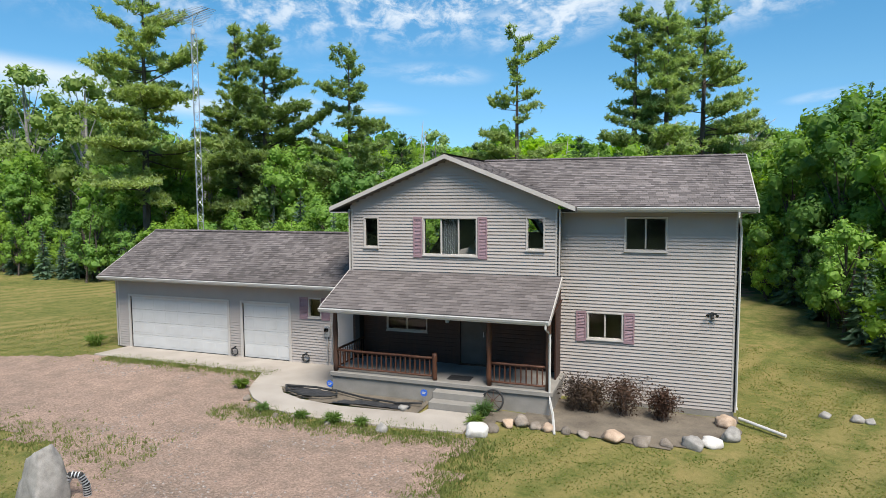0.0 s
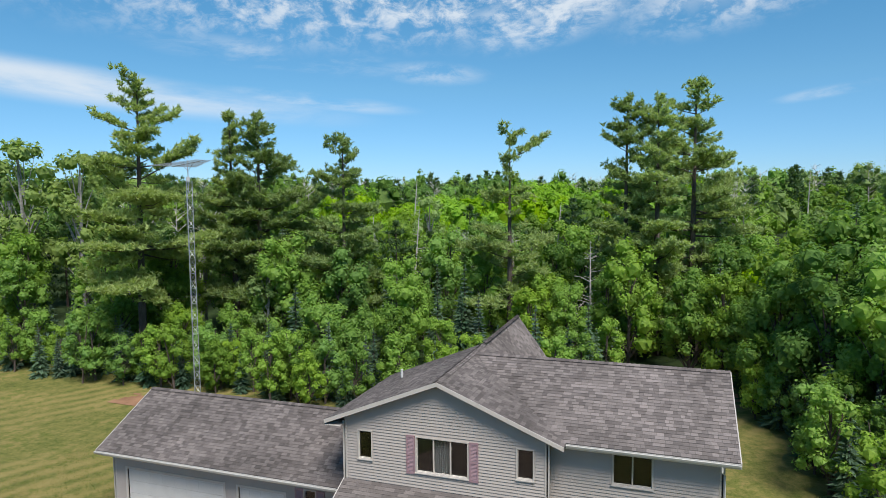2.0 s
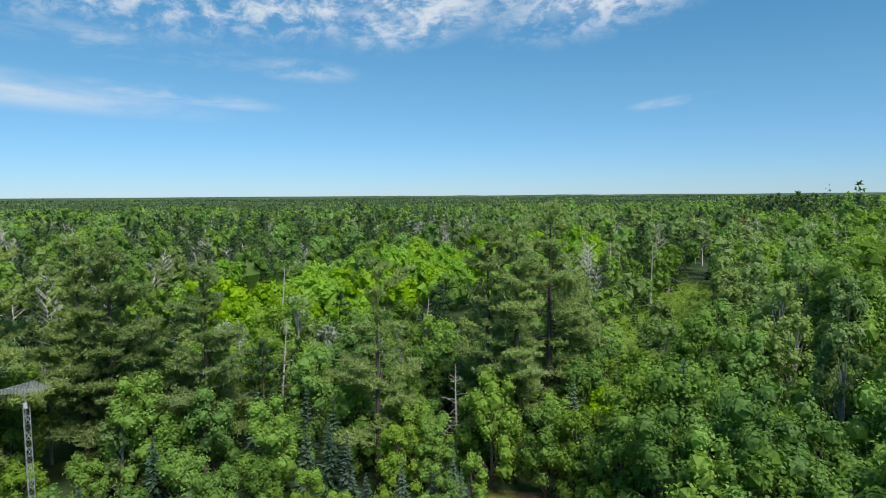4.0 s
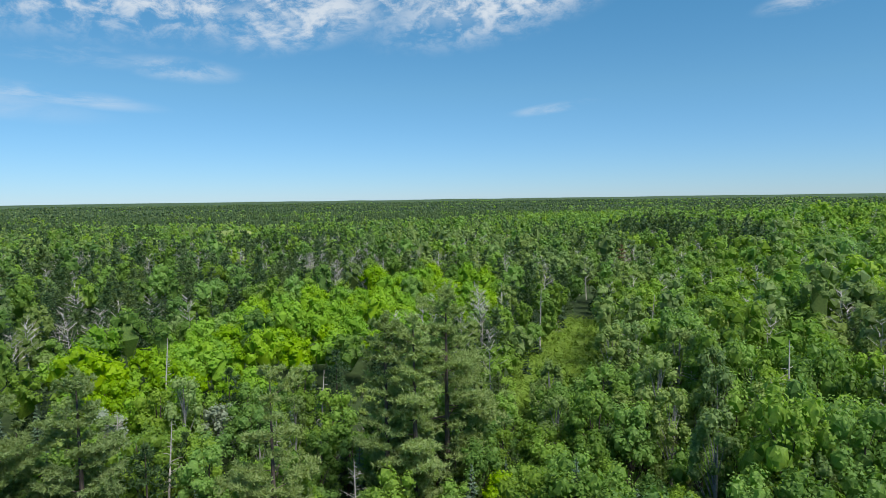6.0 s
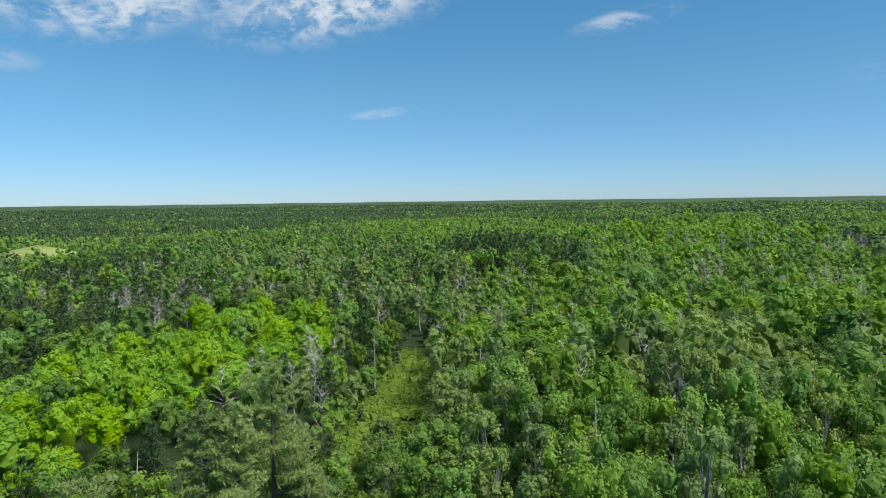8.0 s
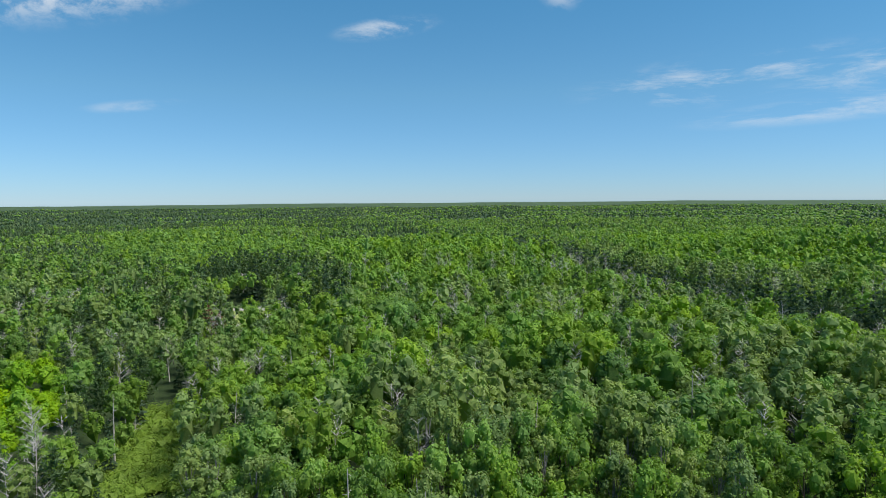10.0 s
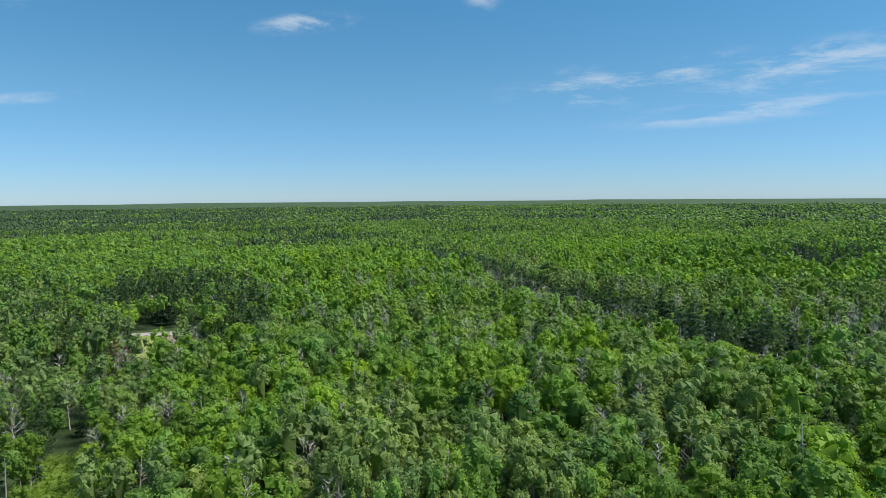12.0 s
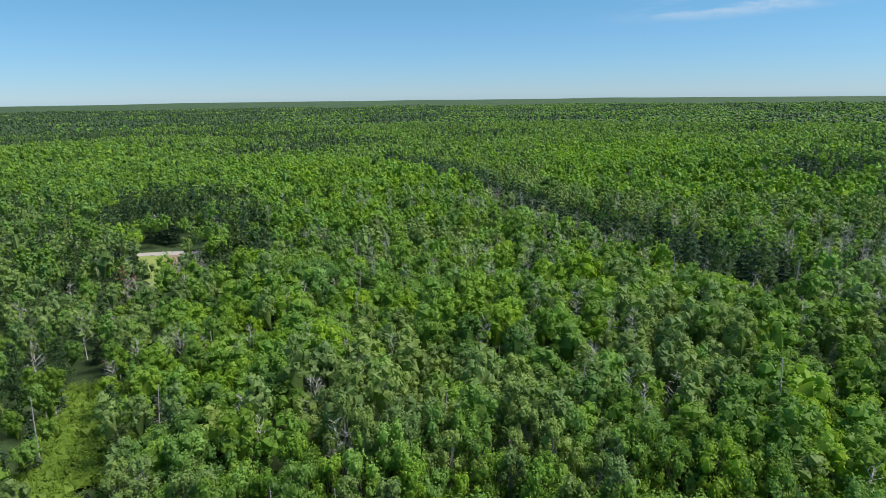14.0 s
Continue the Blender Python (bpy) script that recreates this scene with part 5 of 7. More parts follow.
def pine(seed, h, rad, base=0.3, whorls=15, density=1.0, flat_top=False, lean=0.0, bulk=1.0):
    """A white pine: few long limbs in open plates, each ending in upturned tufts of needles."""
    t = Tree(seed)
    r = t.rng
    t.wood.tube([(0, 0, -0.4), (lean * 0.3, 0, h * 0.3), (lean * 0.6, 0, h * 0.6), (lean, 0, h)], [0.016 * h, 0.0125 * h, 0.008 * h, 0.0015 * h], 7, False)
    bias, gap = r.random() * math.tau, (1 - base) / whorls
    for w in range(whorls):
        u0 = w / (whorls - 1)
        prof0 = (1 - u0) ** 0.6 * (0.6 + 0.4 * min(1, u0 * 3.0)) + 0.08
        if flat_top:
            prof0 = 0.78 - 0.42 * u0 if w % 3 else 0.95 - 0.45 * u0
        whole = int(r.integers(4, 7))
        turn = r.random() * math.tau
        for k in range(whole):
            if r.random() > density * 0.85:
                continue
            u = min(1.0, max(0.0, u0 + r.normal() * 0.45 * gap))
            z = h * (base + (1 - base) * u) * 0.985
            a = turn + k * math.tau / whole + r.normal() * 0.4
            ln = rad * prof0 * min(1.25, 0.42 + 0.30 * r.gamma(1.6)) * (1 + 0.22 * math.cos(a - bias))
            rise = (-0.02 + 0.50 * u + 0.20 * r.normal()) * ln
            o = np.array([lean * (z / h), 0, z])
            tip = o + np.array([ln * math.cos(a), ln * math.sin(a), rise])
            mid = (o + tip) / 2 - np.array([0, 0, 0.06 * ln])
            t.wood.tube([o, mid, tip], [0.012 + 0.012 * ln, 0.01 + 0.006 * ln, 0.006], 4, False)
            m = max(4, int(ln * 3.4))
            for s in np.linspace(0.3, 1.0, m):
                p = o * (1 - s) ** 2 + 2 * s * (1 - s) * mid + tip * s * s
                wide = 0.12 + 0.24 * ln * (1 - abs(s - 0.72))
                for _ in range(1 + int(2.4 * bulk * wide / 0.3)):
                    side = r.normal() * wide * 0.75
                    q = p + np.array([-math.sin(a) * side, math.cos(a) * side, abs(r.normal()) * 0.2 + 0.05])
                    n = 14
                    d = r.normal(size=(n, 3)) * np.array([0.8, 0.8, 0.6]) + np.array([math.cos(a) * 0.3, math.sin(a) * 0.3, 0.45])
                    t.needle(np.repeat(q[None], n, 0) + r.normal(size=(n, 3)) * 0.06, d, 0.24 + 0.2 * r.random(n), 0.06)
    n = 30
    t.needle(np.repeat([[lean, 0, h - 0.3]], n, 0) + r.normal(size=(n, 3)) * np.array([0.1, 0.1, 0.3]), r.normal(size=(n, 3)) * 0.5 + np.array([0, 0, 1]), 0.4, 0.045)
    return t


def spruce(seed, h, rad, tiers=18, cards=14, width=0.16, base=0.04):
    """A spruce or fir: a spire of drooping, overlapping sprays."""
    t = Tree(seed)
    r = t.rng
    t.wood.tube([(0, 0, -0.3), (0, 0, h * 0.5), (0, 0, h * 0.98)], [0.014 * h, 0.009 * h, 0.002 * h], 5, False)
    r.random()
    for k in range(tiers):
        u = k / (tiers - 1)
        z = h * (base + (0.98 - base) * u)
        ln = rad * (1 - u) ** 0.9 + 0.10
        n = max(5, int(cards * (1 - 0.55 * u)))
        a = r.random(n) * math.tau
        l = ln * (0.7 + 0.45 * r.random(n))
        for s0, s1 in ((0.15, 0.62), (0.45, 1.0)):
            c = np.stack([np.cos(a) * l * s0, np.sin(a) * l * s0, np.full(n, z) + 0.05 - 0.10 * l * s0 + r.normal(size=n) * 0.05], 1)
            d = np.stack([np.cos(a), np.sin(a), -0.28 + 0.30 * u + 0.15 * r.normal(size=n)], 1)
            t.needle(c, d, l * (s1 - s0) * 1.15, width * (0.6 + 0.6 * ln))
            t.needle(c + r.normal(size=c.shape) * 0.06, d + r.normal(size=d.shape) * 0.45, l * (s1 - s0) * 0.8, width * 0.6)
    return t


def snag(seed, h, arms=26, reach=1.7, bare=0.25, tuft=0):
    """A dead tree with bare grey limbs."""
    t = Tree(seed)
    r = t.rng
    lean = r.normal() * 0.04 * h
    t.wood.tube([(0, 0, -0.3), (lean * 0.4, 0, h * 0.45), (lean, 0, h)], [0.014 * h, 0.009 * h, 0.002 * h], 6, False)
    for _ in range(arms):
        u = bare + (0.98 - bare) * r.random()
        o = np.array([lean * u, 0, h * u])
        a, ln = r.random() * math.tau, reach * (1.1 - u) * (0.5 + r.random())
        m = o + np.array([math.cos(a), math.sin(a), 0.15 + 0.3 * r.random()]) * ln * 0.55
        e = m + np.array([math.cos(a + r.normal() * 0.4), math.sin(a + r.normal() * 0.4), r.normal() * 0.35]) * ln * 0.5
        t.wood.tube([o, m, e], [0.012 + 0.012 * ln, 0.012 + 0.004 * ln, 0.006], 4, False)
        f = m + np.array([math.cos(a + 0.9), math.sin(a + 0.9), 0.25]) * ln * 0.35
        t.wood.tube([m, f], [0.012, 0.005], 3, False)
    return t


def tree_thing(name, t, leaves, bark, label, category="tree", group="", trunk="trunk", crown="crown"):
    e = tagged(new(name), label, category, group)
    part(trunk, t.wood, bark, e)
    q = t.quads()
    if len(q):
        ob = new(crown, card_mesh(crown, q, leaves))
        ob.parent = e
    return e


def put(e, x, y, s=1.0, turn=0.0, first=False, sz=None, label=""):
    m = pose(x, y, height(x, y), 0, 0, turn) @ Matrix.Diagonal((s, s, sz or s, 1))
    if first:
        e.matrix_basis = m
        o = e
    else:
        keep = e.scale.copy()
        e.scale = (1, 1, 1)
        o = copy_thing(e, m)
        e.scale = keep
    if label:
        o["label"] = label
    return o


G_PINE, G_EDGE = "tall pines behind the house", "trees at the edge of the clearing"
# the tall pines, each built for its own habit
for k, (x, y, h, rad, base, wh, dens, lean, flat_top) in enumerate((
        (-30.8, 19.8, 21.7, 4.9, 0.26, 19, 0.85, 0.6, False),
        (-25.0, 27.1, 19.8, 4.6, 0.06, 21, 1.0, 0.2, False),
        (-27.5, 27.2, 19.8, 3.2, 0.20, 18, 0.95, -0.2, False),
        (-18.5, 30.2, 18.0, 4.6, 0.16, 16, 0.85, 0.2, False),
        (-3.9, 29.9, 17.7, 3.9, 0.30, 11, 0.72, 0.0, True),
        (4.5, 35.6, 20.9, 4.2, 0.16, 18, 0.85, 0.0, False),
        (7.0, 35.4, 20.7, 3.6, 0.10, 18, 0.95, 0.2, False),
        (9.8, 39.8, 22.1, 6.2, 0.10, 19, 0.85, 0.2, False))):
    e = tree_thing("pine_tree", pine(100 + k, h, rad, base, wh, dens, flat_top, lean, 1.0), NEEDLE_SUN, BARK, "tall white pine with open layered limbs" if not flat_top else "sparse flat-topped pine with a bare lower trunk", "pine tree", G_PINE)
    put(e, x, y, 1, 40 * k, True)

# ---- the woods ----
def in_poly(x, y, poly):
    hit, n = False, len(poly)
    for i in range(n):
        (xa, ya), (xb, yb) = poly[i], poly[(i + 1) % n]
        if (ya > y) != (yb > y) and x < (xb - xa) * (y - ya) / (yb - ya) + xa:
            hit = not hit
    return hit


MAPLES = [(-40, 60), (-34, 72), (-28, 90), (-10, 116), (4, 140), (16, 142), (24, 120), (22, 98), (12, 82), (0, 71), (-10, 58), (-18, 49), (-28, 46)]
BOG = [(20, 60), (21.5, 69), (25, 78), (29, 88), (31.5, 97), (35, 104), (39, 109), (44, 112), (45, 107), (41.5, 99), (38, 91), (35.5, 80), (33, 68), (28, 58)]
SPRUCES = [(430, 505), (292, 265), (236, 174), (219, 134), (219, 111), (217, 93), (202, 65), (199, 51), (204, 36), (181, 26), (161, 29), (157, 36), (169, 50), (180, 75), (189, 99), (198, 128), (212, 163), (234, 223), (330, 380)]
FAR_SPRUCES = [(500, 130), (700, 150), (397, 60), (374, 84), (374, 114)]
PINES = ([(80, 228), (104, 300), (130, 290), (135, 250), (122, 222), (104, 216)], [(97, 150), (104, 200), (125, 210), (120, 172), (110, 150)], [(-98, 157), (-93, 213), (-50, 269), (-21, 230), (0, 160), (-14, 122), (-30, 100), (-44, 80), (-62, 100)])
MIXED = [(34, 130), (64, 136), (74, 160), (70, 190), (75, 230), (100, 330), (0, 340), (-20, 200), (2, 150)]
RIDGE = [(160, 288), (200, 420), (330, 540), (336, 348), (235, 215), (228, 190), (197, 155), (188, 128), (167, 138), (130, 150), (120, 185)]
SLOPE = [(73, 382), (92, 301), (133, 285), (152, 259), (200, 420), (300, 600), (280, 880), (150, 890)]
YELLOW = [(480, 340), (560, 340), (420, 212), (354, 180), (366, 243)]
HILLS = ([(597, 448), (746, 360), (620, 220), (400, 130), (356, 100), (378, 56), (326, 44), (301, 83), (280, 111), (271, 140), (288, 192)], [(51, 100), (68, 93), (77, 77), (64, 65), (49, 67), (43, 78)], [(120, 82), (145, 63), (131, 51), (109, 62)])
ASPENS = ([(340, 333), (305, 205), (266, 143), (276, 109), (301, 83), (363, 52), (271, 31), (233, 57), (214, 70), (218, 104), (213, 133), (228, 179)], [(57, 88), (74, 80), (83, 58), (93, 36), (78, 23), (66, 25), (54, 42), (51, 61)], [(111, 41), (129, 37), (134, 22), (120, 13), (106, 16), (101, 30)], [(130, 175), (162, 139), (156, 116), (132, 111), (114, 143)])


def wanted(x, y):
    """Whether a tree may stand here."""
    if is_yard(x, y) or in_poly(x, y, BOG) or (-1 < x < 5 and 25 < y < 33):
        return False
    u, w = (x - 72) * 0.40 + (y - 158) * 0.917, (x - 72) * 0.917 - (y - 158) * 0.40
    if -4 < u < 62 and abs(w) < 7 + 4 * step(30, 55, u):
        return False
    if -36 < x < 60 and -14 < y - (262 - 0.012 * max(0, x + 8) ** 1.85) < 5 and (x < 12 or x > 38):
        return False
    return math.hypot((x + 126) / 52, (y - 436) / 58) > 1


def low(x, y):
    """Smaller growth beside the bog."""
    return 0.8 if any(in_poly(x + a, y + c, BOG) for a, c in ((4, 7), (7, 15))) else 1.0


def bearing(x, y):
    return math.degrees(math.atan2(x - VX, y - VY))


def tall(x, y):
    """How high the woods grow: low by the bog, tallest on the slope to its right."""
    return low(x, y) * (0.84 + 0.26 * step(18, 32, bearing(x, y)))


def species(x, y, r):
    n = noise.noise((x / 38, y / 38, 1.7))
    far = math.hypot(x - VX, y - VY)
    if in_poly(x + 4 * noise.noise((x / 9, y / 9, 2)), y + 4 * noise.noise((x / 9, y / 9, 6)), MAPLES):
        return "bright" if r.random() < 0.9 else "leaf"
    if far > 100:
        wob = 9 * noise.noise((x / 22, y / 22, 3.3))
        if in_poly(x + 5 * n, y + 5 * n, SPRUCES):
            return "spruce" if r.random() < 0.9 else "pine"
        if any(in_poly(x + wob, y, p) for p in PINES):
            return ("pine" if r.random() < 0.7 else "spruce") if r.random() < 0.82 else "leaf"
        if in_poly(x + wob, y - wob, MIXED):
            v = r.random()
            return "pine" if v < 0.30 else "spruce" if v < 0.42 else "pale" if v < 0.68 else "leaf"
        if in_poly(x + wob, y - wob, YELLOW):
            return "bright" if r.random() < 0.7 else "hill"
        if in_poly(x + wob, y - wob, RIDGE):
            return "hill" if r.random() < 0.8 else "leaf"
        if in_poly(x + wob, y - wob, SLOPE):
            return "leaf" if r.random() < 0.85 else "hill"
        if in_poly(x + 40 * n, y, FAR_SPRUCES):
            return "spruce" if r.random() < 0.85 else "leaf"
    wob = 6 * n
    if any(in_poly(x + wob, y - wob, p) for p in HILLS):
        return "hill" if r.random() < 0.8 else "leaf"
    if any(in_poly(x + wob, y + wob, p) for p in ASPENS):
        return "pale" if r.random() < 0.72 else "leaf"
    ang = bearing(x, y)
    con = 0.40 + 0.14 * step(6, -8, ang) * step(80, 110, far) - 0.34 * step(5, 26, ang) + 0.35 * n
    if far > 180:
        # conifers added with distance; their dark blue-green stands in for aerial haze
        con += 1.1 * noise.noise((x / 190, y / 120, 4.2)) + 0.05 + 0.4 * step(520, 900, far) * step(60, 30, ang) + 0.35 * step(900, 1700, far)
    if far < 75:
        con = 0.20 - 0.14 * step(0, 15, ang)
    if r.random() < con:
        return "spruce" if r.random() < (0.85 if far < 75 else 0.5 + 0.3 * n) else "pine"
    pale = 0.24 + 0.5 * noise.noise((x / 30, y / 30, 9.4)) - (0.2 if far < 62 and ang < 20 else 0.0)
    if r.random() < pale:
        return "pale"
    if 200 < far < 560 and noise.noise((x / 130, y / 90, 5.5)) > 0.26:
        return "hill" if r.random() < 0.7 else "leaf"
    if far < 200 and ang > 12 and noise.noise((x / 24, y / 24, 5.5)) > 0.12 and r.random() < 0.6:
        return "hill"
    return "leaf"


LEAVES = {"silver": LEAF_SILVER, "rusty": RUSTY, "leaf": LEAF, "bright": LEAF_BRIGHT, "hill": LEAF_HILL, "sapling": LEAF, "pale": LEAF_PALE, "pine": NEEDLE, "spruce": SPRUCE}
LABELS = {"silver": ("poplar_tree", "silvery white-leaved poplar in the woods", "tree"), "rusty": ("dying_pine", "dying pine with rusty brown needles", "pine tree"), "leaf": ("maple_tree", "green broad-leaved tree in the woods", "tree"), "sapling": ("sapling", "bushy green sapling at the wood's edge", "sapling"), "hill": ("ash_tree", "light green leafy tree in the woods", "tree"), "bright": ("young_maple", "bright yellow-green young maple", "tree"), "pale": ("aspen_tree", "grey-green aspen with a pale trunk", "tree"),
          "pine": ("pine_tree", "dark green pine in the woods", "pine tree"), "spruce": ("spruce_tree", "dark blue-green spruce in the woods", "spruce tree")}


def light_pine(seed, h, rad, whorls, m_per, tufts, n_each, long, wide, base=0.25):
    """A pine seen from further off: the same habit with fewer, larger sprays."""
    t = Tree(seed)
    r = t.rng
    t.wood.tube([(0, 0, -0.4), (0, 0, h * 0.5), (0, 0, h)], [0.014 * h, 0.009 * h, 0.002 * h], 5, False)
    for w in range(whorls):
        u = w / (whorls - 1)
        z = h * (base + (1 - base) * u) * 0.98
        prof = (1 - u) ** 0.62 * (0.55 + 0.45 * min(1, u * 3)) + 0.07
        for _ in range(r.integers(3, 6)):
            a, ln = r.random() * math.tau, rad * prof * (0.6 + 0.55 * r.random())
            for s in np.linspace(0.3, 1, max(2, int(ln * m_per))):
                for _k in range(tufts):
                    side = r.normal() * 0.22 * ln
                    q = np.array([math.cos(a) * ln * s - math.sin(a) * side, math.sin(a) * ln * s + math.cos(a) * side, z + 0.2 * ln * s + r.normal() * 0.08])
                    d = r.normal(size=(n_each, 3)) * 0.6 + np.array([math.cos(a) * 0.5, math.sin(a) * 0.5, 0.4])
                    t.needle(np.repeat(q[None], n_each, 0), d, long * (0.7 + 0.6 * r.random(n_each)), wide)
    return t


# trees near enough to be told apart
NEAR = {
    "leaf": [broadleaf(11, 9.5, 2.7, 0.08, 38, 74, 0.135, inner=9, core=0.40), broadleaf(12, 8.5, 2.4, 0.06, 36, 74, 0.130, inner=9, core=0.40), broadleaf(13, 10.5, 2.8, 0.14, 40, 74, 0.138, inner=9, core=0.40), broadleaf(14, 7.0, 2.5, 0.03, 36, 74, 0.130, inner=9, core=0.40),
             broadleaf(15, 10, 2.7, 0.2, 34, 52, 0.165, inner=7, core=0.45), broadleaf(16, 9.5, 2.6, 0.16, 32, 52, 0.165, inner=7, core=0.45)],
    "sapling": [broadleaf(18, 8.5, 2.6, 0.02, 28, 44, 0.165, inner=8, core=0.45), broadleaf(19, 9.5, 2.4, 0.02, 28, 44, 0.165, inner=8, core=0.45)],
    "bright": [broadleaf(21, 9.5, 2.6, 0.2, 34, 52, 0.165, inner=8, core=0.42)],
    "hill": [broadleaf(26, 10, 2.4, 0.12, 34, 52, 0.165, inner=6, core=0.42), broadleaf(27, 9.2, 2.2, 0.14, 32, 52, 0.16, inner=6, core=0.42)],
    "pale": [broadleaf(31, 11, 2.0, 0.3, 28, 44, 0.15, inner=4, core=0.36), broadleaf(32, 10, 1.8, 0.25, 26, 44, 0.15, inner=4, core=0.36)],
    "pine": [light_pine(41, 10, 2.7, 11, 1.9, 3, 6, 0.5, 0.075, 0.08), light_pine(42, 11.5, 2.9, 12, 1.9, 3, 6, 0.5, 0.075, 0.15)],
    "spruce": [spruce(51, 7.5, 1.5, 20, 16, 0.15), spruce(52, 5.5, 1.35, 17, 16, 0.15), spruce(53, 9.0, 1.6, 22, 16, 0.15)],
    "silver": [broadleaf(35, 9.5, 2.3, 0.3, 26, 52, 0.165, inner=6, core=0.4)],
    "rusty": [light_pine(45, 14, 2.6, 12, 1.6, 2, 6, 0.55, 0.09, 0.1)],
}
BARKS = {"sapling": BARK, "hill": BARK, "silver": PALE_BARK, "rusty": BARK, "leaf": BARK, "bright": BARK, "pale": PALE_BARK, "pine": BARK, "spruce": BARK}
PROTO = {k: [tree_thing(LABELS[k][0], t, SPRUCE_BLUE if k == "spruce" else LEAVES[k], BARKS[k], LABELS[k][1], LABELS[k][2], G_EDGE) for t in ts] for k, ts in NEAR.items()}
used = set()


def grow(kind, x, y, s, sz, turn, pick, label=""):
    e = PROTO[kind][pick % len(PROTO[kind])]
    o = put(e, x, y, s, turn, e.name not in used, sz, label)
    used.add(e.name)
    return o


rng = random.Random(77)
# trees set out by hand along the wood's edge
for kind, x, y, s, pick, label in (
        ("leaf", -16.0, 22.0, 0.85, 3, "dense green maple at the lawn's edge"), ("leaf", -13.0, 20.6, 0.8, 3, "dense green maple at the lawn's edge"), ("leaf", -10.2, 21.5, 0.75, 1, ""), ("leaf", -19.2, 20.0, 0.6, 3, ""), ("leaf", -7.0, 22.5, 0.62, 1, ""),
        ("spruce", -22.3, 19.5, 0.75, 1, ""), ("spruce", -18.6, 22.4, 0.95, 0, "blue-green spruce at the lawn's edge"), ("spruce", -13.6, 29.0, 1.15, 0, ""), ("spruce", -7.0, 27.0, 0.85, 0, "blue-green spruce at the lawn's edge"), ("spruce", -5.2, 25.6, 0.72, 2, ""), ("spruce", -9.0, 27.3, 0.9, 0, ""),
        ("spruce", -3.2, 23.4, 0.8, 1, ""), ("spruce", -0.8, 24.0, 0.85, 1, ""), ("spruce", 1.4, 24.6, 0.8, 1, ""), ("spruce", 3.2, 25.6, 0.75, 1, ""), ("spruce", -27.0, 16.4, 0.8, 1, ""), ("spruce", -29.2, 17.0, 0.7, 1, ""), ("spruce", -24.2, 16.6, 0.55, 1, ""),
        ("leaf", -21.5, 17.2, 0.5, 3, ""), ("leaf", -17.0, 17.6, 0.5, 3, ""), ("leaf", -23.5, 18.6, 0.6, 3, ""), ("leaf", -1.8, 27.5, 0.8, 1, ""), ("leaf", 0.6, 29.5, 0.8, 1, ""),
        ("leaf", 14.2, 23.5, 0.95, 0, "tall green tree at the lawn's edge"), ("leaf", 16.0, 20.2, 1.0, 2, ""), ("leaf", 17.6, 16.6, 1.0, 0, ""), ("leaf", 18.6, 25.2, 1.2, 2, ""), ("leaf", 16.3, 25.7, 1.12, 2, ""), ("leaf", 19.0, 13.0, 1.05, 1, ""), ("leaf", 20.0, 9.0, 1.0, 0, ""),
        ("leaf", 12.9, 27.4, 0.8, 1, ""), ("leaf", 21, 19, 1.25, 2, ""), ("leaf", 22, 5.5, 1.0, 2, ""),
        ("spruce", 15.4, 16.6, 0.85, 1, "dark spruce with boughs down to the grass"), ("spruce", 16.6, 13.2, 0.9, 1, "dark spruce with boughs down to the grass"), ("spruce", 17.4, 9.8, 0.85, 1, "dark spruce with boughs down to the grass"), ("spruce", 18.0, 6.6, 0.8, 1, ""), ("spruce", 14.0, 20.5, 0.8, 1, ""),
        ("bright", 14.4, 34.8, 0.72, 0, "bright yellow-green tree at the edge of the wood"), ("spruce", 18.3, 25.0, 1.4, 2, ""),
        ("pale", -53.0, 28.0, 1.62, 0, "tall slender aspen with pale trunk"), ("pale", -58.5, 30.5, 1.5, 1, "tall slender aspen with pale trunk"), ("pale", -49.0, 31.0, 1.5, 1, "tall slender aspen with pale trunk"), ("pale", -45.5, 27.5, 1.45, 0, "tall slender aspen with pale trunk"), ("leaf", -62, 26, 1.6, 2, ""), ("pale", -41.5, 29.5, 1.35, 1, ""), ("silver", -24.2, 45.5, 1.0, 0, ""), ("silver", -14.3, 49.7, 0.95, 0, ""), ("rusty", 61, 152, 1.0, 0, ""), ("leaf", -27.5, 20.5, 0.75, 3, ""), ("leaf", -30.5, 22.5, 0.8, 1, ""), ("leaf", -33.5, 20.5, 0.75, 3, ""), ("leaf", -24.0, 22.5, 0.7, 3, ""), ("rusty", 62.5, 148, 0.8, 0, ""), ("rusty", 130, 141.5, 0.6, 0, "")):
    grow(kind, x, y, s * rng.uniform(0.95, 1.05), None, rng.random() * 360, pick, label)

WEDGE = (-60, 84)


def ring_points(r0, r1, cell, seed, wedge=WEDGE):
    """Jittered places between two distances, inside the view's sweep."""
    q = random.Random(seed)
    n = int(r1 / cell) + 1
    for j in range(-n, n + 1):
        for i in range(-n, n + 1):
            x, y = VX + (i + q.uniform(-0.42, 0.42)) * cell, VY + (j + q.uniform(-0.42, 0.42)) * cell
            r = math.hypot(x - VX, y - VY)
            if r0 <= r < r1 and wedge[0] < math.degrees(math.atan2(x - VX, y - VY)) < wedge[1]:
                yield x, y, r


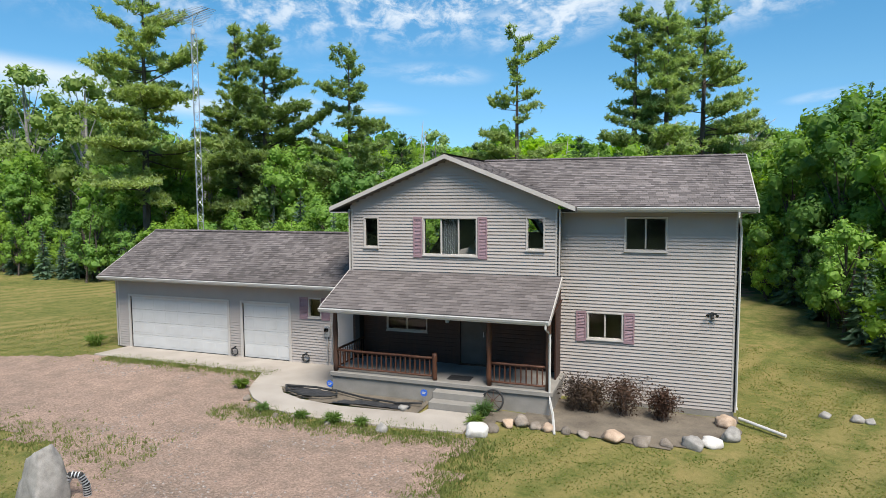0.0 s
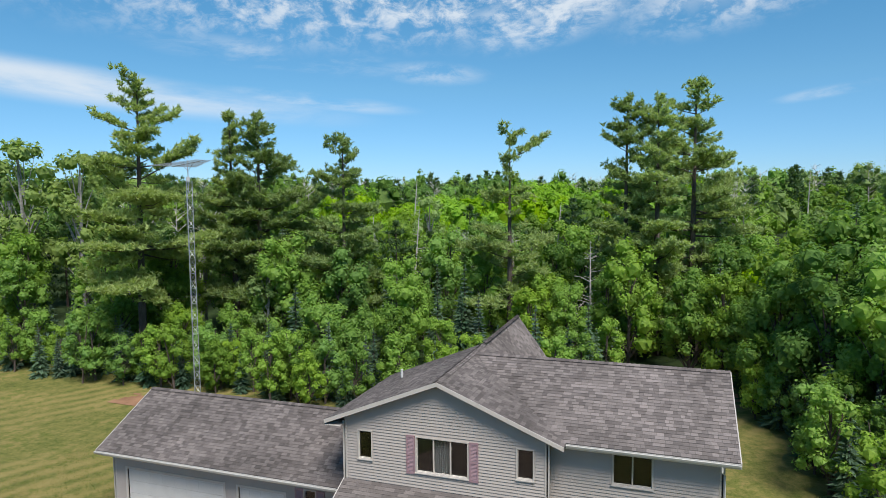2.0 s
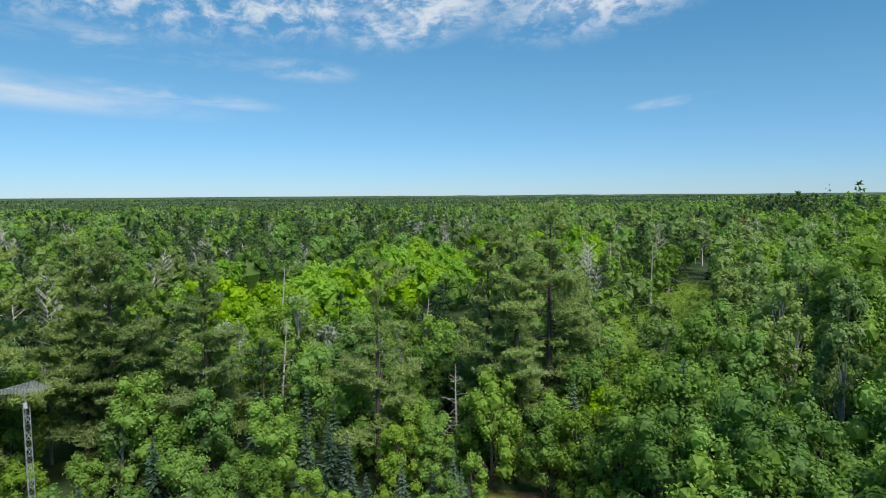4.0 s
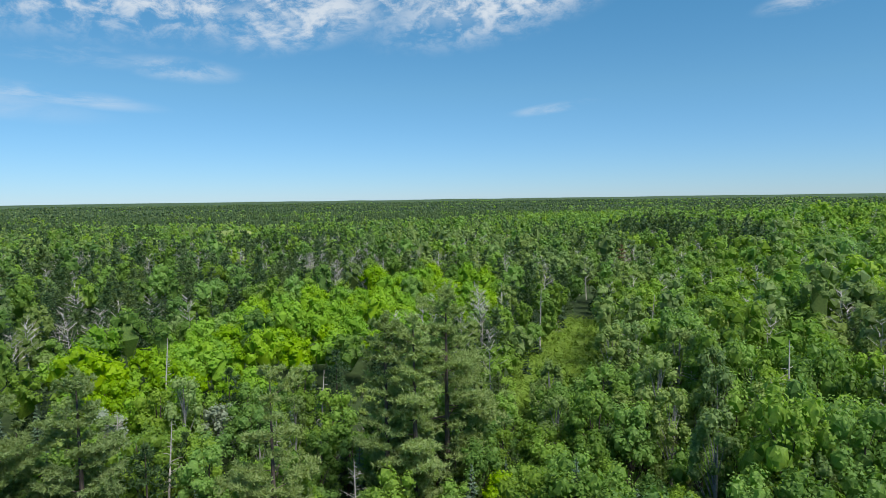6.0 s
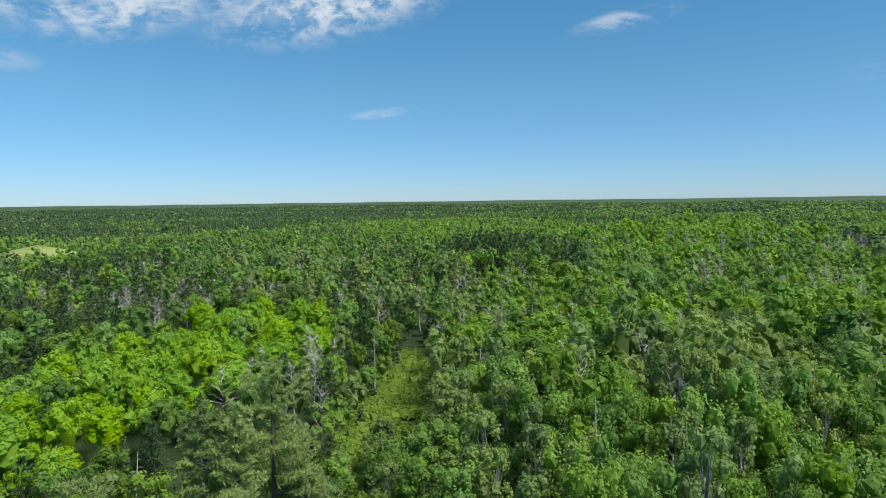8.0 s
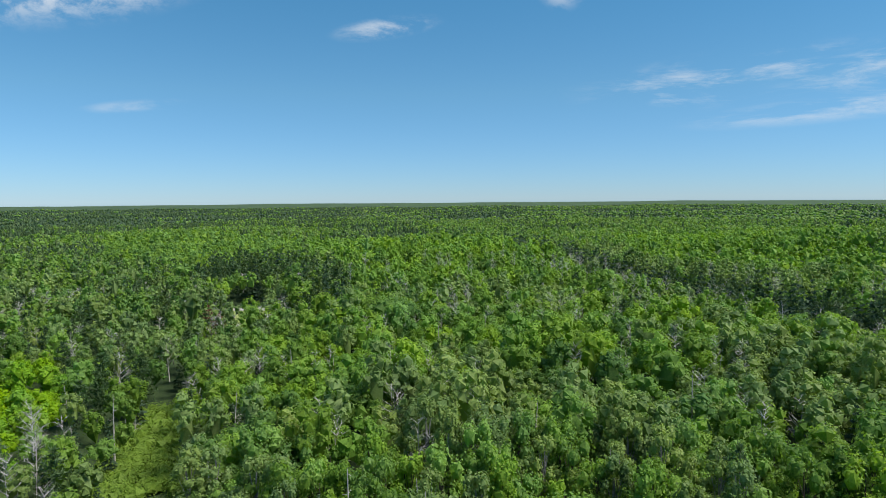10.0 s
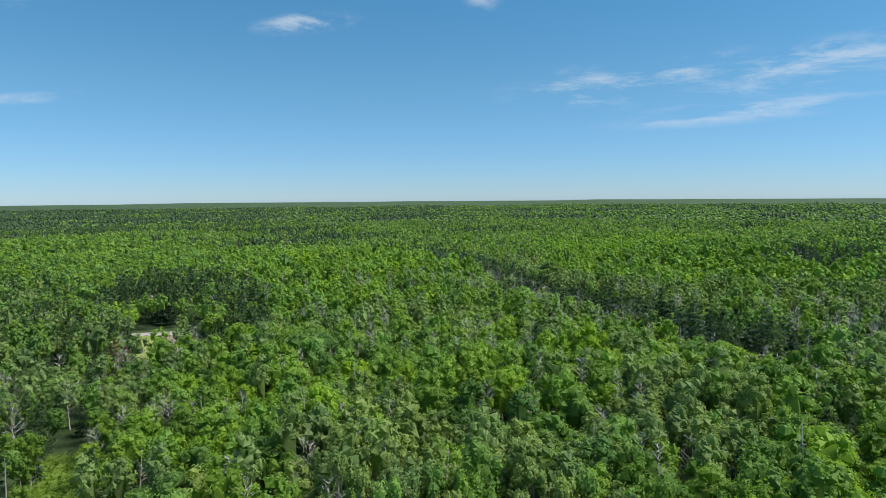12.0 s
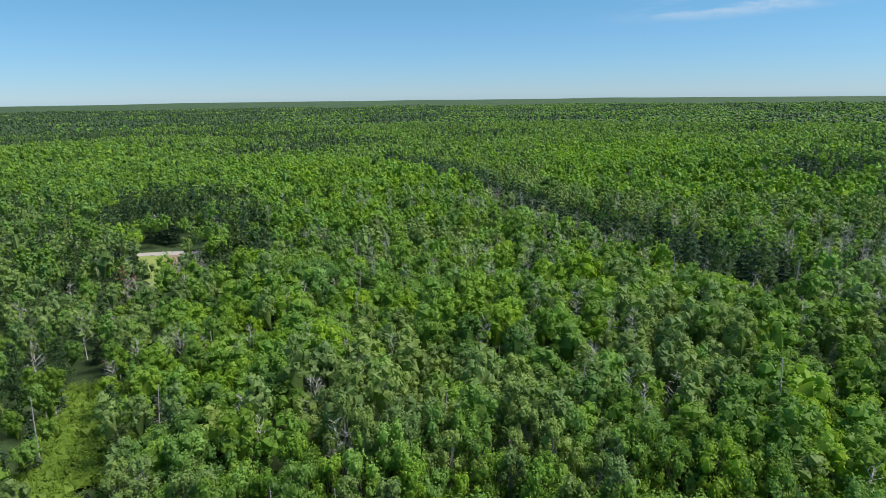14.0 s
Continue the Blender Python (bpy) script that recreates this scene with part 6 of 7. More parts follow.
# undergrowth that closes the wood's edge down to the grass
q = random.Random(15)
for i in range(-48, 22):
    for j in range(-4, 34):
        x, y = i * 1.9 * 0.75 + q.uniform(-0.6, 0.6), j + q.uniform(-0.5, 0.5)
        if not is_yard(x, y, 0.4) and is_yard(x, y, 3.2) and not (4.5 < x < 12 and y > 20) and q.random() < 0.72:
            if q.random() < 0.32:
                grow("spruce", x, y, q.uniform(0.35, 0.75), None, q.random() * 360, q.randrange(3))
            else:
                grow("sapling", x, y, q.uniform(0.32, 0.6), None, q.random() * 360, q.randrange(2))
taken = [(o.matrix_basis.translation.x, o.matrix_basis.translation.y) for o in scene.objects if o.parent is None and o.get("category") in ("pine tree", "tree", "spruce tree", "sapling")]
count = 0
for x, y, r in ring_points(30, 82, 3.5, 3):
    if not wanted(x, y) or any((x - a) ** 2 + (y - c) ** 2 < 3.6 for a, c in taken):
        continue
    k = species(x, y, rng)
    s = rng.uniform(0.82, 1.1) * (0.92 + 0.22 * step(8, 28, x)) * low(x, y)
    grow(k, x, y, s, s * (1 + 0.36 * step(16, 30, bearing(x, y)) * step(40, 55, r)) * rng.uniform(0.92, 1.12), rng.random() * 360, (rng.randrange(4) if r < 58 else 4 + rng.randrange(2)) if k == "leaf" else rng.randrange(9))

for ts in PROTO.values():
    for e in ts:
        if e.name not in used:
            for o in (*e.children, e):
                bpy.data.objects.remove(o)

# dead trees and pale trunks among them
SNAGS = [tree_thing("dead_tree", snag(200 + k, h, arms, reach, bare), None, DEAD, lab, "dead tree", "dead trees in the woods") for k, (h, arms, reach, bare, lab) in enumerate((
    (9.5, 46, 2.6, 0.08, "grey dead tree with many bare limbs"), (11.5, 26, 1.8, 0.45, "grey dead tree with bare upper limbs"), (13, 22, 1.5, 0.6, "pale dead trunk with a bare top")))]
first = [True] * 3
spots = [(2.0, 33.4, 0, 1.0), (32.5, 99.5, 0, 0.55), (31.0, 100.5, 2, 0.4), (37.5, 34.9, 0, 1.55), (36.2, 32.2, 2, 1.15), (34.3, 43.8, 0, 1.45), (-22.5, 55, 2, 1.05), (39.9, 36.1, 1, 1.5), (57.5, 88.5, 1, 1.2), (68.9, 60.2, 1, 1.3), (55, 20.5, 1, 1.35), (-15.1, 37.0, 1, 1.0), (44.0, 30.5, 2, 1.25), (47.0, 33.0, 2, 1.2), (70.0, 41.5, 1, 1.4)]
q = random.Random(9)
for x, y, r in ring_points(52, 175, 15, 12):
    if wanted(x, y) and not in_poly(x, y, MAPLES) and q.random() < 0.32 and not in_poly(x, y, SPRUCES):
        spots.append((x, y, q.choice((0, 1, 1, 2)), q.uniform(0.9, 1.1) * (1 + 0.3 * step(18, 32, bearing(x, y)))))
for x, y, k, s in spots:
    put(SNAGS[k], x, y, s, q.random() * 360, first[k])
    first[k] = False


def forest(tag, r0, r1, cell, seed, kinds, wedge=WEDGE, high=(0.86, 1.14)):
    """Trees too many to count: all of one kind and belt in one mesh of leaf sprays."""
    q = random.Random(seed)
    quads, tints = {k: [] for k in kinds}, {k: [] for k in kinds}
    for x, y, r in ring_points(r0, r1, cell, seed, wedge):
        if not wanted(x, y):
            continue
        k = species(x, y, q)
        t = q.choice(kinds[k])
        a, s = q.random() * math.tau, q.uniform(0.84, 1.16) * (tall(x, y) if r < 180 else 0.95) * (1 + 0.2 * noise.noise((x / 25, y / 25, 7.1)))
        if r > 170 and k in ("pine", "spruce") and (any(in_poly(x, y, p) for p in PINES[:2]) or in_poly(x, y, SPRUCES)):
            s *= 1.25
        if math.hypot((x + 114) / 46, (y - 362) / 72) < 1:
            s *= 0.45                    # scrub before the meadow
        sz = s * q.uniform(*high)
        c, n = math.cos(a) * s, math.sin(a) * s
        p = t @ np.array([[c, n, 0], [-n, c, 0], [0, 0, sz]])
        quads[k].append((p + np.array([x, y, height(x, y)])).astype(np.float32))
        tints[k].append(np.full(len(t), q.random(), np.float32))
    for k in kinds:
        if quads[k]:
            ob = new({"leaf": "broadleaf_woods", "bright": "young_maple_woods", "hill": "hillside_woods", "pale": "aspen_woods", "pine": "pine_woods", "spruce": "spruce_woods"}[k], card_mesh("woods", np.concatenate(quads[k]), LEAVES[k], np.concatenate(tints[k])))
            tagged(ob, tag + {"leaf": " green broad-leaved woods", "bright": " bright yellow-green maple woods", "hill": " light green hillside woods", "pale": " grey-green aspen woods", "pine": " dark pine woods", "spruce": " dark spruce woods"}[k], "woods", kind="stuff")


def dome(seed, h, rad, depth, clumps, leaves, leaf, fine=False, inner=True):
    """The crown of a broad-leaved tree in a closed wood: an uneven dome of leafy clumps over a dense shaded inside."""
    t = Tree(seed)
    r = t.rng
    squash = np.array([1 + 0.14 * r.normal(), 1 + 0.14 * r.normal(), 1.0])
    mid = np.array([0, 0, h - depth])
    for k in range(clumps):
        u = 1 - 1.08 * (k + r.random()) / clumps
        a, w = k * 2.4 + r.normal() * 0.5, math.sqrt(max(0.0, 1 - u * u))
        out = np.array([w * math.cos(a), w * math.sin(a), u])
        cr = rad * (0.25 + 0.16 * r.random())
        c = mid + out * np.array([rad - cr * 0.7, rad - cr * 0.7, depth - cr * 0.8]) * (0.78 + 0.4 * r.random()) * squash
        n = max(3, int(leaves * (0.75 + 0.5 * r.random())))
        d = r.normal(size=(n, 3)) + out * 0.7 + np.array([0, 0, 0.45])
        d /= np.linalg.norm(d, axis=1, keepdims=True)
        t.leaf(c + d * cr * (0.88 + 0.24 * r.random((n, 1))), d * 0.9 + out * 0.25 + r.normal(size=(n, 3)) * 0.24, leaf * (0.7 + 0.6 * r.random(n)), 0.62)
        t.core(c, cr * 0.84, fine)
    if inner:
        t.core(mid, np.array([rad * 0.6, rad * 0.6, depth * 0.7]), False)
    return t.quads()


def domes(seed, n, h, rad, depth, clumps, leaves, leaf, fine=False, inner=True):
    return [dome(seed + i, h * (0.94 + 0.06 * (i % 3)), rad * (1.1 - 0.1 * (i % 3)), depth * (0.9 + 0.12 * (i % 3)), clumps, leaves, leaf, fine, inner) for i in range(n)]


MID = {"leaf": domes(60, 7, 13.2, 2.8, 4.2, 17, 22, 0.23), "bright": domes(70, 5, 11.5, 2.9, 3.6, 17, 22, 0.23), "hill": domes(170, 5, 13.0, 2.85, 4.0, 17, 22, 0.23), "pale": domes(75, 5, 13.8, 2.45, 4.4, 17, 22, 0.19),
       "pine": [light_pine(80 + i, 13.0, 2.7, 12, 1.0, 2, 4, 0.75, 0.15).quads() for i in range(3)],
       "spruce": [spruce(85 + i, 11.8, 2.0, 15, 9, 0.24, 0.12).quads() for i in range(3)]}
FAR = {"leaf": domes(90, 6, 13.2, 3.0, 4.0, 11, 8, 0.40), "bright": domes(93, 4, 12, 2.7, 3.8, 11, 7, 0.42), "hill": domes(193, 5, 13.0, 3.1, 3.9, 11, 8, 0.40), "pale": domes(95, 4, 13.6, 2.6, 4.2, 11, 8, 0.33),
       "pine": [light_pine(97 + i, 12.2, 2.8, 9, 0.8, 1, 3, 1.0, 0.3).quads() for i in range(3)],
       "spruce": [spruce(98 + i, 13.0, 2.5, 11, 7, 0.42, 0.12).quads() for i in range(3)]}
FARTHER = {"leaf": domes(290, 6, 13.2, 3.1, 4.0, 5, 4, 0.75), "bright": domes(293, 4, 12, 3.0, 4.0, 5, 4, 0.75), "hill": domes(393, 5, 13.0, 3.2, 4.0, 5, 4, 0.75), "pale": domes(295, 4, 13.6, 2.6, 4.2, 5, 4, 0.6),
           "pine": [light_pine(297 + i, 12.5, 2.8, 7, 0.6, 1, 3, 1.1, 0.36).quads()[::2] for i in range(3)],
           "spruce": [spruce(298 + i, 13.0, 2.8, 8, 5, 0.6, 0.2).quads()[::2] for i in range(3)]}
DIST = {"leaf": domes(110, 5, 13, 4.0, 4.5, 1, 4, 1.5), "bright": domes(114, 3, 12, 4.0, 4.5, 1, 4, 1.5), "hill": domes(214, 4, 12.6, 4.0, 4.5, 1, 4, 1.5),
        "pale": domes(117, 4, 13, 3.4, 4.5, 1, 4, 1.3), "pine": domes(120, 4, 14, 2.6, 6.5, 1, 4, 1.3),
        "spruce": [spruce(123 + i, 13.5, 3.4, 2, 4, 1.3, 0.35).quads()[:9] for i in range(3)]}
VAST = {k: [t[-8:] * np.array([2.0, 2.0, 1.0]) for t in ts] for k, ts in DIST.items()}
AHEAD = (-50, 81)
forest("nearby", 82, 172, 4.2, 21, MID)
forest("more distant", 172, 290, 4.8, 22, FAR, AHEAD)
forest("more distant", 290, 520, 5.6, 27, FARTHER, AHEAD)
forest("far", 520, 1300, 7.4, 23, DIST, AHEAD)
forest("very distant", 1300, 2900, 17, 26, VAST, AHEAD)
forest("surrounding", 55, 85, 7.5, 24, FAR, (84, 180))
forest("surrounding", 55, 85, 7.5, 25, FAR, (-180, -60))
# bare grey twigs and trunks that stand among the nearer woods
def bare_twigs():
    q = random.Random(31)
    out = []
    for x, y, r in ring_points(76, 260, 6.6, 41):
        n = noise.noise((x / 26, y / 26, 9.4))
        if not wanted(x, y) or in_poly(x, y, MAPLES) or in_poly(x, y, SPRUCES) or q.random() > 0.32 + 0.9 * n:
            continue
        t = Tree(q.randrange(1 << 30))
        h, z = q.uniform(13.5, 16.5) * tall(x, y), height(x, y)
        t.needle([[0, 0, z + 0.35 * h]], [[q.gauss(0, 0.05), q.gauss(0, 0.05), 1]], h * 0.65, 0.09)
        m = 34
        u = 0.55 + 0.43 * t.rng.random(m)
        a = t.rng.random(m) * math.tau
        c = np.stack([np.zeros(m), np.zeros(m), z + h * u], 1)
        d = np.stack([np.cos(a), np.sin(a), 0.5 + 0.5 * t.rng.random(m)], 1)
        ln = 4.4 * (1.12 - u) + 0.5
        t.needle(c, d, ln, 0.042)
        e = c + d / np.linalg.norm(d, axis=1, keepdims=True) * (ln * 0.5)[:, None]
        t.needle(e, d + t.rng.normal(size=d.shape) * 0.6, ln * 0.5, 0.035)
        out.append(t.quads() + np.array([x, y, 0]))
    tagged(new("bare_trees", card_mesh("twigs", np.concatenate(out), DEAD)), "bare grey trunks and twigs among the leaves", "dead trees", kind="stuff")


bare_twigs()
# low shrubs in the bog
def bog_shrubs():
    rs = np.random.default_rng(4)
    t = Tree(4)
    for _ in range(3600):
        x, y = rs.uniform(12, 58), rs.uniform(50, 124)
        if not any(in_poly(x + a + 2.5 * noise.noise((x / 4, y / 4, 1)), y + c, BOG) for a, c in ((0, 0), (4, 0), (-4, 0), (0, 5))) or math.hypot(x - 30.5, y - 75) < 2.0:
            continue
        big = rs.gamma(1.6) * 0.8
        n = int(18 + 16 * min(big, 2))
        d = rs.normal(size=(n, 3)) + np.array([0, 0, 0.4])
        d /= np.linalg.norm(d, axis=1, keepdims=True)
        k = 0.55 + 0.55 * min(big, 2)
        t.core(np.array([x, y, height(x, y) + 0.3 + 0.5 * k]), 0.7 * k, False)
        t.leaf(np.array([x, y, height(x, y) + 0.3 + 0.5 * k]) + d * np.array([k, k, 0.9 * k]) * (0.8 + 0.3 * rs.random((n, 1))), d + np.array([0, 0, 0.6]) + rs.normal(size=(n, 3)) * 0.3, 0.17)
    q = t.quads()
    tagged(new("bog_shrubs", card_mesh("shrubs", q, FERN)), "low yellow-green shrubs in a boggy opening", "shrubs", kind="stuff")


bog_shrubs()

# ---- things in the yard ----
def antenna_tower():
    t = tagged(new("antenna_tower"), "tall galvanised lattice tower with a television aerial", "antenna tower")
    t.matrix_basis = pose(-14.75, 6.95, height(-14.75, 6.95), 0, 0, 20)
    h, w = TOWER_H, 0.17
    legs = [(w * math.cos(a), w * math.sin(a)) for a in (0.3, 0.3 + math.tau / 3, 0.3 + 2 * math.tau / 3)]
    for x, y in legs:
        b = Build()
        b.tube([(x, y, -0.2), (x, y, h)], 0.022, 6)
        part("leg", b, STEEL, t)
    for k in range(3):
        (xa, ya), (xc, yc) = legs[k], legs[(k + 1) % 3]
        b = Build()
        n = int(h / 0.38)
        for i in range(n):
            z0, z1 = h * i / n, h * (i + 1) / n
            b.tube([(xa, ya, z0), (xc, yc, z1)] if i % 2 else [(xc, yc, z0), (xa, ya, z1)], 0.008, 4, False)
            b.tube([(xa, ya, z1), (xc, yc, z1)], 0.007, 4, False)
        part("lattice", b, STEEL, t)
    b = Build()
    b.tube([(0, 0, h - 0.6), (0, 0, h + 1.0)], 0.025, 8)
    part("mast", b, STEEL, t)
    b = Build()
    b.tube([(0, 0, h - 0.05), (0, 0, h + 0.2)], 0.09, 10)
    part("rotor", b, WHITE, t)
    a = new("aerial")
    a.parent = t
    a.matrix_basis = pose(0, 0, h + 0.85, 0, -5, -35)
    b = Build()
    b.tube([(-1.3, 0, 0), (1.3, 0, 0)], 0.022, 6)
    b.tube([(-0.5, 0, 0.0), (0, 0, -0.35), (0.5, 0, 0)], 0.014, 5)
    part("boom", b, STEEL, a)
    for k in range(13):
        x = -1.25 + 2.5 * k / 12
        ln = 1.35 - 0.9 * k / 12
        b = Build()
        b.tube([(x, -ln, 0.02), (x, ln, 0.02)], 0.012, 4)
        part("element", b, STEEL, a)


def corrugated_pipe():
    """A short bent length of ribbed black drain pipe beside the upright stone."""
    o = tagged(new("drain_pipe"), "bent length of ribbed black drain pipe beside the boulder", "pipe")
    o.matrix_basis = pose(STONE_X + 0.52, STONE_Y + 0.3, height(STONE_X, STONE_Y), 0, 0, 35)
    pts = [(-0.22, 0, -0.05), (-0.2, 0, 0.3), (-0.08, 0, 0.5), (0.1, 0, 0.46), (0.2, 0, 0.25), (0.22, 0, -0.05)]
    b = Build()
    b.tube(pts, 0.07, 10)
    part("pipe", b, RUBBER, o)
    b = Build()
    for i in range(len(pts) - 1):
        p, q = Vector(pts[i]), Vector(pts[i + 1])
        n = max(2, int((q - p).length / 0.05))
        for k in range(n):
            c, d = p.lerp(q, (k + 0.5) / n), (q - p).normalized() * 0.011
            b.tube([tuple(c - d), tuple(c + d)], 0.079, 10)
    part("ribs", b, STEEL, o, "grey worn ribs")


corrugated_pipe()
TOWER_H = 14.2
antenna_tower()


def bush(x, y, h, rad, seed, leaves, label, n=420, leaf=0.075, name="shrub"):
    t = Tree(seed)
    r = t.rng
    for k in range(16):
        a, u = r.random() * math.tau, r.random()
        tip = np.array([math.cos(a) * rad * u, math.sin(a) * rad * u, h * (0.7 + 0.45 * r.random() * (1 - 0.4 * u))])
        t.wood.tube([(0.1 * math.cos(a), 0.1 * math.sin(a), -0.1), tip * np.array([0.6, 0.6, 0.55]), tip], [0.014, 0.01, 0.004], 4, False)
        m = n // 16
        s = r.random((m, 1)) ** 0.7
        p = tip * (0.25 + 0.78 * s) + r.normal(size=(m, 3)) * np.array([0.14, 0.14, 0.10]) * rad / 0.6
        p[:, 2] = np.maximum(p[:, 2], 0.05)
        t.leaf(p, r.normal(size=(m, 3)) + np.array([0, 0, 0.6]), leaf * (0.6 + 0.8 * r.random(m)), 0.5)
    e = tree_thing(name, t, leaves, BARK, label, "shrub", trunk="stem", crown="leaves")
    e.matrix_basis = pose(x, y, height(x, y))


def daylily(x, y, h, rad, seed):
    """A clump of long arching blades."""
    t = Tree(seed)
    r = t.rng
    n = 150
    a, lean = r.random(n) * math.tau, r.random(n) ** 0.7
    c = np.stack([np.cos(a) * 0.3 * rad * r.random(n), np.sin(a) * 0.3 * rad * r.random(n), np.zeros(n)], 1)
    d = np.stack([np.cos(a) * lean * 0.5, np.sin(a) * lean * 0.5, np.ones(n)], 1)
    ln = h * (0.6 + 0.4 * r.random(n))
    t.needle(c, d, ln, 0.016)
    e = c + d / np.linalg.norm(d, axis=1, keepdims=True) * (ln * 0.55)[:, None]
    t.needle(e, np.stack([np.cos(a), np.sin(a), 0.7 - lean], 1), ln * 0.55, 0.016)
    ob = tagged(new("plant_clump", card_mesh("plant_clump", t.quads(), DAYLILY)), "clump of arching green daylily leaves beside the walk", "plant")
    ob.matrix_basis = pose(x, y, height(x, y))


for k, (x, y, h, rad) in enumerate(((5.0, -0.75, 0.9, 0.68), (5.55, -0.62, 0.8, 0.55), (6.35, -0.5, 1.0, 0.72), (7.35, -0.42, 0.82, 0.5))):
    bush(x, y, h, rad, 300 + k, SHRUB, "dark purple-brown barberry shrub against the house", 2600, 0.036)
for k, (x, y, h, rad) in enumerate(((-5.5, -2.25, 0.42, 0.28), (-3.5, -3.95, 0.3, 0.24), (-2.1, -4.15, 0.3, 0.24), (-1.1, -4.15, 0.38, 0.26), (-0.25, -4.1, 0.3, 0.22), (2.65, -2.3, 0.5, 0.3), (2.62, -3.1, 0.38, 0.28), (-15.2, 0.9, 0.6, 0.7))):
    daylily(x, y, h * 1.15, rad * 1.1, 320 + k)


def sign(x, z):
    s = tagged(new("yard_sign"), "small round blue security sign on a stake", "sign")
    s.matrix_basis = pose(x, -1.86, 0.0)
    b = Build()
    b.tube([(0, 0, -0.05), (0, 0, z)], 0.01, 6)
    part("stake", b, STEEL, s)
    b = Build()
    b.tube([(0, -0.012, z + 0.06), (0, 0.012, z + 0.06)], 0.11, 8)
    part("panel", b, BLUE, s)
    b = Build()
    b.box(-0.06, 0.06, -0.017, -0.012, z + 0.07, z + 0.095)
    b.box(-0.045, 0.045, -0.017, -0.012, z + 0.03, z + 0.05)
    part("lettering_bar", b, WHITE, s)


sign(-2.48, 0.22)
sign(0.68, 0.24)


def hose_reel():
    """A ring of coiled hose leaning on the porch base beside the steps."""
    w = tagged(new("wagon_wheel"), "dark weathered ring leaning against the porch base", "wheel")
    w.matrix_basis = pose(2.78, -1.82, 0.27, -14)
    b = Build()
    b.tube([(0.30 * math.cos(a * math.tau / 28), 0, 0.30 * math.sin(a * math.tau / 28)) for a in range(29)], 0.03, 6, False)
    part("rim", b, RUBBER, w)
    for k in range(8):
        a = k * math.tau / 8
        b = Build()
        b.tube([(0, 0, 0), (0.29 * math.cos(a), 0, 0.29 * math.sin(a))], 0.012, 5)
        part("spoke", b, LOG_DARK, w)
    b = Build()
    b.tube([(0, -0.05, 0), (0, 0.05, 0)], 0.045, 10)
    part("hub", b, LOG_DARK, w)


hose_reel()
b = Build()
b.box(-0.36, 0.36, -0.24, 0.24, 0.0, 0.018)
mat_ob = bevelled(tagged(part("doormat", b, RUBBER), "black rubber doormat on the porch floor", "doormat"), 0.006)
mat_ob.matrix_basis = pose(1.55, -1.05, 0.60)
b = Build()
b.tube([(9.4, 0.15, -0.16), (10.45, -0.75, -0.22)], 0.045, 8)
tagged(part("drain_pipe", b, GUTTER), "white downspout extension lying on the grass", "pipe")


# rough grass along the edges of drive and beds
def tufts():
    rng = np.random.default_rng(8)
    t = Tree(8)
    spots = []
    for _ in range(3800):
        k = rng.integers(4)
        if k == 0:
            x, y = rng.uniform(-13, -5.5), -0.62 + rng.normal() * 0.25
        elif k == 1:
            x, y = rng.uniform(-5, 2.5), -4.3 + rng.normal() * 0.35
        elif k == 2:
            y = rng.uniform(-14, -4)
            x = 3.0 + max(0, -7 - y) * 0.3 + rng.normal() * 0.4
        elif k == 3:
            x, y = rng.uniform(-18, -4), -7.6 + rng.normal() * 0.6
        else:
            x, y = rng.uniform(9.3, 15), rng.uniform(-2, 8)
        spots.append((x, y))
    for x, y in spots:
        n = 7
        d = rng.normal(size=(n, 3)) * 0.45 + np.array([0, 0, 1])
        t.needle(np.array([[x, y, height(x, y) + 0.01]]) + rng.normal(size=(n, 3)) * np.array([0.06, 0.06, 0]), d, 0.05 + 0.10 * rng.random(n), 0.012)
    tagged(new("grass_tufts", card_mesh("tufts", t.quads(), GRASS)), "rough grass tufts along the drive and beds", "grass", kind="stuff")


tufts()

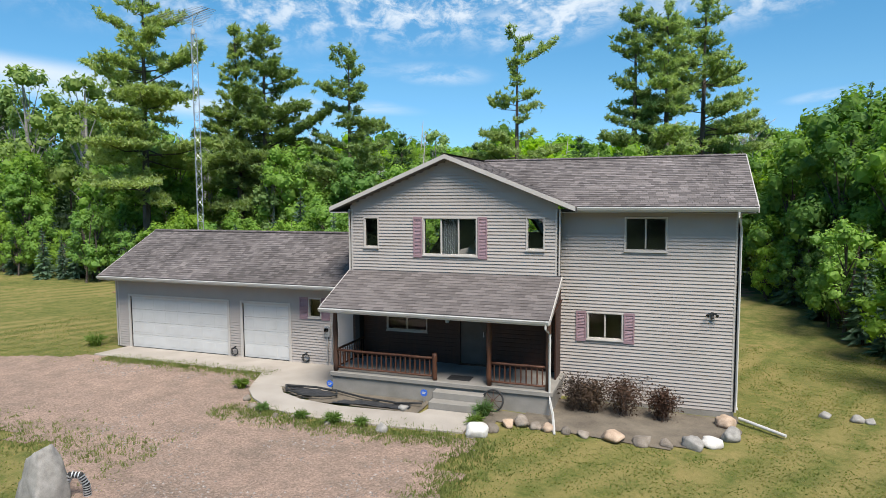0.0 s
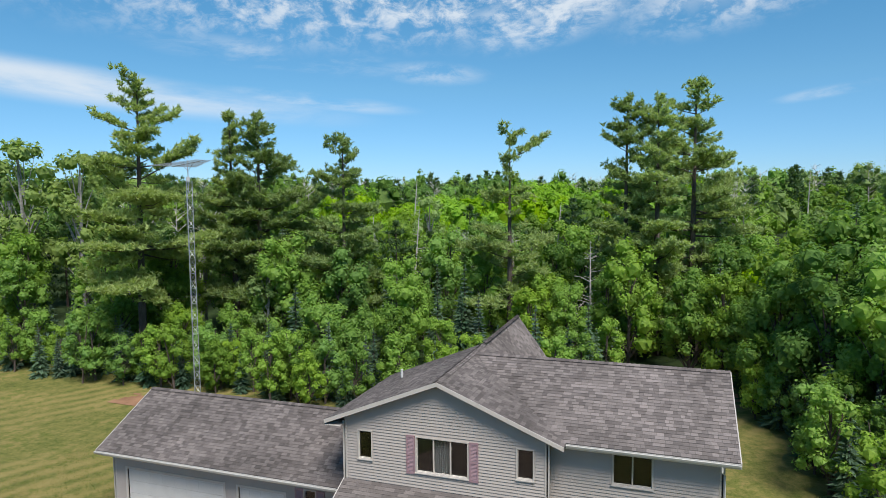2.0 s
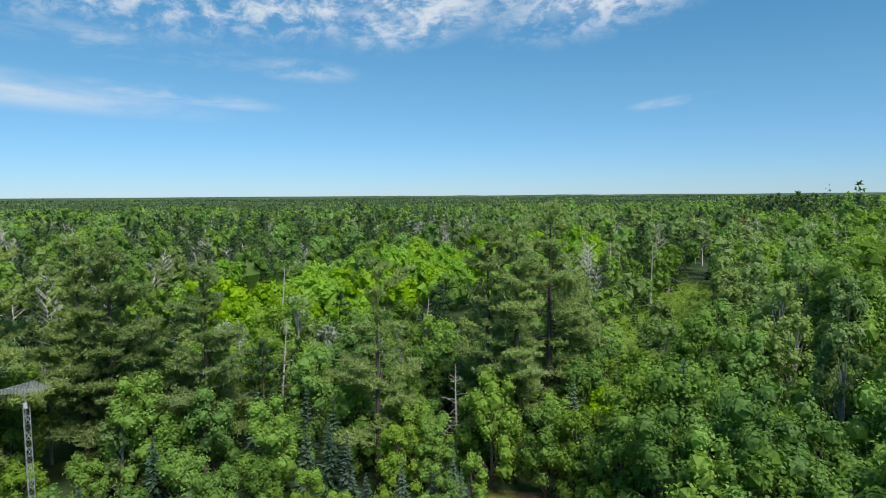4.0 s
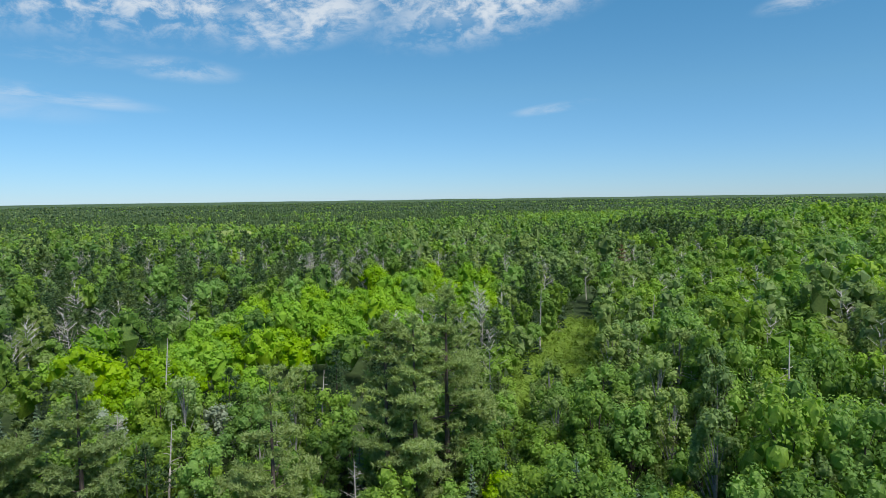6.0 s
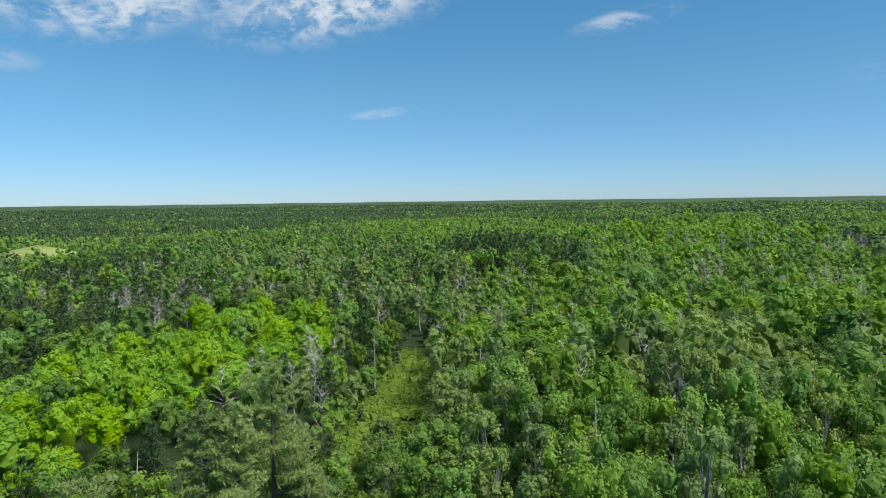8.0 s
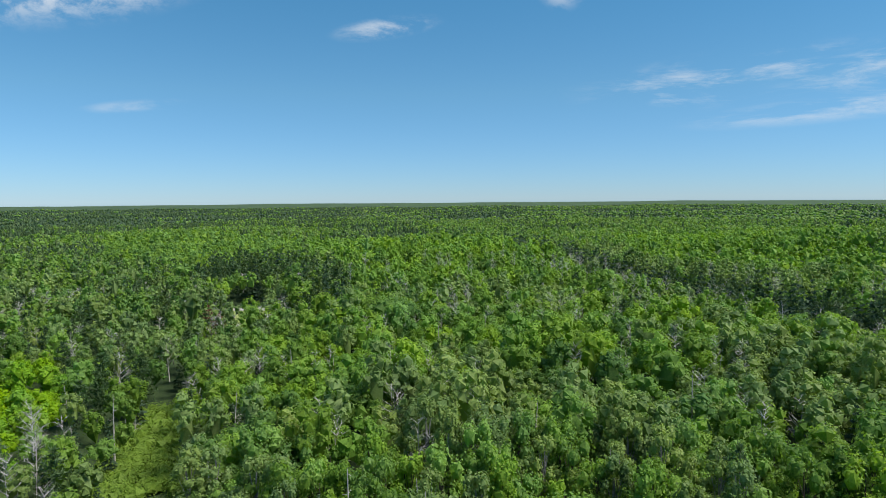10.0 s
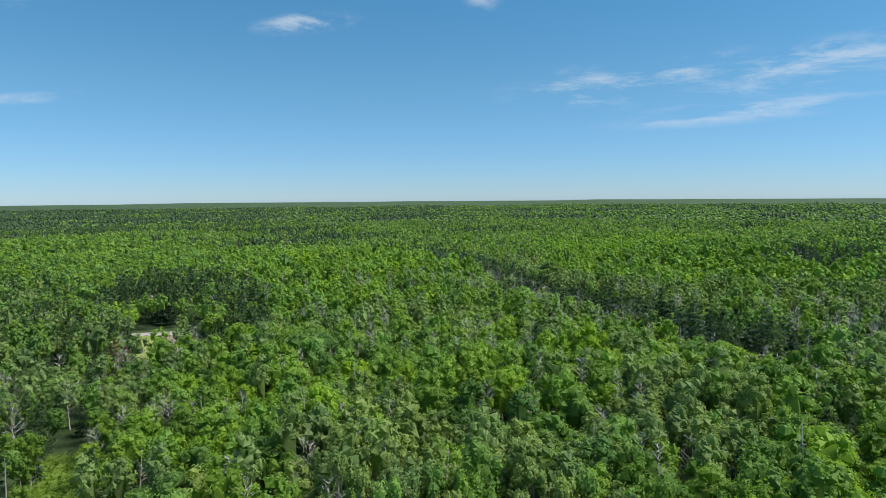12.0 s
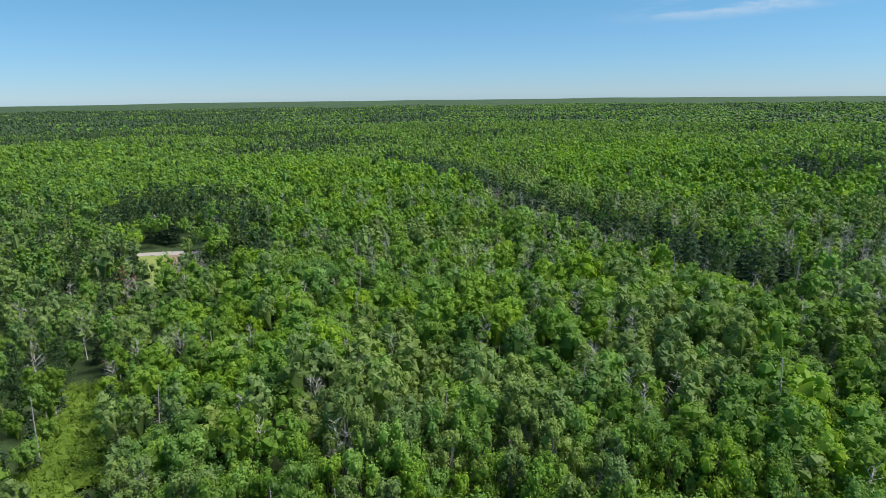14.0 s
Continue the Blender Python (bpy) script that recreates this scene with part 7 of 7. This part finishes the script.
# the porch roof's shingles, one by one
pm = slope_frame((PX0, PEY, pz(PEY)), (1, 0, 0), (0, -PEY, pz(0) - pz(PEY)))
p_run, p_wide = 0.15, 0.355
sh_full = shingle_mesh(p_wide, p_run, 0.016).mesh("shingle", SHINGLE)
sh_half = shingle_mesh(p_wide / 2, p_run, 0.02).mesh("shingle", SHINGLE)
slope_len = math.hypot(PEY, pz(0) - pz(PEY))
for j in range(int(slope_len / p_run)):
    x = 0.0
    if j % 2:
        o = new("shingle", sh_half)
        o.parent, o.matrix_basis = house, pm @ Matrix.Translation((0, j * p_run, 0.004))
        x = p_wide / 2
    while x + p_wide <= PX1 - PX0 + 0.01:
        o = new("shingle", sh_full)
        o.parent, o.matrix_basis = house, pm @ Matrix.Translation((x, j * p_run, 0.004))
        x += p_wide
    if j % 2:
        o = new("shingle", sh_half)
        o.parent, o.matrix_basis = house, pm @ Matrix.Translation((x, j * p_run, 0.004))


def turf():
    """Short blades on the nearer lawns, green and straw-coloured in patches."""
    rng = np.random.default_rng(18)
    c, tint = [], []
    for x0, x1, y0, y1, n in ((3.2, 16, -12, -2.6, 30000), (9.4, 15.5, -2.6, 10, 15000), (-22, -14.3, -2, 12, 15000), (-9, -3.5, -13, -8.2, 6000)):
        for x, y in zip(rng.uniform(x0, x1, n), rng.uniform(y0, y1, n)):
            if -8.5 < y < -2.6 and x < 3.5 + 0.3 * max(0, -7 - y):
                continue
            k = noise.noise((x * 0.55, y * 0.55, 2.0)) + 0.7 * noise.noise((x * 1.9, y * 1.9, 5.0))
            if k + rng.normal() * 0.25 < -0.25:
                continue
            c.append((x, y, height(x, y)))
            tint.append(min(0.98, max(0.02, 0.5 + 0.75 * k + rng.normal() * 0.14)))
    c = np.array(c)
    t = Tree(19)
    t.needle(c, t.rng.normal(size=c.shape) * np.array([1.3, 1.3, 0.3]) + np.array([0, 0, 0.8]), 0.03 + 0.035 * t.rng.random(len(c)), 0.018)
    tagged(new("lawn_grass", card_mesh("lawn_grass", t.quads(), TURF, np.array(tint))), "short green and straw-coloured lawn grass", "grass", kind="stuff")


turf()


def shed(x, y, turn):
    """A small pale shed by the forest clearing."""
    o = tagged(new("shed"), "small pale shed with a metal roof in the clearing", "shed")
    o.matrix_basis = pose(x, y, height(x, y) + 0.2, 0, 0, turn)
    b = Build()
    b.box(-1.8, 1.8, -1.3, 1.3, -0.3, 1.9)
    part("wall", b, GUTTER, o)
    for s in (-1, 1):
        b = Build()
        b.slab([(-2.0, s * 1.55, 1.8), (2.0, s * 1.55, 1.8), (2.0, 0, 2.55), (-2.0, 0, 2.55)], 0.06)
        part("roof", b, SHED_ROOF, o)
    b = Build()
    b.box(-0.5, 0.5, -1.35, -1.301, -0.1, 1.7)
    part("door", b, DOOR, o)


shed(78.5, 168.5, 20)
